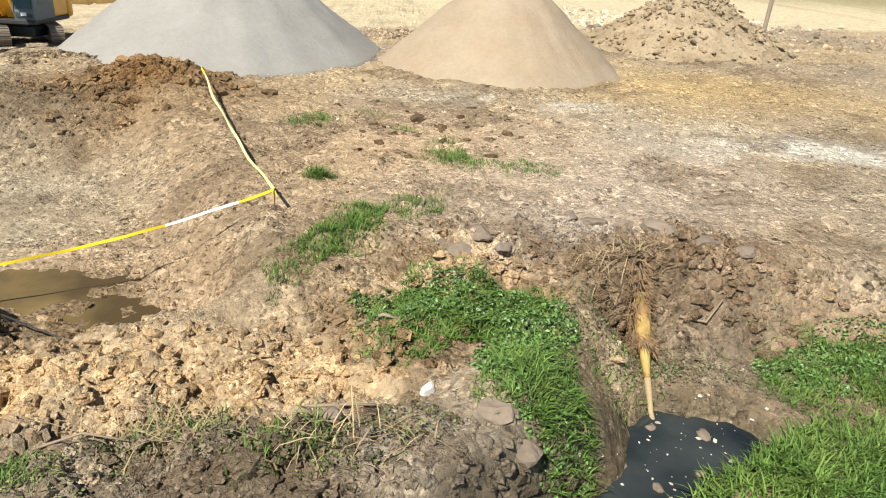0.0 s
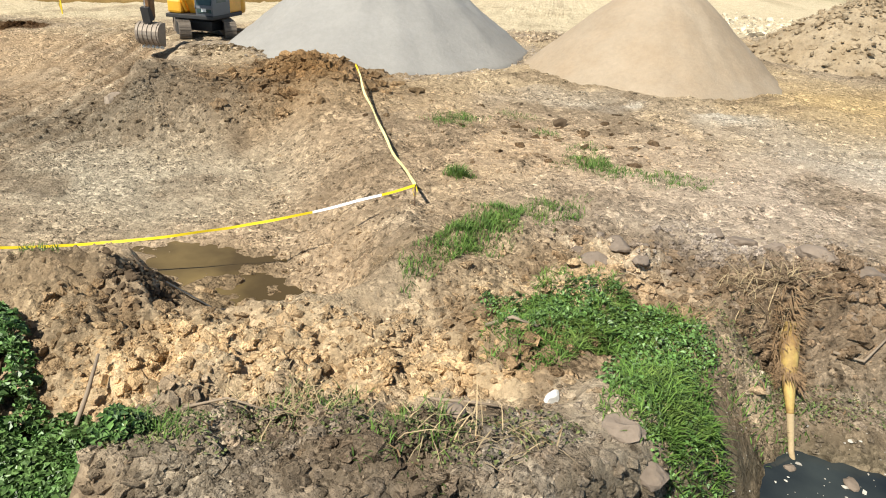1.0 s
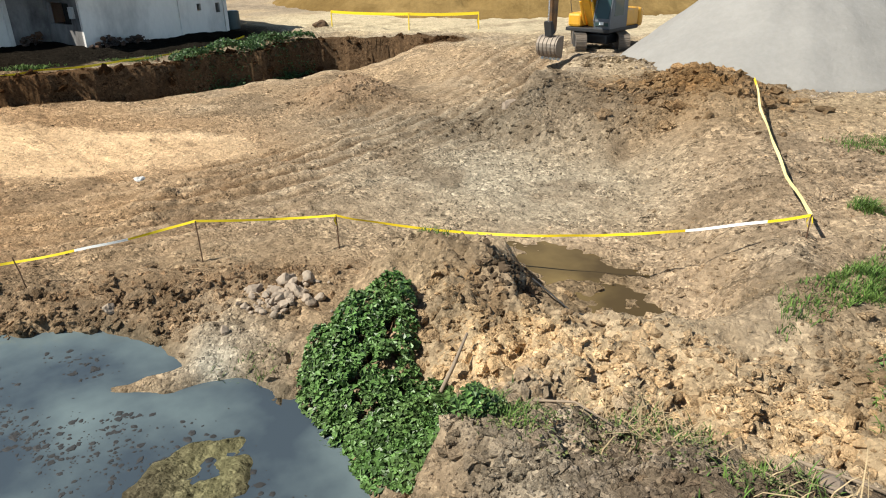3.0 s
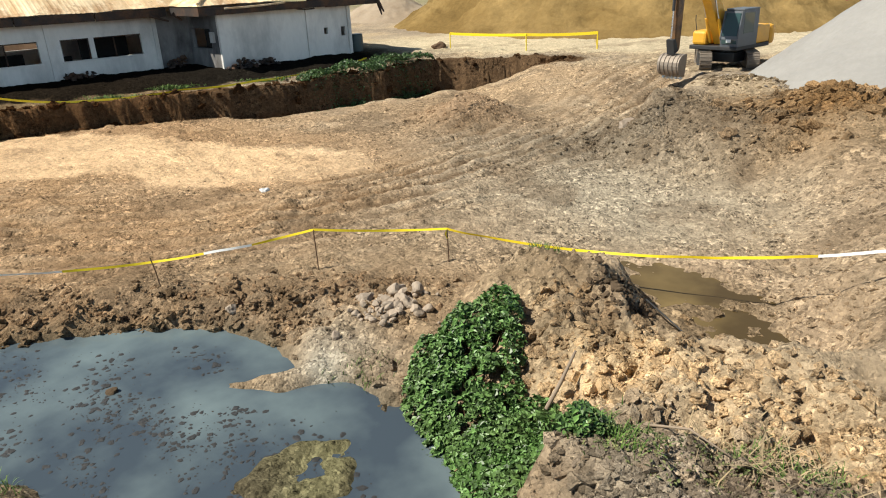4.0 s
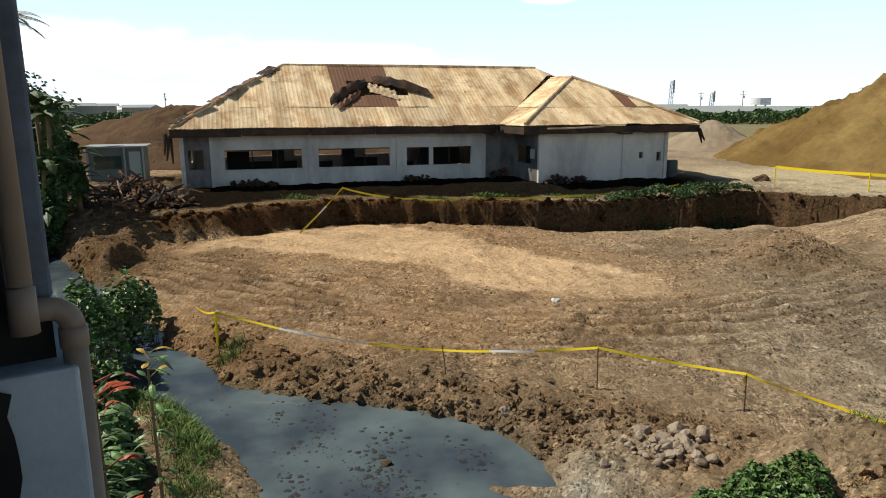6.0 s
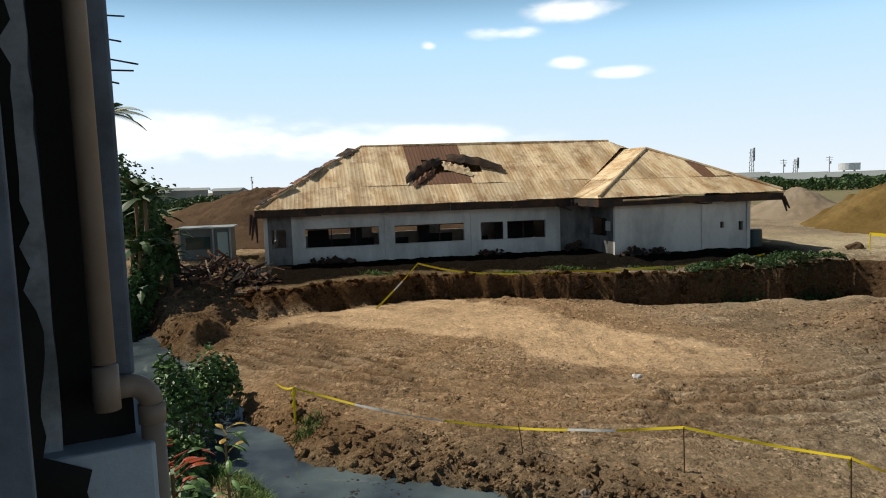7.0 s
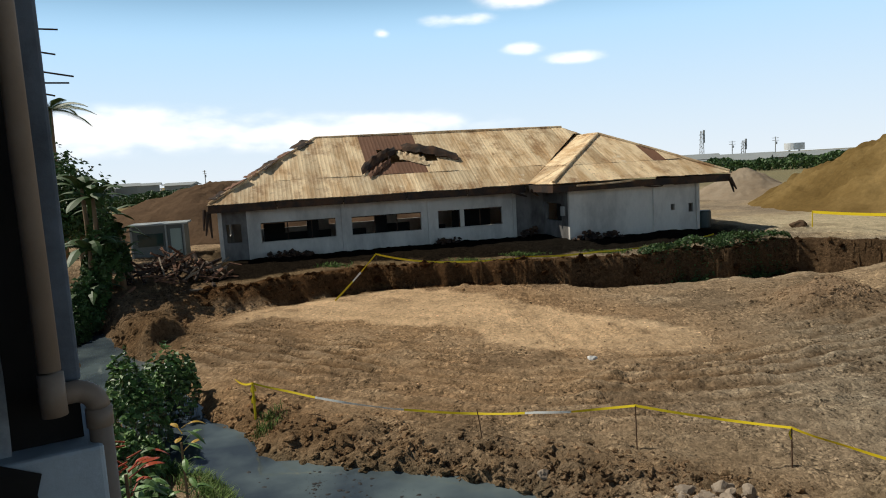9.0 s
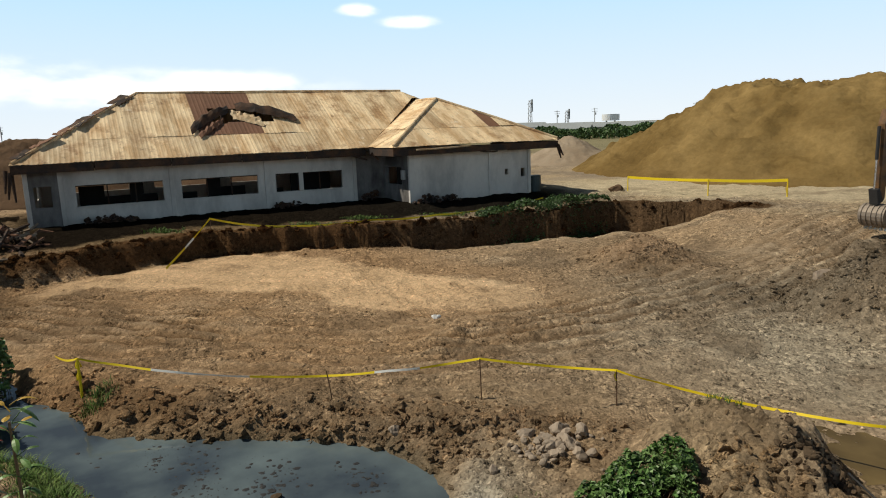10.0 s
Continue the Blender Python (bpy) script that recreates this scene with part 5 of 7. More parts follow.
    # bucket resting on its teeth, its round ribbed back to the front
    arc = [(4.55, 1.15)] + [(4.75 + 0.55 * math.sin(a), 0.62 + 0.55 * math.cos(a)) for a in np.linspace(0.0, 2.5, 9)] + [(4.72, 0.04), (4.66, 0.10)]
    inner = [(4.75 + 0.47 * math.sin(a), 0.62 + 0.47 * math.cos(a)) for a in np.linspace(2.4, 0.1, 9)]
    b = part("bucket", extruded(arc + inner, 1.12, m=Matrix.Translation((0.08, 0, 0))), M_BUCKET, e, "worn steel digging bucket")
    for sx in (-0.50, 0.66):
        part("bucket_side", extruded(arc, 0.05, m=Matrix.Translation((sx, 0, 0))), M_BUCKET, b)
    for k in range(5):
        sx = -0.40 + k * 0.24
        part("rib", extruded([(p[0] + (p[0] - 4.75) * 0.07, p[1] + (p[1] - 0.62) * 0.07) for p in arc[2:10]] + arc[9:1:-1], 0.07, m=Matrix.Translation((sx, 0, 0))), M_BUCKET, b)
        part("tooth", extruded([(4.78, 0.10), (4.92, 0.0), (4.86, -0.06), (4.70, -0.04)], 0.11, m=Matrix.Translation((sx, 0, 0))), M_SIGN, b, "shiny worn tooth tip")
    return e


exc = excavator(-15.25, 30.3, 0.0, math.pi - 0.05, "orange-yellow crawler excavator with its bucket on the ground")
exc.location.z = float(zat(-15.25, 30.3)) - 0.03
exc.scale = (0.82, 0.82, 0.82)
far_exc = copy_thing(exc, pose(-7.0, 61.5, 0.0, 0, 0, 60))
far_exc["label"] = "distant crawler excavator half hidden behind the gravel heap"
far_exc2 = copy_thing(exc, pose(-2.0, 77.0, 0.0, 0, 0, -60))
far_exc2["label"] = "distant crawler excavator on the far haul road"


def truck(x, y, turn, label):
    t = thing("truck", x, y, 0, label, "truck", turn)
    part("chassis", boxed(-1.0, -2.6, 0.5, 1.0, 2.6, 0.8), M_BLACK, t)
    part("cab", boxed(-1.05, 1.2, 0.8, 1.05, 2.7, 2.3, bevel=0.12), plain("truck_blue", (0.03, 0.07, 0.25)), t)
    part("windscreen", boxed(-0.9, 2.70, 1.5, 0.9, 2.72, 2.1), M_GLASS, t)
    part("load_bed", boxed(-1.1, -2.7, 0.85, 1.1, 1.1, 1.7, bevel=0.03), plain("truck_red", (0.30, 0.05, 0.04)), t)
    for sx in (-0.95, 0.95):
        for sy in (-1.7, 1.8):
            w = part("wheel", tube([(sx - 0.14, sy, 0.45), (sx + 0.14, sy, 0.45)], 0.45, 18), M_BLACK, t)
            part("rim", tube([(sx - 0.15, sy, 0.45), (sx + 0.15, sy, 0.45)], 0.22, 12), M_CONCRETE, w)
    return t


truck(-19.4, 54.0, 0.9, "small blue and red truck on the haul road")

# ---- warning tape ----
def stake(x, y, h, label, r=0.012, mat=None, dx=0.0, dy=0.0):
    z = float(zat(x, y))
    t = thing("stake", x, y, z, label, "stake", group="tape stakes")
    part("rod", tube([(0, 0, -0.2), (dx * 0.5, dy * 0.5, h * 0.5), (dx, dy, h)], r, 6), mat or M_STEEL, t)
    return t, Vector((x + dx, y + dy, z + h))


def tape(pts, label, width=0.048, twist=1.3, pale=(), seed=1, pale_mat=None):
    t = thing("warning_tape", 0, 0, 0, label, "tape")
    n = len(pts)
    runs, start, on = [], 0, False
    for k in range(n):
        now = any(a <= k / n < b for a, b in pale)
        if now != on:
            runs.append((start, k, on))
            start, on = k, now
    runs.append((start, n - 1, on))
    for a, b, p in runs:
        if b > a:
            bm = ribbon(pts[a:b + 1], width, twist=twist, seed=seed + a, flat=0.25)
            part("strip", bm, (pale_mat or M_TAPE_PALE) if p else M_TAPE, t, "faded pale stretch of tape" if p else "", smooth_faces=True)
    return t


def knot(parent_stake, h, seed):
    rng = random.Random(seed)
    for k in range(3):
        a = rng.uniform(0, 6.28)
        part("tape_knot", ribbon([(0.02 * math.cos(a), 0.02 * math.sin(a), h - 0.02), (0.05 * math.cos(a), 0.05 * math.sin(a), h - 0.12), (0.04 * math.cos(a + 1), 0.05 * math.sin(a), h - 0.2)], 0.04, flat=a), M_TAPE, parent_stake)


s0, c0 = stake(-2.12, 11.7, 0.40, "thin rusty rod holding tape at the pit rim")
s1, c1 = stake(-9.85, 8.55, 0.72, "thin rusty rod holding yellow tape", dx=0.0, dy=-0.02)
s2, c2 = stake(-11.5, 6.5, 0.85, "thin rusty rod holding yellow tape", dx=-0.03)
s3, c3 = stake(-13.0, 3.9, 0.62, "short rusty rod beside the tape", dx=-0.06, dy=-0.08)
s4, c4 = stake(-16.5, -0.62, 0.88, "yellow tape wound round a stake", r=0.03, mat=M_TAPE)
for k, st in enumerate((s0, s1, s4, s4)):
    knot(st, (0.40, 0.72, 0.86, 0.6)[k], 11 + k)
_, c5 = stake(-5.7, 20.8, 0.55, "thin rusty rod on the brown mound")
tape(hang(c0, c1, 0.40, 40, 0.05, 1), "yellow warning tape sagging across the puddle", pale=((0.06, 0.2),), seed=3)
tape(hang(c1, c2, 0.03, 12), "yellow warning tape between two rods", seed=5)
tape(hang(c2, c4, 0.40, 36, 0.05, 2), "yellow warning tape with a faded white stretch", pale=((0.13, 0.24), (0.52, 0.78)), seed=7)
tape(hang(c4, (-18.6, -1.15, float(zat(-18.6, -1.15)) + 0.25), 0.08, 10), "loose end of yellow tape", seed=9)
tape(hang(c0, c5, 0.30, 20, 0.06, 4), "yellow tape running up the mound", pale=((0.0, 0.9),), seed=11, width=0.08, pale_mat=M_TAPE_FADED)
_, d0 = stake(-33.9, 5.0, 0.55, "thin stake on the cut edge before the house")
low = Vector((-30.4, 2.55, float(zat(-30.4, 2.55)) + 0.03))
tape(hang(d0, low, 0.05, 10), "yellow tape slanting down into the pit", seed=13, width=0.09, pale=((0.3, 0.5),))
edge = [Vector((x, y, float(zat(x, y)) + 0.12)) for x, y in ((-32.4, 8.8), (-31.4, 12.2), (-31.0, 15.6), (-32.0, 20.1), (-33.6, 24.0))]
run = hang(d0, edge[0], 0.15, 10)
for a, b in zip(edge, edge[1:]):
    run += hang(a, b, 0.07, 8, 0.05, 3)[1:]
tape(run, "yellow tape along the cut edge before the house", seed=15, width=0.09)


def rail(a, b, c):
    """Yellow barrier rail on short posts in front of the spoil heap."""
    r = thing("barrier", 0, 0, 0, "low yellow barrier before the spoil heap", "barrier")
    tops = []
    for x, y in (a, b, c):
        z = float(zat(x, y))
        part("post", tube([(x, y, z - 0.1), (x, y, z + 0.95)], 0.035, 8), M_TAPE, r)
        tops.append(Vector((x, y, z + 0.9)))
    for p, q in zip(tops, tops[1:]):
        part("strip", ribbon(hang(p, q, 0.05, 10), 0.16), M_TAPE, r)
    part("tape_knot", ribbon([tops[2], tops[2] - Vector((0.1, 0, 0.35)), tops[2] - Vector((0.05, 0, 0.7))], 0.2, flat=0.4), M_TAPE, r)


rail((-33.7, 30.7), (-28.1, 31.6), (-24.3, 33.3))

# ---- plants ----
blades("grass", np.concatenate([ellipse_spots(9000, 0.95, 8.55, 1.55, 1.15, 0.1, 3), ellipse_spots(4600, 1.85, 6.6, 0.7, 1.25, 0.15, 5)]), 0.20, M_GRASS, "thick green grass clump on the front bank", seed=3, lean=1.2, width=0.008)
blades("grass", ellipse_spots(3600, -0.95, 10.7, 0.55, 1.75, -0.45, 7), 0.18, M_GRASS, "narrow strip of green grass by the pit", seed=5, lean=0.8)
blades("grass", ellipse_spots(5200, 6.9, 8.3, 1.6, 1.2, 0.3, 9), 0.20, M_GRASS, "green grass on the ditch bank", seed=7, lean=1.1)
blades("grass", ellipse_spots(5600, 5.3, 6.2, 1.9, 0.8, 0.25, 11), 0.34, M_GRASS, "long pale green grass beside the ditch water", seed=9, lean=1.0, width=0.009)
for k, (x, y, r, n, h) in enumerate(((-1.6, 13.9, 0.32, 420, 0.26), (-2.3, 18.6, 1.0, 800, 0.16), (1.3, 15.4, 1.1, 1300, 0.16), (2.9, 14.8, 1.0, 800, 0.14), (0.4, 12.3, 0.9, 900, 0.15), (0.3, 18.2, 0.6, 240, 0.12), (-0.6, 20.0, 0.8, 260, 0.12), (1.2, 17.0, 0.7, 260, 0.12),
                                     (-7.6, 8.9, 0.5, 500, 0.2), (-16.0, -0.35, 0.55, 420, 0.3), (-2.3, 6.0, 0.8, 420, 0.22), (-1.0, 5.5, 0.9, 420, 0.22), (-3.6, 5.2, 0.7, 420, 0.22), (3.4, 8.0, 1.0, 420, 0.15), (-8.0, 4.9, 0.7, 260, 0.14))):
    blades("grass", ellipse_spots(n, x, y, r, r * 0.7, k, 20 + k), h, M_GRASS, "small tuft of green grass on bare soil", seed=30 + k, lean=0.8)
shore = [ellipse_spots(900, x, y, 0.9, 0.45, 0.3, 60 + k) for k, (x, y) in enumerate(((-9.0, -0.1), (-10.2, -0.9), (-11.4, -0.9), (-12.4, -1.2), (-13.6, -1.5), (-8.0, 0.0), (-14.6, -2.3), (-9.4, -1.6), (-12.0, -2.2), (-7.0, 0.9)))]
blades("grass", np.concatenate(shore), 0.26, M_GRASS, "tufts of grass along the near pond shore", seed=41, lean=0.9)
verge = [ellipse_spots(500, x, y, 1.2, 0.5, 0.9, 80 + k) for k, (x, y) in enumerate(((-31.5, 16.5), (-32.8, 9.5), (-33.2, 12.5), (-31.0, 19.0), (-35, 3.0)))]
blades("grass", np.concatenate(verge), 0.22, M_GRASS, "dry grass on the cut edge before the house", seed=43, lean=0.8, width=0.014)
blades("dry_stalks", np.concatenate([ellipse_spots(170, -2.4, 6.0, 0.9, 0.6, 0, 90), ellipse_spots(260, 3.6, 9.6, 0.8, 0.6, 0, 91), ellipse_spots(100, -0.4, 5.6, 0.9, 0.5, 0, 92)]), 0.4, M_DRY, "dry grass stalks and roots in the clods", "dry grass", seed=45, lean=1.5)


def creeper(name, spots, rise, count, size, mat, label, category="bush", seed=1, stems=40):
    """A leafy mound over the ground: stems under many small leaves, uneven and with gaps."""
    rng = np.random.default_rng(seed)
    b = thing(name, spots[0][0], spots[0][1], 0, label, category)
    o = np.array([spots[0][0], spots[0][1], 0.0])
    P, N = [], []
    w = np.array([s[2] * s[3] for s in spots])
    pick = rng.choice(len(spots), count, p=w / w.sum())
    for k in range(len(spots)):
        cx, cy, rx, ry, h = spots[k]
        n = int((pick == k).sum())
        r, a = np.sqrt(rng.uniform(0, 1.1, n)), rng.uniform(0, 2 * math.pi, n)
        x, y = cx + r * rx * np.cos(a), cy + r * ry * np.sin(a)
        dome = h * np.sqrt(np.clip(1.15 - r * r, 0.02, 1)) * (0.75 + 0.9 * (fbm(x * 3.2, y * 3.2, 3, seed) + 0.2))
        z = zat(x, y) + dome * rng.uniform(0.55, 1.05, n) ** 0.6
        P.append(np.stack([x, y, z], -1))
        N.append(np.stack([(x - cx) / rx * 0.5, (y - cy) / ry * 0.5, 0.9 + 0 * x], -1))
    P, N = np.concatenate(P), np.concatenate(N)
    gap = fbm(P[:, 0] * 4, P[:, 1] * 4, 2, seed + 2) > -0.22
    me = leaf_cloud("leaves", P[gap] - o, N[gap], size, mat, seed=seed)
    ob = new("leaves", me)
    ob.parent = b
    bm = bmesh.new()
    for p in P[rng.choice(len(P), stems)]:
        g = Vector((p[0] + rng.normal() * 0.08, p[1] + rng.normal() * 0.08, float(zat(p[0], p[1])) - 0.02))
        tube([g - Vector(o), (g + Vector(p)) / 2 - Vector(o) + Vector((0.03, 0.02, 0)), Vector(p) - Vector(o)], [0.012, 0.009, 0.004], 4, bm)
    tagged(part("stems", bm, M_STEM, b), kind="stuff")
    return b


creeper("bush", [(-7.05, 6.65, 0.66, 0.64, 0.58), (-6.7, 6.0, 0.85, 0.8, 0.42), (-6.3, 5.5, 0.95, 0.7, 0.32), (-5.6, 5.1, 0.95, 0.65, 0.24), (-4.9, 4.8, 0.9, 0.5, 0.16), (-4.3, 5.1, 0.7, 0.45, 0.2), (-5.2, 5.5, 0.6, 0.4, 0.2)], 0.4, 15500, 0.064, M_LEAF, "dense green creeper bush spilling down the bank", seed=5, stems=120)
creeper("weeds", [(-3.4, 5.2, 1.1, 0.5, 0.16), (-2.0, 5.7, 0.9, 0.4, 0.16), (-0.6, 5.5, 0.9, 0.5, 0.14), (0.3, 5.9, 0.5, 0.4, 0.12), (-2.2, 6.3, 0.5, 0.35, 0.2)], 0.2, 2200, 0.028, M_WEED, "sparse low weeds among grey clods", "weeds", seed=31, stems=60)
creeper("weeds", [(0.2, 8.7, 0.8, 0.6, 0.16), (1.1, 8.8, 0.9, 0.7, 0.22), (1.9, 8.2, 0.7, 0.7, 0.16), (1.6, 7.2, 0.6, 0.6, 0.10), (1.9, 6.4, 0.55, 0.8, 0.08)], 0.2, 5200, 0.042, M_LEAF, "low leafy weeds mixed into the bank grass", "weeds", seed=35, stems=80)
creeper("weeds", [(6.6, 8.5, 1.0, 0.6, 0.12), (7.6, 8.9, 1.0, 0.7, 0.14)], 0.2, 1800, 0.045, M_LEAF, "leafy weeds mixed into the ditch grass", "weeds", seed=36, stems=40)
creeper("weeds", [(3.3, 8.3, 0.8, 0.5, 0.08), (4.8, 8.5, 1.1, 0.5, 0.1), (3.0, 9.0, 0.5, 0.4, 0.08)], 0.2, 1100, 0.028, M_WEED, "sparse low weeds on the muddy ditch edge", "weeds", seed=33, stems=30)
creeper("bush", [(-29.9, 18.6, 0.9, 1.3, 0.4), (-29.9, 20.6, 1.0, 1.5, 0.6), (-29.9, 22.6, 1.0, 1.6, 0.6), (-30.4, 24.8, 0.9, 1.3, 0.5)], 0.4, 5200, 0.10, M_LEAF_DARK, "dark green creeper hanging over the cut edge", seed=9)
creeper("weeds", [(-16.2, -3.2, 1.2, 0.7, 1.9), (-18.8, -2.9, 1.1, 0.8, 2.0), (-20.6, -3.4, 0.8, 0.7, 0.9), (-14.4, -2.9, 1.0, 0.6, 0.8), (-12.6, -2.6, 0.9, 0.6, 0.7), (-11.0, -2.2, 0.9, 0.6, 0.6)], 0.8, 7500, 0.12, M_LEAF, "tall green weeds on the ditch bank", "weeds", seed=13, stems=120)
creeper("weeds", [(-9.0, -2.3, 1.3, 0.6, 1.3), (-7.4, -1.8, 1.1, 0.6, 1.5), (-10.8, -2.9, 1.0, 0.6, 1.4)], 0.8, 4200, 0.11, M_LEAF_DARK, "dark leafy weeds at the foot of the wall", "weeds", seed=17, stems=80)


def long_leaf(bm, base, way, length, width, droop, folds=8, notch=0.0, rng=None):
    """One long arching leaf with a midrib: two bands of faces, edges torn here and there."""
    base, way = Vector(base), Vector(way).normalized()
    side = way.cross(Vector((0, 0, 1))).normalized()
    last = None
    for k in range(folds + 1):
        t = k / folds
        c = base + way * (length * t) + Vector((0, 0, -droop * length * t * t))
        w = width * math.sin(math.pi * min(1, 0.06 + t * 0.94)) ** 0.6 * (1 - (rng.random() * notch if rng else 0))
        cur = [bm.verts.new(c - side * w / 2 - Vector((0, 0, w * 0.15))), bm.verts.new(c), bm.verts.new(c + side * w / 2 - Vector((0, 0, w * 0.15)))]
        if last:
            bm.faces.new((last[0], last[1], cur[1], cur[0]))
            bm.faces.new((last[1], last[2], cur[2], cur[1]))
        last = cur


def banana(x, y, h, leaves, size, seed, label, mat=None):
    rng = random.Random(seed)
    z = float(zat(x, y))
    t = thing("banana_plant", x, y, z, label, "banana plant", group="banana grove")
    lx, ly = rng.uniform(-0.2, 0.2), rng.uniform(-0.2, 0.2)
    part("trunk", tube([(0, 0, -0.2), (lx * 0.4, ly * 0.4, h * 0.5), (lx, ly, h)], [0.16, 0.13, 0.07], 10), M_STEM, t, smooth_faces=True)
    for k in range(leaves):
        a = k * 2.4 + rng.uniform(-0.4, 0.4)
        up = rng.uniform(0.3, 1.5)
        bm = bmesh.new()
        long_leaf(bm, (lx, ly, h - 0.05), (math.cos(a), math.sin(a), up), size * rng.uniform(0.8, 1.15), size * 0.25, rng.uniform(0.35, 0.9), 9, 0.45, rng)
        part("leaf", bm, mat or M_LEAF_DARK, t)
    return t


for k, (x, y, h, s) in enumerate(((-33.2, -7.4, 4.4, 2.4), (-34.6, -8.0, 5.0, 2.5), (-32.2, -7.6, 3.4, 2.3), (-35.6, -6.9, 2.4, 2.0), (-31.6, -7.5, 1.8, 1.8), (-33.6, -6.6, 1.5, 1.7), (-36.8, -7.9, 3.2, 2.0))):
    banana(x, y, h, 9, s, 100 + k, "dark green banana plant with torn drooping leaves")
creeper("weeds", [(-31.5, -7.7, 1.6, 0.9, 2.2), (-33.6, -7.5, 1.8, 1.0, 3.2), (-35.4, -7.6, 1.6, 1.0, 3.0), (-29.2, -8.0, 1.2, 0.8, 1.2)], 0.8, 11000, 0.17, M_LEAF_DARK, "dark undergrowth below the banana plants", "weeds", seed=23)


def tree(x, y, h, spread, seed, label, leaf=0.16, count=3500):
    rng = random.Random(seed)
    z = float(zat(x, y))
    t = thing("tree", x, y, z, label, "tree")
    bm = tube([(0, 0, -0.3), (0.1, 0.05, h * 0.3), (0.05, 0.15, h * 0.62)], [0.2, 0.15, 0.08], 10)
    tips = []
    for k in range(9):
        a, e = rng.uniform(0, 6.28), rng.uniform(0.2, 1.0)
        p0 = Vector((0.05, 0.1, h * rng.uniform(0.3, 0.62)))
        p1 = p0 + Vector((math.cos(a) * spread * rng.uniform(0.4, 0.9), math.sin(a) * spread * rng.uniform(0.4, 0.9), h * 0.38 * e))
        tube([p0, (p0 + p1) / 2 + Vector((0, 0, 0.15)), p1], [0.07, 0.05, 0.02], 6, bm)
        tips += [p1, (p0 + p1) / 2]
    part("trunk", bm, M_STEM, t)
    nr = np.random.default_rng(seed)
    c = np.array([tips[k % len(tips)][:] for k in range(count)])
    P = c + nr.normal(scale=spread * 0.26, size=(count, 3))
    ob = new("crown", leaf_cloud("crown", P, nr.normal(size=(count, 3)) + np.array([0, 0, 0.8]), leaf, M_LEAF_DARK, seed=seed))
    ob.parent = t
    return t


tree(-43.5, -10.6, 7.2, 2.2, 5, "dark leafy tree behind the banana plants", 0.2, 9000)


def palm(x, y, h, seed, label):
    rng = random.Random(seed)
    z = float(zat(x, y))
    t = thing("coconut_palm", x, y, z, label, "palm")
    part("trunk", tube([(0, 0, -0.3), (0.15, 0, h * 0.5), (0.1, 0.1, h)], [0.2, 0.14, 0.11], 10), M_STEM, t, smooth_faces=True)
    for k in range(16):
        a, up, ln = k * 2.4 + rng.uniform(-0.3, 0.3), rng.uniform(-0.2, 1.1), rng.uniform(2.2, 3.0)
        way = Vector((math.cos(a), math.sin(a), up)).normalized()
        bm, pts = bmesh.new(), []
        for s in range(9):
            u = s / 8
            pts.append(Vector((0.1, 0.1, h)) + way * ln * u + Vector((0, 0, -1.5 * u * u)))
        tube(pts, [0.03] * 8 + [0.008], 5, bm)
        for s in range(1, 40):
            u = s / 40
            c = Vector((0.1, 0.1, h)) + way * ln * u + Vector((0, 0, -1.5 * u * u))
            for sd in (-1, 1):
                side = way.cross(Vector((0, 0, 1))).normalized() * sd
                tip = c + (side * 0.8 + way * 0.35 + Vector((0, 0, -0.5))) * 0.62 * math.sin(math.pi * (0.15 + 0.8 * u))
                q = way * 0.03
                bm.faces.new([bm.verts.new(p) for p in (c - q, c + q, tip)])
        part("frond", bm, M_LEAF_DARK, t)
    return t


palm(-48.9, -12.9, 9.6, 3, "tall coconut palm beyond the ditch")


def croton(x, y, z0, ztop, seed, mats, label, leaves=26, size=0.28, spread=0.35):
    rng = random.Random(seed)
    t = thing("shrub", x, y, z0, label, "shrub", group="shrubs by the wall")
    h = ztop - z0
    part("stem", tube([(0, 0, -0.1), (0.05, 0.03, h * 0.5), (0, 0, h * 0.95)], [0.025, 0.02, 0.01], 7), M_STEM, t)
    for k in range(leaves):
        a, f = rng.uniform(0, 6.28), rng.uniform(0.55, 1.0) ** 0.7
        m = mats[0] if f > 0.93 and rng.random() < 0.8 else rng.choice(mats[1:])
        p0 = Vector((0.02, 0.02, h * f))
        off = Vector((math.cos(a), math.sin(a), rng.uniform(0.0, 0.8)))
        bm = bmesh.new()
        tube([p0, p0 + off * spread * 0.4], [0.006, 0.004], 4, bm)
        long_leaf(bm, p0 + off * spread * rng.uniform(0.25, 0.4), off, size * rng.uniform(0.7, 1.2), size * 0.36, rng.uniform(0.3, 0.9), 5)
        part("leaf", bm, m, t)
    return t


GROUND_WALL = float(zat(-5.0, -0.8))
croton(-4.35, -0.80, GROUND_WALL, 3.0, 3, [M_LEAF_RED, M_LEAF_DARK, M_LEAF_DARK, M_LEAF_RED, M_LEAF_DARK], "tall shrub with red and dark green leaves", 34, 0.16, 0.25)
croton(-6.45, -0.80, GROUND_WALL, 2.35, 5, [M_LEAF_YELLOW, M_LEAF_DARK, M_LEAF], "tall shrub with yellow top leaves", 26, 0.15, 0.2)
croton(-5.8, -1.2, GROUND_WALL, 2.1, 7, [M_LEAF, M_LEAF_DARK, M_LEAF], "shrub with long green leaves by the wall", 60, 0.16, 0.3)
croton(-5.1, -1.2, GROUND_WALL, 2.4, 9, [M_LEAF_RED, M_LEAF_DARK, M_LEAF], "shrub with dark red and green leaves", 34, 0.2, 0.35)
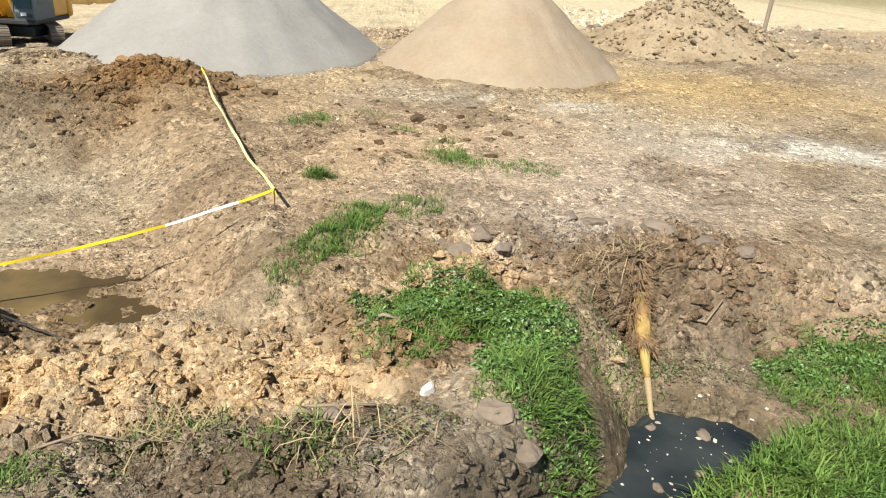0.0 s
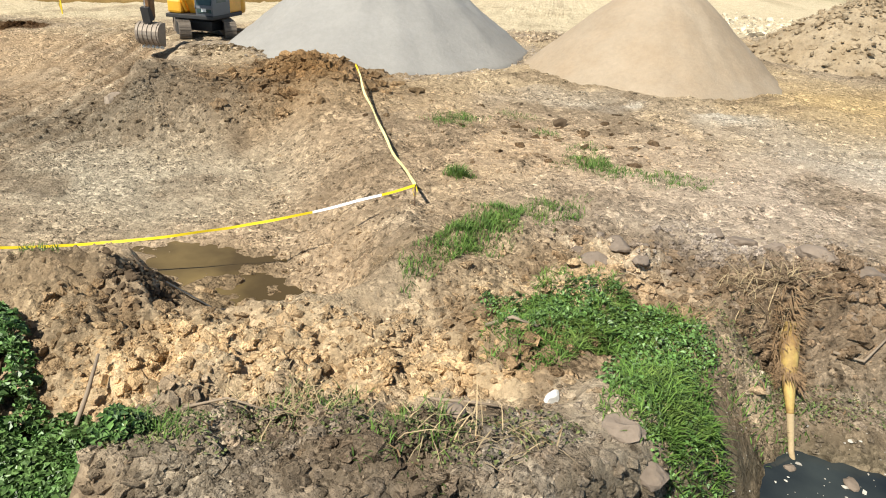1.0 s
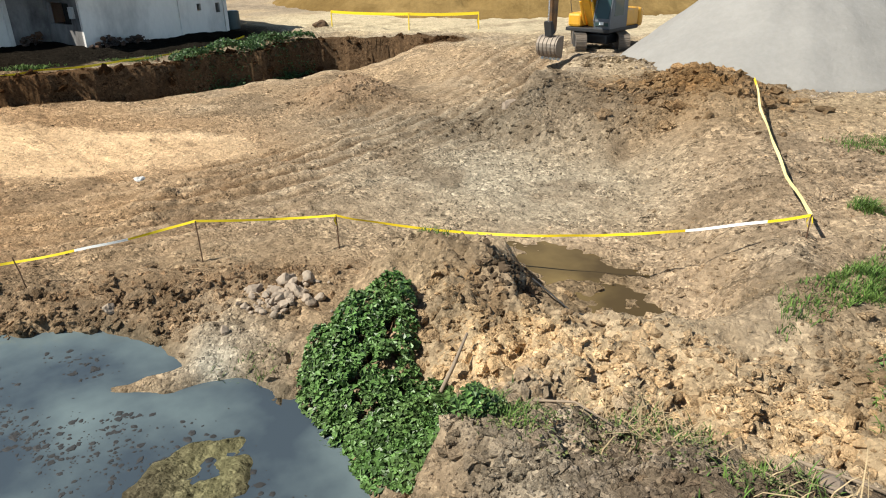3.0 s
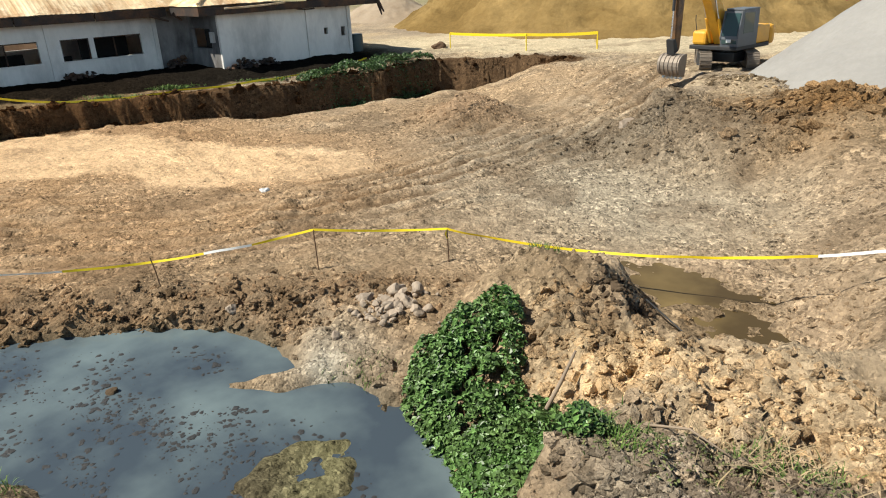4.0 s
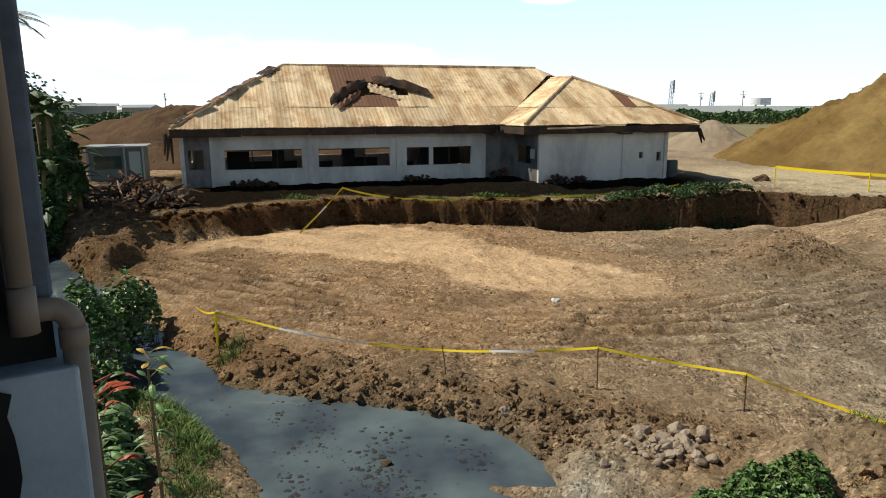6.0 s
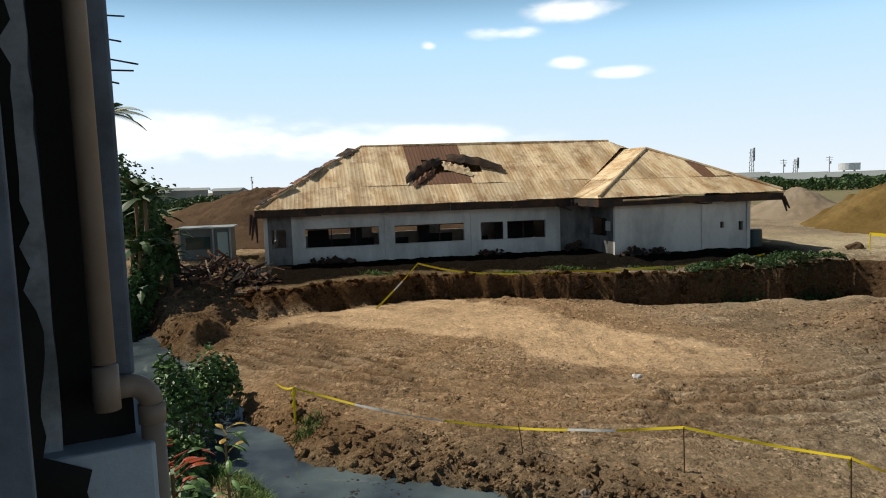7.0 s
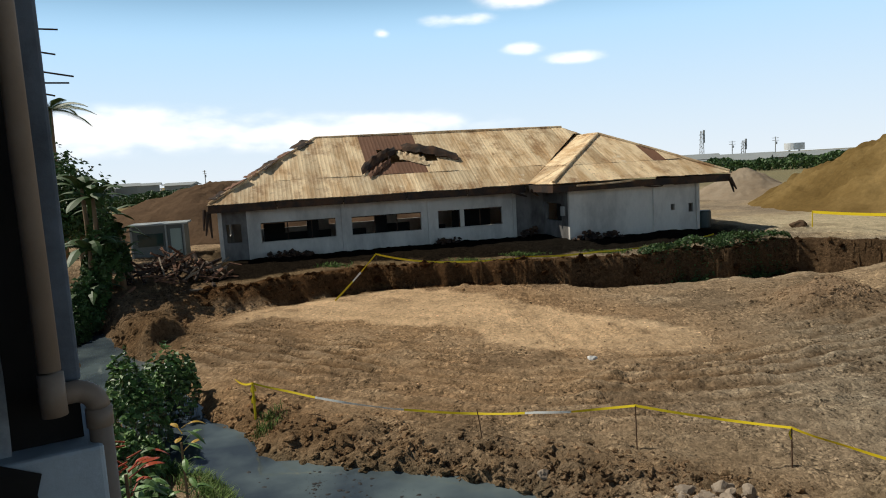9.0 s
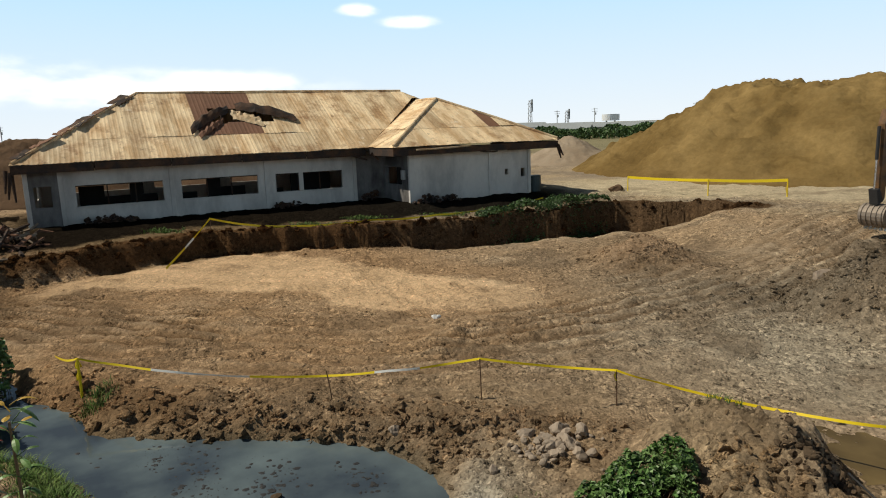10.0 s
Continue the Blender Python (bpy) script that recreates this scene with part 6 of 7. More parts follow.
croton(-7.6, -1.5, GROUND_WALL, 1.6, 11, [M_LEAF_DARK, M_LEAF_DARK, M_LEAF], "leafy shrub on the near bank", 34, 0.26, 0.45)

# fallen banana stem on the ditch bank
bs = thing("fallen_banana_plant", 3.75, 8.9, 0, "rotting yellow banana stem with shaggy brown fibres", "banana plant")
def zz(x, y):
    return float(zat(x, y))
part("stem", tube([(0.22, 0.5, zz(3.97, 9.4) + 0.12), (0.15, 0.2, zz(3.9, 9.1) + 0.2), (0.05, -0.35, zz(3.8, 8.55) + 0.2), (-0.02, -0.8, zz(3.73, 8.1) + 0.14)], [0.13, 0.14, 0.09, 0.045], 12), material("rotting_stem", (0.40, 0.28, 0.09), 0.6, var=0.25, scale=5.0, fine=25.0, bump=0.4, second=(0.16, 0.085, 0.04), second_amount=0.8), bs, smooth_faces=True)
part("stalk", tube([(-0.02, -0.8, zz(3.73, 8.1) + 0.14), (0.0, -1.1, zz(3.75, 7.8) + 0.1), (0.03, -1.5, zz(3.78, 7.4) + 0.08)], [0.05, 0.04, 0.025], 8), M_DRY, bs, smooth_faces=True)
fb = bmesh.new()
frng = random.Random(4)
for k in range(900):
    t = frng.random() ** 0.9
    y = 0.62 - 1.05 * t
    a = frng.uniform(-0.4, math.pi + 0.4)
    zc = zz(3.75, 8.9 + y) + 0.2
    p = Vector((0.12 - 0.1 * t + 0.15 * math.cos(a), y, zc + 0.14 * math.sin(a)))
    q = p + Vector((math.cos(a) * frng.uniform(0.02, 0.13) + frng.uniform(-0.05, 0.05), frng.uniform(-0.22, 0.06), -frng.uniform(-0.05, 0.16)))
    w = Vector((0.008, 0.006, 0.006))
    fb.faces.new([fb.verts.new(v) for v in (p - w, p + w, q)])
tagged(part("fibre_husk", fb, M_STEM, bs, "shaggy brown fibres"), kind="stuff")

# ---- the building the camera stands in ----
OWN = math.atan2(-0.28, -0.96)
own = thing("near_building", -2.967, -0.60, 0, "shaded blue-grey corner of a building beside the camera", "building", OWN)
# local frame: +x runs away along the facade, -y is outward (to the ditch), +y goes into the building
part("corner_pier", boxed(0.0, 0.0, 3.72, 0.5, 1.6, 7.4, bevel=0.012), M_PAINT_SHADED, own)
# black band in place of the shadow between pier and plinth
part("dark_band", boxed(0.012, 0.012, 3.5, 0.5, 1.6, 3.717), M_DARK, own, "black band painted for the shadow above the plinth")
part("plinth", boxed(-0.12, -0.045, -1.6, 0.5, 1.6, 3.497, bevel=0.015), M_PAINT_PALE, own, "pale blue painted plinth")
part("facade", boxed(0.52, 0.16, -1.6, 1.4, 0.4, 7.2), M_PAINT_SHADED, own)
part("lintel_wall", boxed(-4.5, 1.5, -1.6, -0.001, 1.7, 7.2), M_PAINT_SHADED, own)
part("roof_slab", boxed(-4.6, 0.6, 7.21, 1.4, 6.0, 7.4), M_CONCRETE, own)
part("jamb_panel", boxed(-0.80, 0.265, -1.6, -0.77, 1.0, 7.2, bevel=0.006), M_PAINT_SHADED, own, "grey-blue jamb panel")
# thin black strip on the pier, painting the shade beside the pipe
part("dark_gap", boxed(-0.014, 0.135, 3.72, -0.004, 0.24, 7.2), M_DARK, own, "black strip painted as shade behind the drainpipe")
pale = bmesh.new()
rng = random.Random(8)
last = None
for k in range(40):
    z = 3.0 + k * 0.1
    e0, e1 = 0.245 + 0.006 * rng.uniform(-1, 1), 0.33 + 0.02 * rng.uniform(-1, 1)
    cur = [pale.verts.new((-0.02, e0, z)), pale.verts.new((-0.02, e1, z))]
    if last:
        pale.faces.new((last[0], last[1], cur[1], cur[0]))
    last = cur
ex = bmesh.ops.extrude_face_region(pale, geom=pale.faces[:])
for v in ex["geom"]:
    if isinstance(v, bmesh.types.BMVert):
        v.co.x -= 0.01
part("peeling_paint", pale, M_PEEL, own, "pale peeling paint with a ragged edge")
sheet_bm = bmesh.new()
cols = []
for k in range(90):
    z = 1.0 + k * 0.07
    e0 = (0.285 if z > 3.5 else 0.17) + 0.05 * noise.noise(Vector((k * 0.23, 1.0, 0))) + 0.03 * noise.noise(Vector((k * 0.9, 7.0, 0)))
    cols.append([sheet_bm.verts.new((-0.17 - 0.03 * math.sin(s * 2 + k * 0.3), e0 + s * 0.16, z)) for s in range(5)])
for a, b in zip(cols, cols[1:]):
    for s in range(4):
        sheet_bm.faces.new((a[s], a[s + 1], b[s + 1], b[s]))
ex = bmesh.ops.extrude_face_region(sheet_bm, geom=sheet_bm.faces[:])
for v in ex["geom"]:
    if isinstance(v, bmesh.types.BMVert):
        v.co.x -= 0.006
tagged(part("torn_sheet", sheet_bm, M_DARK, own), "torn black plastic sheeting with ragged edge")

pipe = thing("drain_pipe", -2.85, -0.66, 3.75, "weathered beige plastic drainpipe with an elbow", "pipe", OWN)
part("upper_pipe", tube([(-0.06, 0.005, 0.06), (-0.06, 0.015, 3.6)], 0.036, 18), M_PVC, pipe, smooth_faces=True)
part("collar", tube([(-0.06, 0.005, -0.10), (-0.06, 0.005, 0.05)], 0.042, 18), M_PVC, pipe, smooth_faces=True)
arc = [(0.03, 0.05, -0.055), (0.04, -0.06, -0.055)] + [(0.045, -0.06 - 0.075 * math.sin(a), -0.13 + 0.075 * math.cos(a)) for a in np.linspace(0.15, math.pi / 2, 7)]
part("elbow", tube(arc, 0.041, 18), M_PVC, pipe, smooth_faces=True)
part("elbow_collar", tube([(0.045, -0.135, -0.13), (0.045, -0.135, -0.20)], 0.047, 18), M_PVC, pipe, smooth_faces=True)
part("lower_pipe", tube([(0.045, -0.135, -0.17), (0.045, -0.135, -5.3)], 0.041, 18), M_PVC, pipe, smooth_faces=True)
for k, (z, l) in enumerate(((5.10, 0.10), (5.01, 0.08), (4.93, 0.14), (4.88, 0.12), (4.84, 0.06))):
    r = thing("reinforcing_bar", -3.44, -0.76, z, "bare rusty bar jutting from the wall", "steel bar", group="bars in the wall")
    part("bar", tube([(0, -0.1, 0), (0, 0, 0), (-0.02, l, -0.012 * (k % 3))], 0.004, 6), M_STEEL, r)

# ---- rocks, rubble, sticks ----
RNG = np.random.default_rng(12)


def scatter(n, cx, cy, rx, ry, turn=0.0, power=0.5):
    u, v = RNG.normal(size=n) * rx * 0.55, RNG.normal(size=n) * ry * 0.55
    c, s = math.cos(turn), math.sin(turn)
    return np.stack([cx + u * c - v * s, cy + u * s + v * c], -1)


def along(n, pts, spread):
    pts = np.array(pts)
    k = RNG.integers(0, len(pts) - 1, n)
    t = RNG.uniform(0, 1, (n, 1))
    return pts[k] * (1 - t) + pts[k + 1] * t + RNG.normal(scale=spread, size=(n, 2))


# broken soil is fresher and browner than the dusty crust, small stones paler
SHADE = {"clods": np.array((0.97, 0.95, 0.92, 1.0)), "earth": np.array((0.98, 0.94, 0.90, 1.0)), "pebbles": np.array((0.92, 0.90, 0.88, 1.0))}
SINK = {"clods": 0.22, "earth": 0.05}


def lumps(name, xy, lo, hi, label, category, tint=(1, 1, 1), seed=1, vary=0.14, mat=None, tail=3.0):
    """Loose lumps in the colour of the soil they lie on, most of them small."""
    size = lo * 0.8 + (hi * 0.62 - lo * 0.8) * RNG.uniform(0, 1, len(xy)) ** (tail + 1.5)
    keep = fbm(xy[:, 0] * 0.9, xy[:, 1] * 0.9, 3, seed) + 0.5 > RNG.uniform(0, 0.8, len(xy))
    xy, size = xy[keep], size[keep]
    dry = signed(xy[:, 0], xy[:, 1], POND) < 0.0
    xy, size = xy[dry], size[dry]
    z = zat(xy[:, 0], xy[:, 1])
    col = soil_colour(xy[:, 0], xy[:, 1]) * np.array((*tint, 1.0)) * SHADE.get(category, 1.0) * (1 + vary * RNG.normal(size=(len(xy), 1))).clip(0.45, 1.8)
    return chunk_cloud(name, np.stack([xy[:, 0], xy[:, 1], z - size * SINK.get(category, -0.1)], -1), size, mat or M_CLOD, label, category, col, seed=seed, sub=2 if category == "earth" else 1)


lumps("clods", along(6500, BANK, 0.75), 0.02, 0.22, "loose orange-brown clods on the front bank", "clods", (1.07, 1.02, 0.97), 3)
lumps("earth", along(420, BERM, 0.6), 0.03, 0.24, "big dark clods of dug earth along the tape", "earth", (1, 1, 1), 83, tail=0.2)
lumps("earth", along(300, [(-14.2, 0.6), (-12.6, 2.9), (-11.0, 4.7), (-9.6, 5.2)], 0.35), 0.03, 0.22, "big dark clods along the pond shore", "earth", (1, 1, 1), 85, tail=0.2)
lumps("earth", along(520, BANK, 0.7), 0.04, 0.20, "big brown clods of dug earth on the front bank", "earth", (1.1, 1.06, 1.0), 87, tail=0.4)
lumps("earth", scatter(300, -1.6, 5.6, 3.6, 0.9), 0.04, 0.22, "big grey clods in the near foreground", "earth", (1.0, 1.0, 1.03), 89, tail=0.4)
lumps("earth", scatter(260, -7.4, 21.8, 2.4, 2.4), 0.08, 0.5, "big brown clods of dumped earth", "earth", (1.1, 1.06, 1.0), 91, tail=0.4)
lumps("earth", scatter(200, -31, -4.6, 3.4, 1.6), 0.06, 0.3, "big dark clods at the end of the pit", "earth", (1, 1, 1), 93, tail=0.4)
# clods tinted down to go with the shade painted on the cut face
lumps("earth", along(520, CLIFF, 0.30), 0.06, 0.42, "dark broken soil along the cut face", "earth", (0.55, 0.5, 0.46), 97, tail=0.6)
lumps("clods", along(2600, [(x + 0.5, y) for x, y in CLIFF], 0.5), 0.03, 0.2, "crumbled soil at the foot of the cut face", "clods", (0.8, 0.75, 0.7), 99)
lumps("earth", scatter(340, 4.8, 10.1, 2.6, 0.9), 0.05, 0.30, "big brown clods on the ditch bank", "earth", (1, 1, 1), 95, tail=0.4)
lumps("clods", scatter(3250, -1.6, 5.9, 3.2, 1.2), 0.015, 0.15, "grey-brown clods at the foot of the bank", "clods", (0.97, 1.00, 1.08), 5)
lumps("clods", along(4800, BERM, 0.6), 0.015, 0.15, "dark clods thrown up along the tape", "clods", (1.07, 1.01, 0.98), 7)
lumps("clods", scatter(1875, -7.8, 22.6, 2.6, 2.4), 0.03, 0.30, "brown clods on the dumped mound", "clods", (1.07, 1.02, 0.97), 9)
lumps("clods", scatter(900, -11.8, 25.6, 1.6, 1.2), 0.04, 0.2, "dark clods by the gravel heap", "clods", (0.60, 0.58, 0.55), 11)
lumps("clods", scatter(1875, 4.2, 9.8, 2.6, 0.9, 0.1), 0.02, 0.22, "dark broken clods on the ditch bank", "clods", (1.06, 1.02, 0.99), 13)
lumps("clods", scatter(3600, -11.8, 18.9, 4.2, 2.4, 0.4), 0.03, 0.20, "stony clods on the far pit bank", "clods", (1.02, 1.02, 1.02), 15)
lumps("clods", scatter(1900, -20.2, 18.8, 2.8, 2.2, 0.5), 0.03, 0.18, "clods on the low heap in the pit", "clods", (1.02, 1.02, 1.02), 17)
lumps("clods", scatter(1750, -30.5, -4.8, 4.2, 2.2), 0.03, 0.30, "dark clods at the end of the pit", "clods", (1.02, 1.02, 1.02), 19)
lumps("pebbles", scatter(5200, 3.5, 13.5, 8.0, 5.5), 0.012, 0.07, "pale pebbles and crumbs on the yard", "pebbles", (1.1, 1.1, 1.12), 21, 0.35, tail=4.0)
lumps("pebbles", scatter(2600, -3.6, 14.0, 3.0, 5.5, 0.2), 0.012, 0.09, "stones on the slope above the puddle", "pebbles", (1.05, 1.08, 1.12), 23, 0.35)
lumps("pebbles", scatter(3400, -8.8, 13.8, 3.8, 3.4), 0.012, 0.07, "pale pit gravel near the puddle", "pebbles", (1.1, 1.1, 1.15), 25, 0.35, tail=4.0)
lumps("pebbles", scatter(7500, -17.0, 9.5, 11.5, 8.0, 0.5), 0.015, 0.07, "loose stones on the rutted pit floor", "pebbles", (1.1, 1.1, 1.15), 27, 0.4, tail=4.0)
lumps("rubble", scatter(2600, 6.0, 20.0, 12.0, 5.0), 0.02, 0.14, "rubble scattered over the yard", "rubble", (1.00, 1.02, 1.05), 29, 0.4, tail=4.0)
lumps("rubble", along(1500, [(-4.5, 36.5), (0, 38.5), (2, 39)], 1.0), 0.06, 0.35, "stones between the heaps", "rubble", (1.00, 1.00, 1.05), 31, 0.35)
lumps("rubble", scatter(2200, 19, 52, 10.0, 7.0), 0.10, 0.55, "pale broken rock dumped behind the heaps", "rubble", (1.10, 1.12, 1.20), 33, 0.35)
lumps("rubble", scatter(1600, 16.0, 36.5, 6.5, 5.0), 0.05, 0.22, "stones round the low heap", "rubble", (1.04, 1.02, 0.99), 35, 0.35)
lumps("rubble", scatter(1000, 30.0, 42.0, 12.0, 8.0), 0.06, 0.4, "dark clods on the far yard", "rubble", (1.06, 1.02, 0.99), 37, 0.35)
lumps("rubble", scatter(380, -8.5, 5.0, 1.5, 0.8), 0.012, 0.06, "pale mud crumbs on the pond shore", "rubble", (0.98, 0.98, 1.0), 39, 0.3)
lumps("clods", along(1625, [(-8.2, 0.3), (-11, -0.7), (-14.5, -2.2)], 0.5), 0.015, 0.10, "crumbs on the near pond shore", "clods", (1.02, 1.02, 1.02), 41)
foot = [(-7.4 + 6.7 * math.cos(a), 31.6 + 7.7 * math.sin(a)) for a in np.linspace(-2.6, 0.4, 16)]
lumps("rubble", along(900, foot, 0.4), 0.02, 0.12, "grey gravel spilled round the heap", "rubble", (1.10, 1.20, 1.50), 43)

lumps("clods", scatter(1800, -7.2, 20.9, 2.2, 2.0), 0.03, 0.26, "brown clods rolling down the dumped mound", "clods", (1.05, 1.02, 0.99), 45)
lumps("clods", scatter(2600, -1.0, 17.0, 6.0, 5.0), 0.02, 0.14, "brown clods on the trampled yard", "clods", (1.05, 1.02, 0.99), 47)
lumps("clods", scatter(110, 0.4, 18.6, 4.0, 3.2), 0.07, 0.34, "dark lumps of moist earth on the yard", "clods", (0.42, 0.38, 0.34), 48, tail=0.5)
lumps("clods", scatter(2200, -3.0, 11.0, 2.6, 2.4), 0.02, 0.14, "crumbs on the slope beside the puddle", "clods", (1.02, 1.02, 1.02), 49)
lumps("clods", scatter(1300, -3.0, 4.7, 1.0, 0.7), 0.02, 0.2, "grey clods below the creeper bush", "clods", (0.8, 0.82, 0.85), 52)
lumps("clods", scatter(3200, -1.4, 5.3, 4.2, 0.9), 0.03, 0.26, "dark grey clods in the near foreground", "clods", (0.86, 0.87, 0.90), 53)
lumps("rubble", scatter(1300, 3.8, 8.2, 1.9, 0.8), 0.012, 0.09, "pale crumbs on the muddy ditch edge", "rubble", (1.3, 1.32, 1.4), 55)
lumps("rubble", scatter(1500, 3.6, 11.0, 2.6, 1.2), 0.02, 0.16, "grey broken stones on the ditch bank", "rubble", (1.0, 1.02, 1.1), 57)
mound = next(o for o in bpy.data.objects if o.name == "rubble_mound")
mv = np.array([v.co[:] for v in mound.data.vertices])
pick = mv[RNG.choice(len(mv), 2000)] + np.concatenate([RNG.normal(scale=0.14, size=(2000, 2)), np.full((2000, 1), 0.02)], 1)
chunk_cloud("rubble", pick, 0.03 + 0.20 * RNG.uniform(0, 1, 2000) ** 3, M_RUBBLE, "loose stones on the rubble mound", "rubble", seed=63)
# rocks that stand out
for k in range(95):
    x, y = -8.95 + RNG.normal() * 0.34, 6.35 + RNG.normal() * 0.38
    s = 0.035 + 0.10 * RNG.uniform() ** 2
    rock("rock", x, y, s, M_ROCK, "pale rounded stone in a small pile", 200 + k, 0.8, 0.25, group="stone pile")
for k, (x, y, s, z) in enumerate(((-9.3, 6.75, 0.19, 0.1), (-9.0, 7.0, 0.16, 0.1), (-8.85, 6.6, 0.17, 0.12), (-9.5, 6.2, 0.14, 0.05), (-8.5, 6.8, 0.13, 0.05))):
    rock("rock", x, y, s, M_ROCK, "large pale stone on top of the pile", 300 + k, 0.8, 0.2, group="stone pile")
rock("rock", 0.47, 6.75, 0.13, M_ROCK_WHITE, "white rock lying on grey clods", 311, 0.8)
rock("rock", -12.7, 1.2, 0.30, M_ROCK, "squarish brown boulder on the pond berm", 312, 0.9)
rock("rock", -13.2, 0.5, 0.26, M_ROCK, "brown boulder on the pond berm", 313, 0.8)
rock("rock", -11.3, 4.5, 0.16, M_ROCK, "round dark stone at the water's edge", 314, 0.9)
rock("rock", -7.3, 11.35, 0.14, M_ROCK, "pale stone beside the puddle", 315, 0.7)
rock("rock", -17.4, 8.5, 0.16, M_ROCK_WHITE, "pale stone on the pit floor", 316, 0.7)
rock("clod", 0.65, 19.4, 0.24, M_EARTH_SHADE, "dark lump of earth on the yard", 317, 0.7)
for k, (x, y, s) in enumerate(((4.0, 10.9, 0.24), (4.5, 10.5, 0.28), (5.2, 10.2, 0.24), (3.7, 11.6, 0.2), (5.9, 10.2, 0.22), (4.9, 10.9, 0.2), (3.3, 11.8, 0.16))):
    rock("rock", x, y, s, M_SLAB, "grey broken slab in the ditch bank", 320 + k, 0.55, 0.3, group="broken slabs")
for k, (x, y, s) in enumerate(((1.5, 10.7, 0.2), (1.1, 10.3, 0.24), (1.8, 10.2, 0.16), (0.9, 11.0, 0.15), (1.3, 11.6, 0.14), (2.0, 11.2, 0.12), (1.5, 5.7, 0.2), (1.2, 6.0, 0.24), (0.2, 6.2, 0.12), (-0.6, 6.0, 0.14))):
    rock("rock", x, y, s, M_SLAB, "brown stone among the clods", 340 + k, 0.7, 0.3, group="bank stones")
# clods coloured dark for the shadow side of the undercut bank
face = np.stack([-5.85 + RNG.normal(size=260) * 0.25, 8.6 + RNG.normal(size=260) * 0.28], -1)
chunk_cloud("moist_clods", np.stack([face[:, 0], face[:, 1], zat(face[:, 0], face[:, 1]) + 0.01], -1), 0.02 + 0.06 * RNG.uniform(0, 1, 260) ** 2, M_EARTH_SHADE, "dark clods standing for the shade below the undercut bank", "clods", seed=61)
rock("rock", -34.4, 30.3, 0.55, M_SPOIL_DARK, "brown lump of earth by the road", 361, 0.6)
rock("rock", -12.75, 19.1, 0.32, M_ROCK, "round boulder set in the pit bank", 362, 0.9)
rock("rock", -10.55, 2.1, 0.12, M_EARTH_SHADE, "lump of mud standing in the pond", 363, 0.8, z=WATER - 0.02)
# scum and clods drifting on the pond
hubs = scatter(60, -9.4, 2.2, 4.8, 1.8, 0.45)
scum = hubs[RNG.integers(0, len(hubs), 1900)] + RNG.normal(size=(1900, 2)) * (0.42, 0.16)
scum = scum[signed(scum[:, 0], scum[:, 1], POND) > 0.15]
chunk_cloud("scum", np.stack([scum[:, 0], scum[:, 1], np.full(len(scum), WATER + 0.002)], -1), 0.010 + 0.05 * RNG.uniform(0, 1, len(scum)) ** 3, M_BLACK, "dark scum floating on the pond", "scum", squash=0.12, seed=51)

M_LITTER = material("pale_litter", (0.45, 0.42, 0.36), 0.9, var=0.2, scale=8.0, fine=30.0, bump=0.2, island=0.4)
# litter and bits of wood caught in the ditch
litter = scatter(110, 3.5, 7.0, 2.2, 1.2, 0.5)
litter = litter[signed(litter[:, 0], litter[:, 1], POND) > -0.5]
chunk_cloud("litter", np.stack([litter[:, 0], litter[:, 1], np.maximum(zat(litter[:, 0], litter[:, 1]), WATER) + 0.008], -1), 0.008 + 0.045 * RNG.uniform(0, 1, len(litter)) ** 5, M_LITTER, "pale litter and crumbs caught in the ditch", "litter", squash=0.35, seed=71)
for k, (x, y, s) in enumerate(((4.35, 7.35, 0.12), (3.35, 6.35, 0.09), (3.0, 6.75, 0.1), (4.0, 6.6, 0.08), (3.65, 7.5, 0.09))):
    rock("rock", x, y, s, M_SLAB, "wet stone lying in the ditch water", 380 + k, 0.5, 0.2, z=WATER - 0.02, group="ditch stones")


def stick(pts, r, mat, label):
    t = thing("stick", pts[0][0], pts[0][1], 0, label, "stick")
    o = Vector((pts[0][0], pts[0][1], 0))
    part("branch", tube([Vector((x, y, zz(x, y) + h)) - o for x, y, h in pts], [r, r * 0.9, r * 0.6][:len(pts)], 7), mat, t, smooth_faces=True)


stick([(-4.95, 5.65, 0.12), (-5.05, 6.1, 0.25), (-5.15, 6.55, 0.35)], 0.03, M_WOOD, "pale weathered stake leaning on the bank")
stick([(-0.45, 8.2, 0.12), (-0.1, 8.15, 0.12), (0.25, 8.1, 0.1)], 0.03, M_WOOD, "short log lying in the grass")
stick([(-0.95, 6.5, 0.1), (-0.5, 6.55, 0.12), (-0.15, 6.5, 0.1)], 0.022, M_WOOD, "grey stick on the clods")
stick([(-3.6, 5.75, 0.1), (-3.1, 5.8, 0.12), (-2.6, 5.7, 0.1)], 0.016, M_WOOD, "pale curved stick on the clods")
stick([(2.85, 6.2, 0.25), (3.2, 6.0, 0.2), (3.5, 5.8, 0.1)], 0.02, M_WOOD, "pale stick over the ditch")
stick([(4.6, 9.3, 0.1), (5.0, 9.2, 0.12), (5.3, 9.4, 0.1)], 0.025, M_WOOD, "pale stick on the ditch bank")
stick([(-5.7, 9.15, 0.06), (-4.8, 8.95, 0.06), (-3.9, 9.3, 0.06)], 0.015, M_BLACK, "thin dark hose beside the puddle")

# timber and junk heaped at the end of the house
junk = random.Random(21)
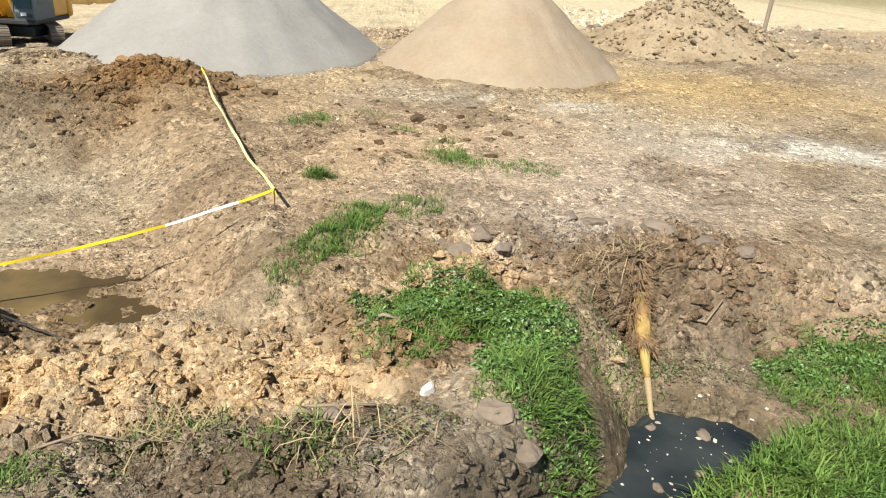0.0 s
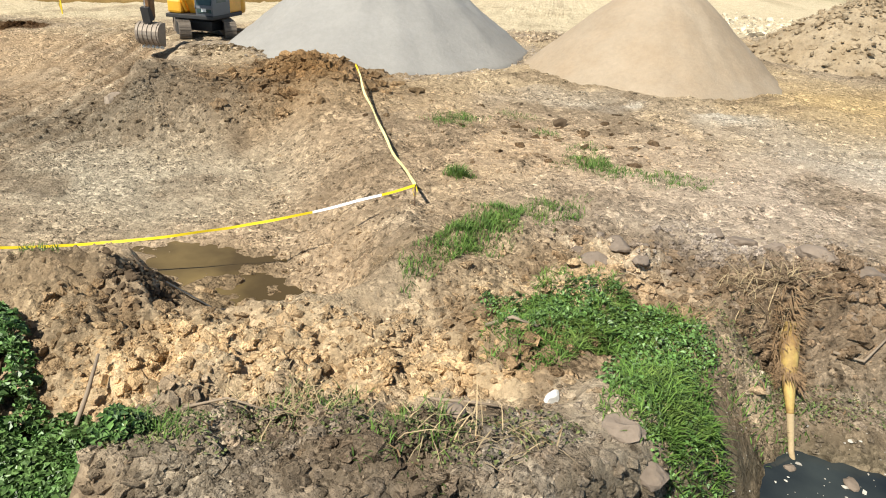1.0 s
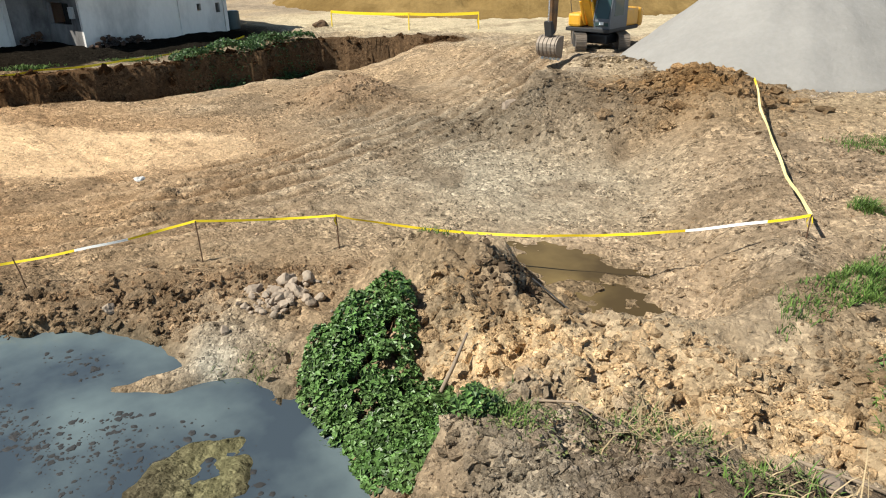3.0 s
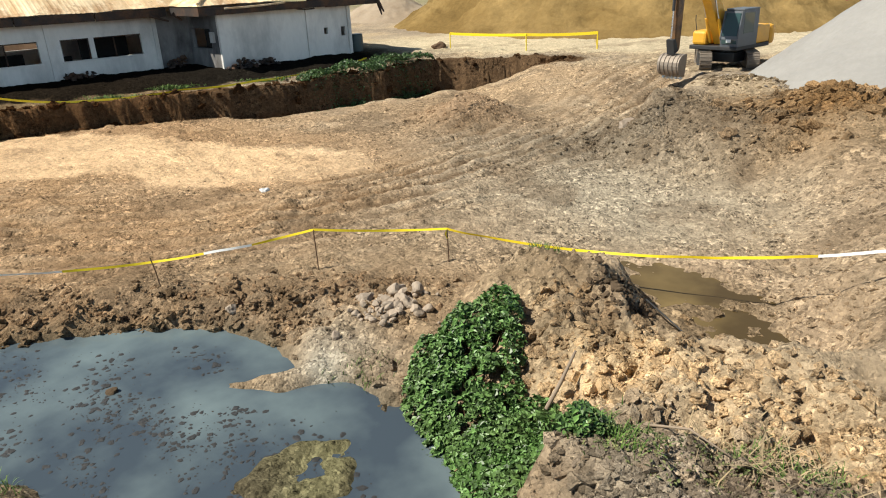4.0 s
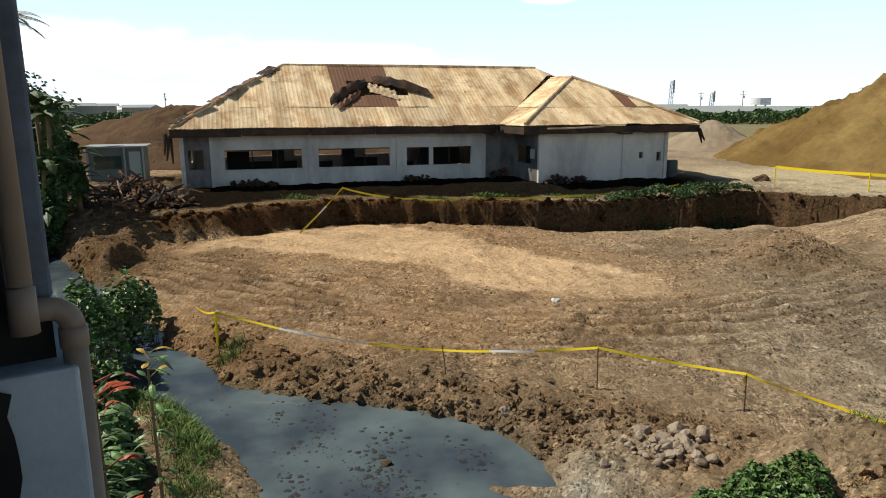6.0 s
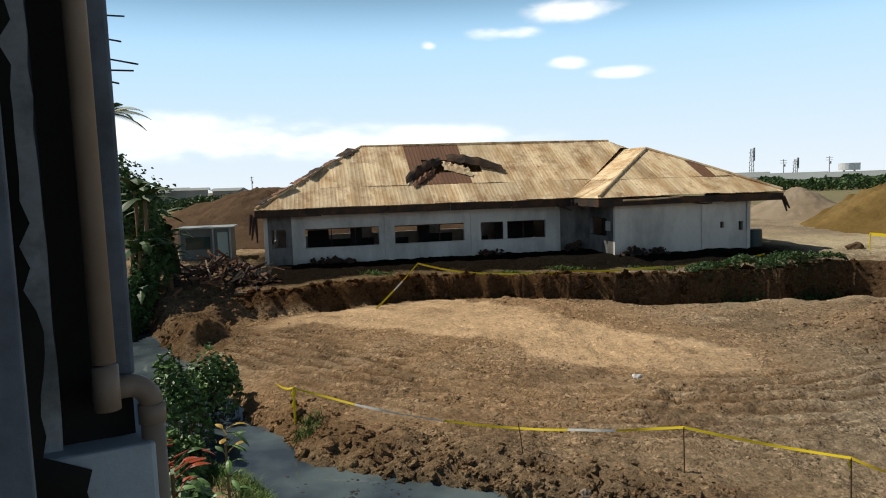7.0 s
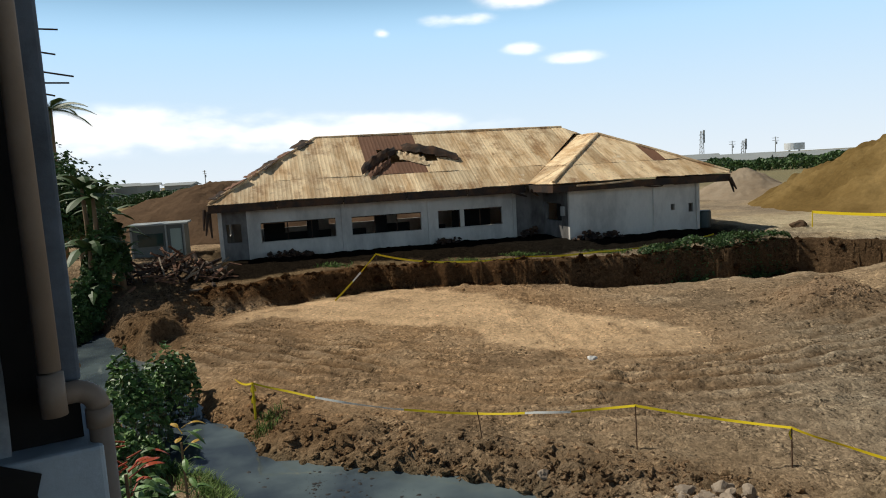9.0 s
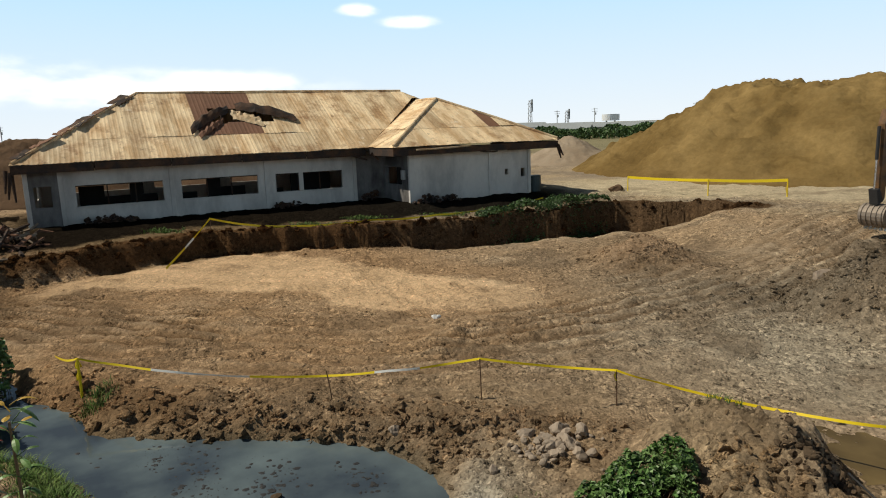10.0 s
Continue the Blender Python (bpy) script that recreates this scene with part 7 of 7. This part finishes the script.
for k in range(120):
    x, y = junk.gauss(-35.4, 1.3), junk.gauss(-4.4, 1.1)
    z = max(0.0, 1.5 - 0.6 * math.hypot((x + 35.4) / 1.3, (y + 4.6) / 1.0)) * junk.uniform(0.4, 1)
    L2, w, h = junk.uniform(0.5, 1.8), junk.uniform(0.05, 0.16), junk.uniform(0.03, 0.12)
    b = tagged(part("plank", boxed(-L2 / 2, -w / 2, -h / 2, L2 / 2, w / 2, h / 2), junk.choice([M_WOOD, M_CHAR, M_CHAR, M_ROOF_RUST])), "burnt timber scrap in a junk heap", "plank", "junk heap")
    b.matrix_world = pose(x, y, zz(x, y) + z + 0.05, junk.uniform(-30, 30), junk.uniform(-35, 35), junk.uniform(0, 180))

# ---- sheds, masts and far things ----
M_TIN = material("pale_tin_roof", (0.33, 0.36, 0.36), 0.6, 0.0, var=0.1, scale=0.3, fine=3.0, bump=0.05)
M_SHED = material("shed_wall", (0.15, 0.17, 0.165), 0.8, var=0.12, scale=1.0, fine=8.0, bump=0.1)
M_FAR = material("far_wall", (0.30, 0.31, 0.30), 0.9, var=0.15, scale=0.2, fine=2.0, bump=0)

shed = thing("site_shed", -47.6, -6.9, 0, "small grey site cabin behind the junk heap", "shed", 0.0)
part("wall", boxed(-1.2, -1.6, 0, 1.2, 1.6, 2.0, bevel=0.02), M_SHED, shed)
part("roof", boxed(-1.4, -1.8, 2.003, 1.4, 1.8, 2.1, bevel=0.02), M_TIN, shed)
part("door", boxed(1.203, 0.75, 0.0, 1.25, 1.4, 1.75), plain("pale_door", (0.35, 0.45, 0.42)), shed)
part("window", boxed(1.203, -1.2, 0.7, 1.24, 0.3, 1.5), M_GLASS, shed)
for y in (-1.55, 0.5, 1.55):
    part("post", boxed(1.26, y - 0.05, 0, 1.36, y + 0.05, 2.0), M_TIN, shed)


def far_house(x, y, w, d, h, turn, label):
    t = thing("far_house", x, y, 0, label, "house", turn, "far houses")
    part("wall", boxed(-w / 2, -d / 2, -1, w / 2, d / 2, h), M_FAR, t)
    bm = bmesh.new()
    a = [bm.verts.new(p) for p in ((-w / 2 - 1, -d / 2 - 1, h), (w / 2 + 1, -d / 2 - 1, h), (w / 2 + 1, d / 2 + 1, h), (-w / 2 - 1, d / 2 + 1, h), (-w / 2 - 1, 0, h + d * 0.14), (w / 2 + 1, 0, h + d * 0.14))]
    for q in ((0, 1, 5, 4), (2, 3, 4, 5), (0, 4, 3), (1, 2, 5), (3, 2, 1, 0)):
        bm.faces.new([a[k] for k in q])
    part("roof", bm, M_TIN, t)
    for k in range(max(2, int(w / 6))):
        xk = -w / 2 + (k + 0.5) * w / max(2, int(w / 6))
        part("window", boxed(xk - 0.8, -d / 2 - 0.05, 0.9, xk + 0.8, -d / 2 - 0.003, 2.0), M_GLASS, t)


frng = random.Random(31)
for k in range(9):
    a = radians(frng.uniform(-60, -47)) if k < 6 else radians(frng.uniform(-47, -20))
    D = frng.uniform(215, 260)
    far_house(D * math.sin(a), D * math.cos(a), frng.uniform(16, 30), frng.uniform(8, 14), frng.uniform(2.2, 3.2), -a + frng.uniform(-0.2, 0.2), "distant low building with a pale metal roof")
for k in range(14):
    a = radians(frng.uniform(-103, -82))
    D = frng.uniform(230, 330)
    far_house(D * math.sin(a), D * math.cos(a), frng.uniform(5, 11), frng.uniform(5, 8), frng.uniform(2.5, 5.5), -a + frng.uniform(-0.5, 0.5), "distant town house with a metal roof")


def mast(x, y, h, label):
    t = thing("mast", x, y, 0, label, "mast")
    bm = bmesh.new()
    for sx, sy in ((-1, -1), (1, -1), (0, 1)):
        tube([(sx * 0.8, sy * 0.8, -1), (sx * 0.35, sy * 0.35, h)], 0.12, 5, bm)
    for k in range(8):
        z = h * k / 8
        tube([(-0.7, -0.7, z), (0.7, -0.7, z + h / 10)], 0.07, 4, bm)
        tube([(0.7, -0.7, z), (0, 0.7, z + h / 10)], 0.07, 4, bm)
    part("tower", bm, M_CONCRETE, t)
    for z in (h * 0.75, h * 0.85, h * 0.95):
        part("antenna", tube([(0.7, 0.2, z - 0.9), (0.7, 0.2, z + 0.9)], 0.3, 8), M_FAR, t)


mast(-205.5, 143.0, 12.5, "far lattice phone mast above the roofs")
mast(-198, 153.5, 8.5, "far thin aerial mast")


def power_pole(x, y, h, label):
    t = thing("power_pole", x, y, 0, label, "pole", group="power poles")
    part("pole", tube([(0, 0, -0.5), (0, 0, h)], [0.17, 0.12], 8), M_CONCRETE, t)
    for z in (h - 0.4, h - 1.2):
        part("crossarm", boxed(-1.0, -0.06, z - 0.06, 1.0, 0.06, z + 0.06, m=Matrix.Rotation(0.7, 4, "Z")), M_WOOD, t)
    part("transformer", tube([(0.25, 0.2, h - 2.4), (0.25, 0.2, h - 1.6)], 0.25, 10), M_FAR, t)


for k, (x, y, h) in enumerate(((-192, 160.7, 9.0), (-170, 186, 9.5), (-200, 150.5, 8.6), (-215, 128, 8.0), (-240, -20, 9.0))):
    power_pole(x, y, h, "distant concrete power pole with crossarms")
tk = thing("water_tank", -188.4, 164.8, 0, "white water tank on a frame, far off", "tank")
part("tank", tube([(0, 0, 4.4), (0, 0, 6.6)], 3.0, 20), plain("tank_white", (0.75, 0.76, 0.75)), tk)
for a in range(4):
    part("leg", tube([(2 * math.cos(a * 1.57), 2 * math.sin(a * 1.57), -0.5), (2 * math.cos(a * 1.57), 2 * math.sin(a * 1.57), 4.4)], 0.2, 6), M_CONCRETE, tk)

# far band of trees, as clumps of leaves on the horizon
nr = np.random.default_rng(77)
n = 26000
az = np.radians(np.where(nr.uniform(0, 1, n) < 0.75, nr.uniform(-62, -15, n), nr.uniform(-108, -96, n)))
D = nr.uniform(175, 205, n)
hump = 1.6 + 2.4 * (fbm(az * 60, az * 0 + 1, 3, 5) + 0.5)
P = np.stack([D * np.sin(az), D * np.cos(az), nr.uniform(0, 1, n) ** 0.7 * hump], -1)
me = leaf_cloud("far_trees", P, nr.normal(size=(n, 3)) + np.array([0, 0, 0.6]), 0.7, M_LEAF_DARK, seed=3, long=1.2)
tagged(new("far_trees", me), "dark band of distant trees on the horizon", "trees", kind="stuff")
heap("spoil_mound", -60.0, 46.5, 6.0, 5.0, 3.0, 0.3, M_SAND, "pale heap of soil beyond the house", seed=41, rough=0.2)
heap("spoil_mound", -78.0, -3.0, 10.0, 8.0, 4.6, 0.5, M_SPOIL_DARK, "dark heap of soil far behind the house", seed=43, rough=0.2)
yp = thing("yard_pole", 24.5, 46.7, 0, "grey leaning pole on the far yard", "pole")
part("pole", tube([(0, 0, -0.3), (0.15, 0, 4.5)], 0.14, 10), M_WOOD, yp)
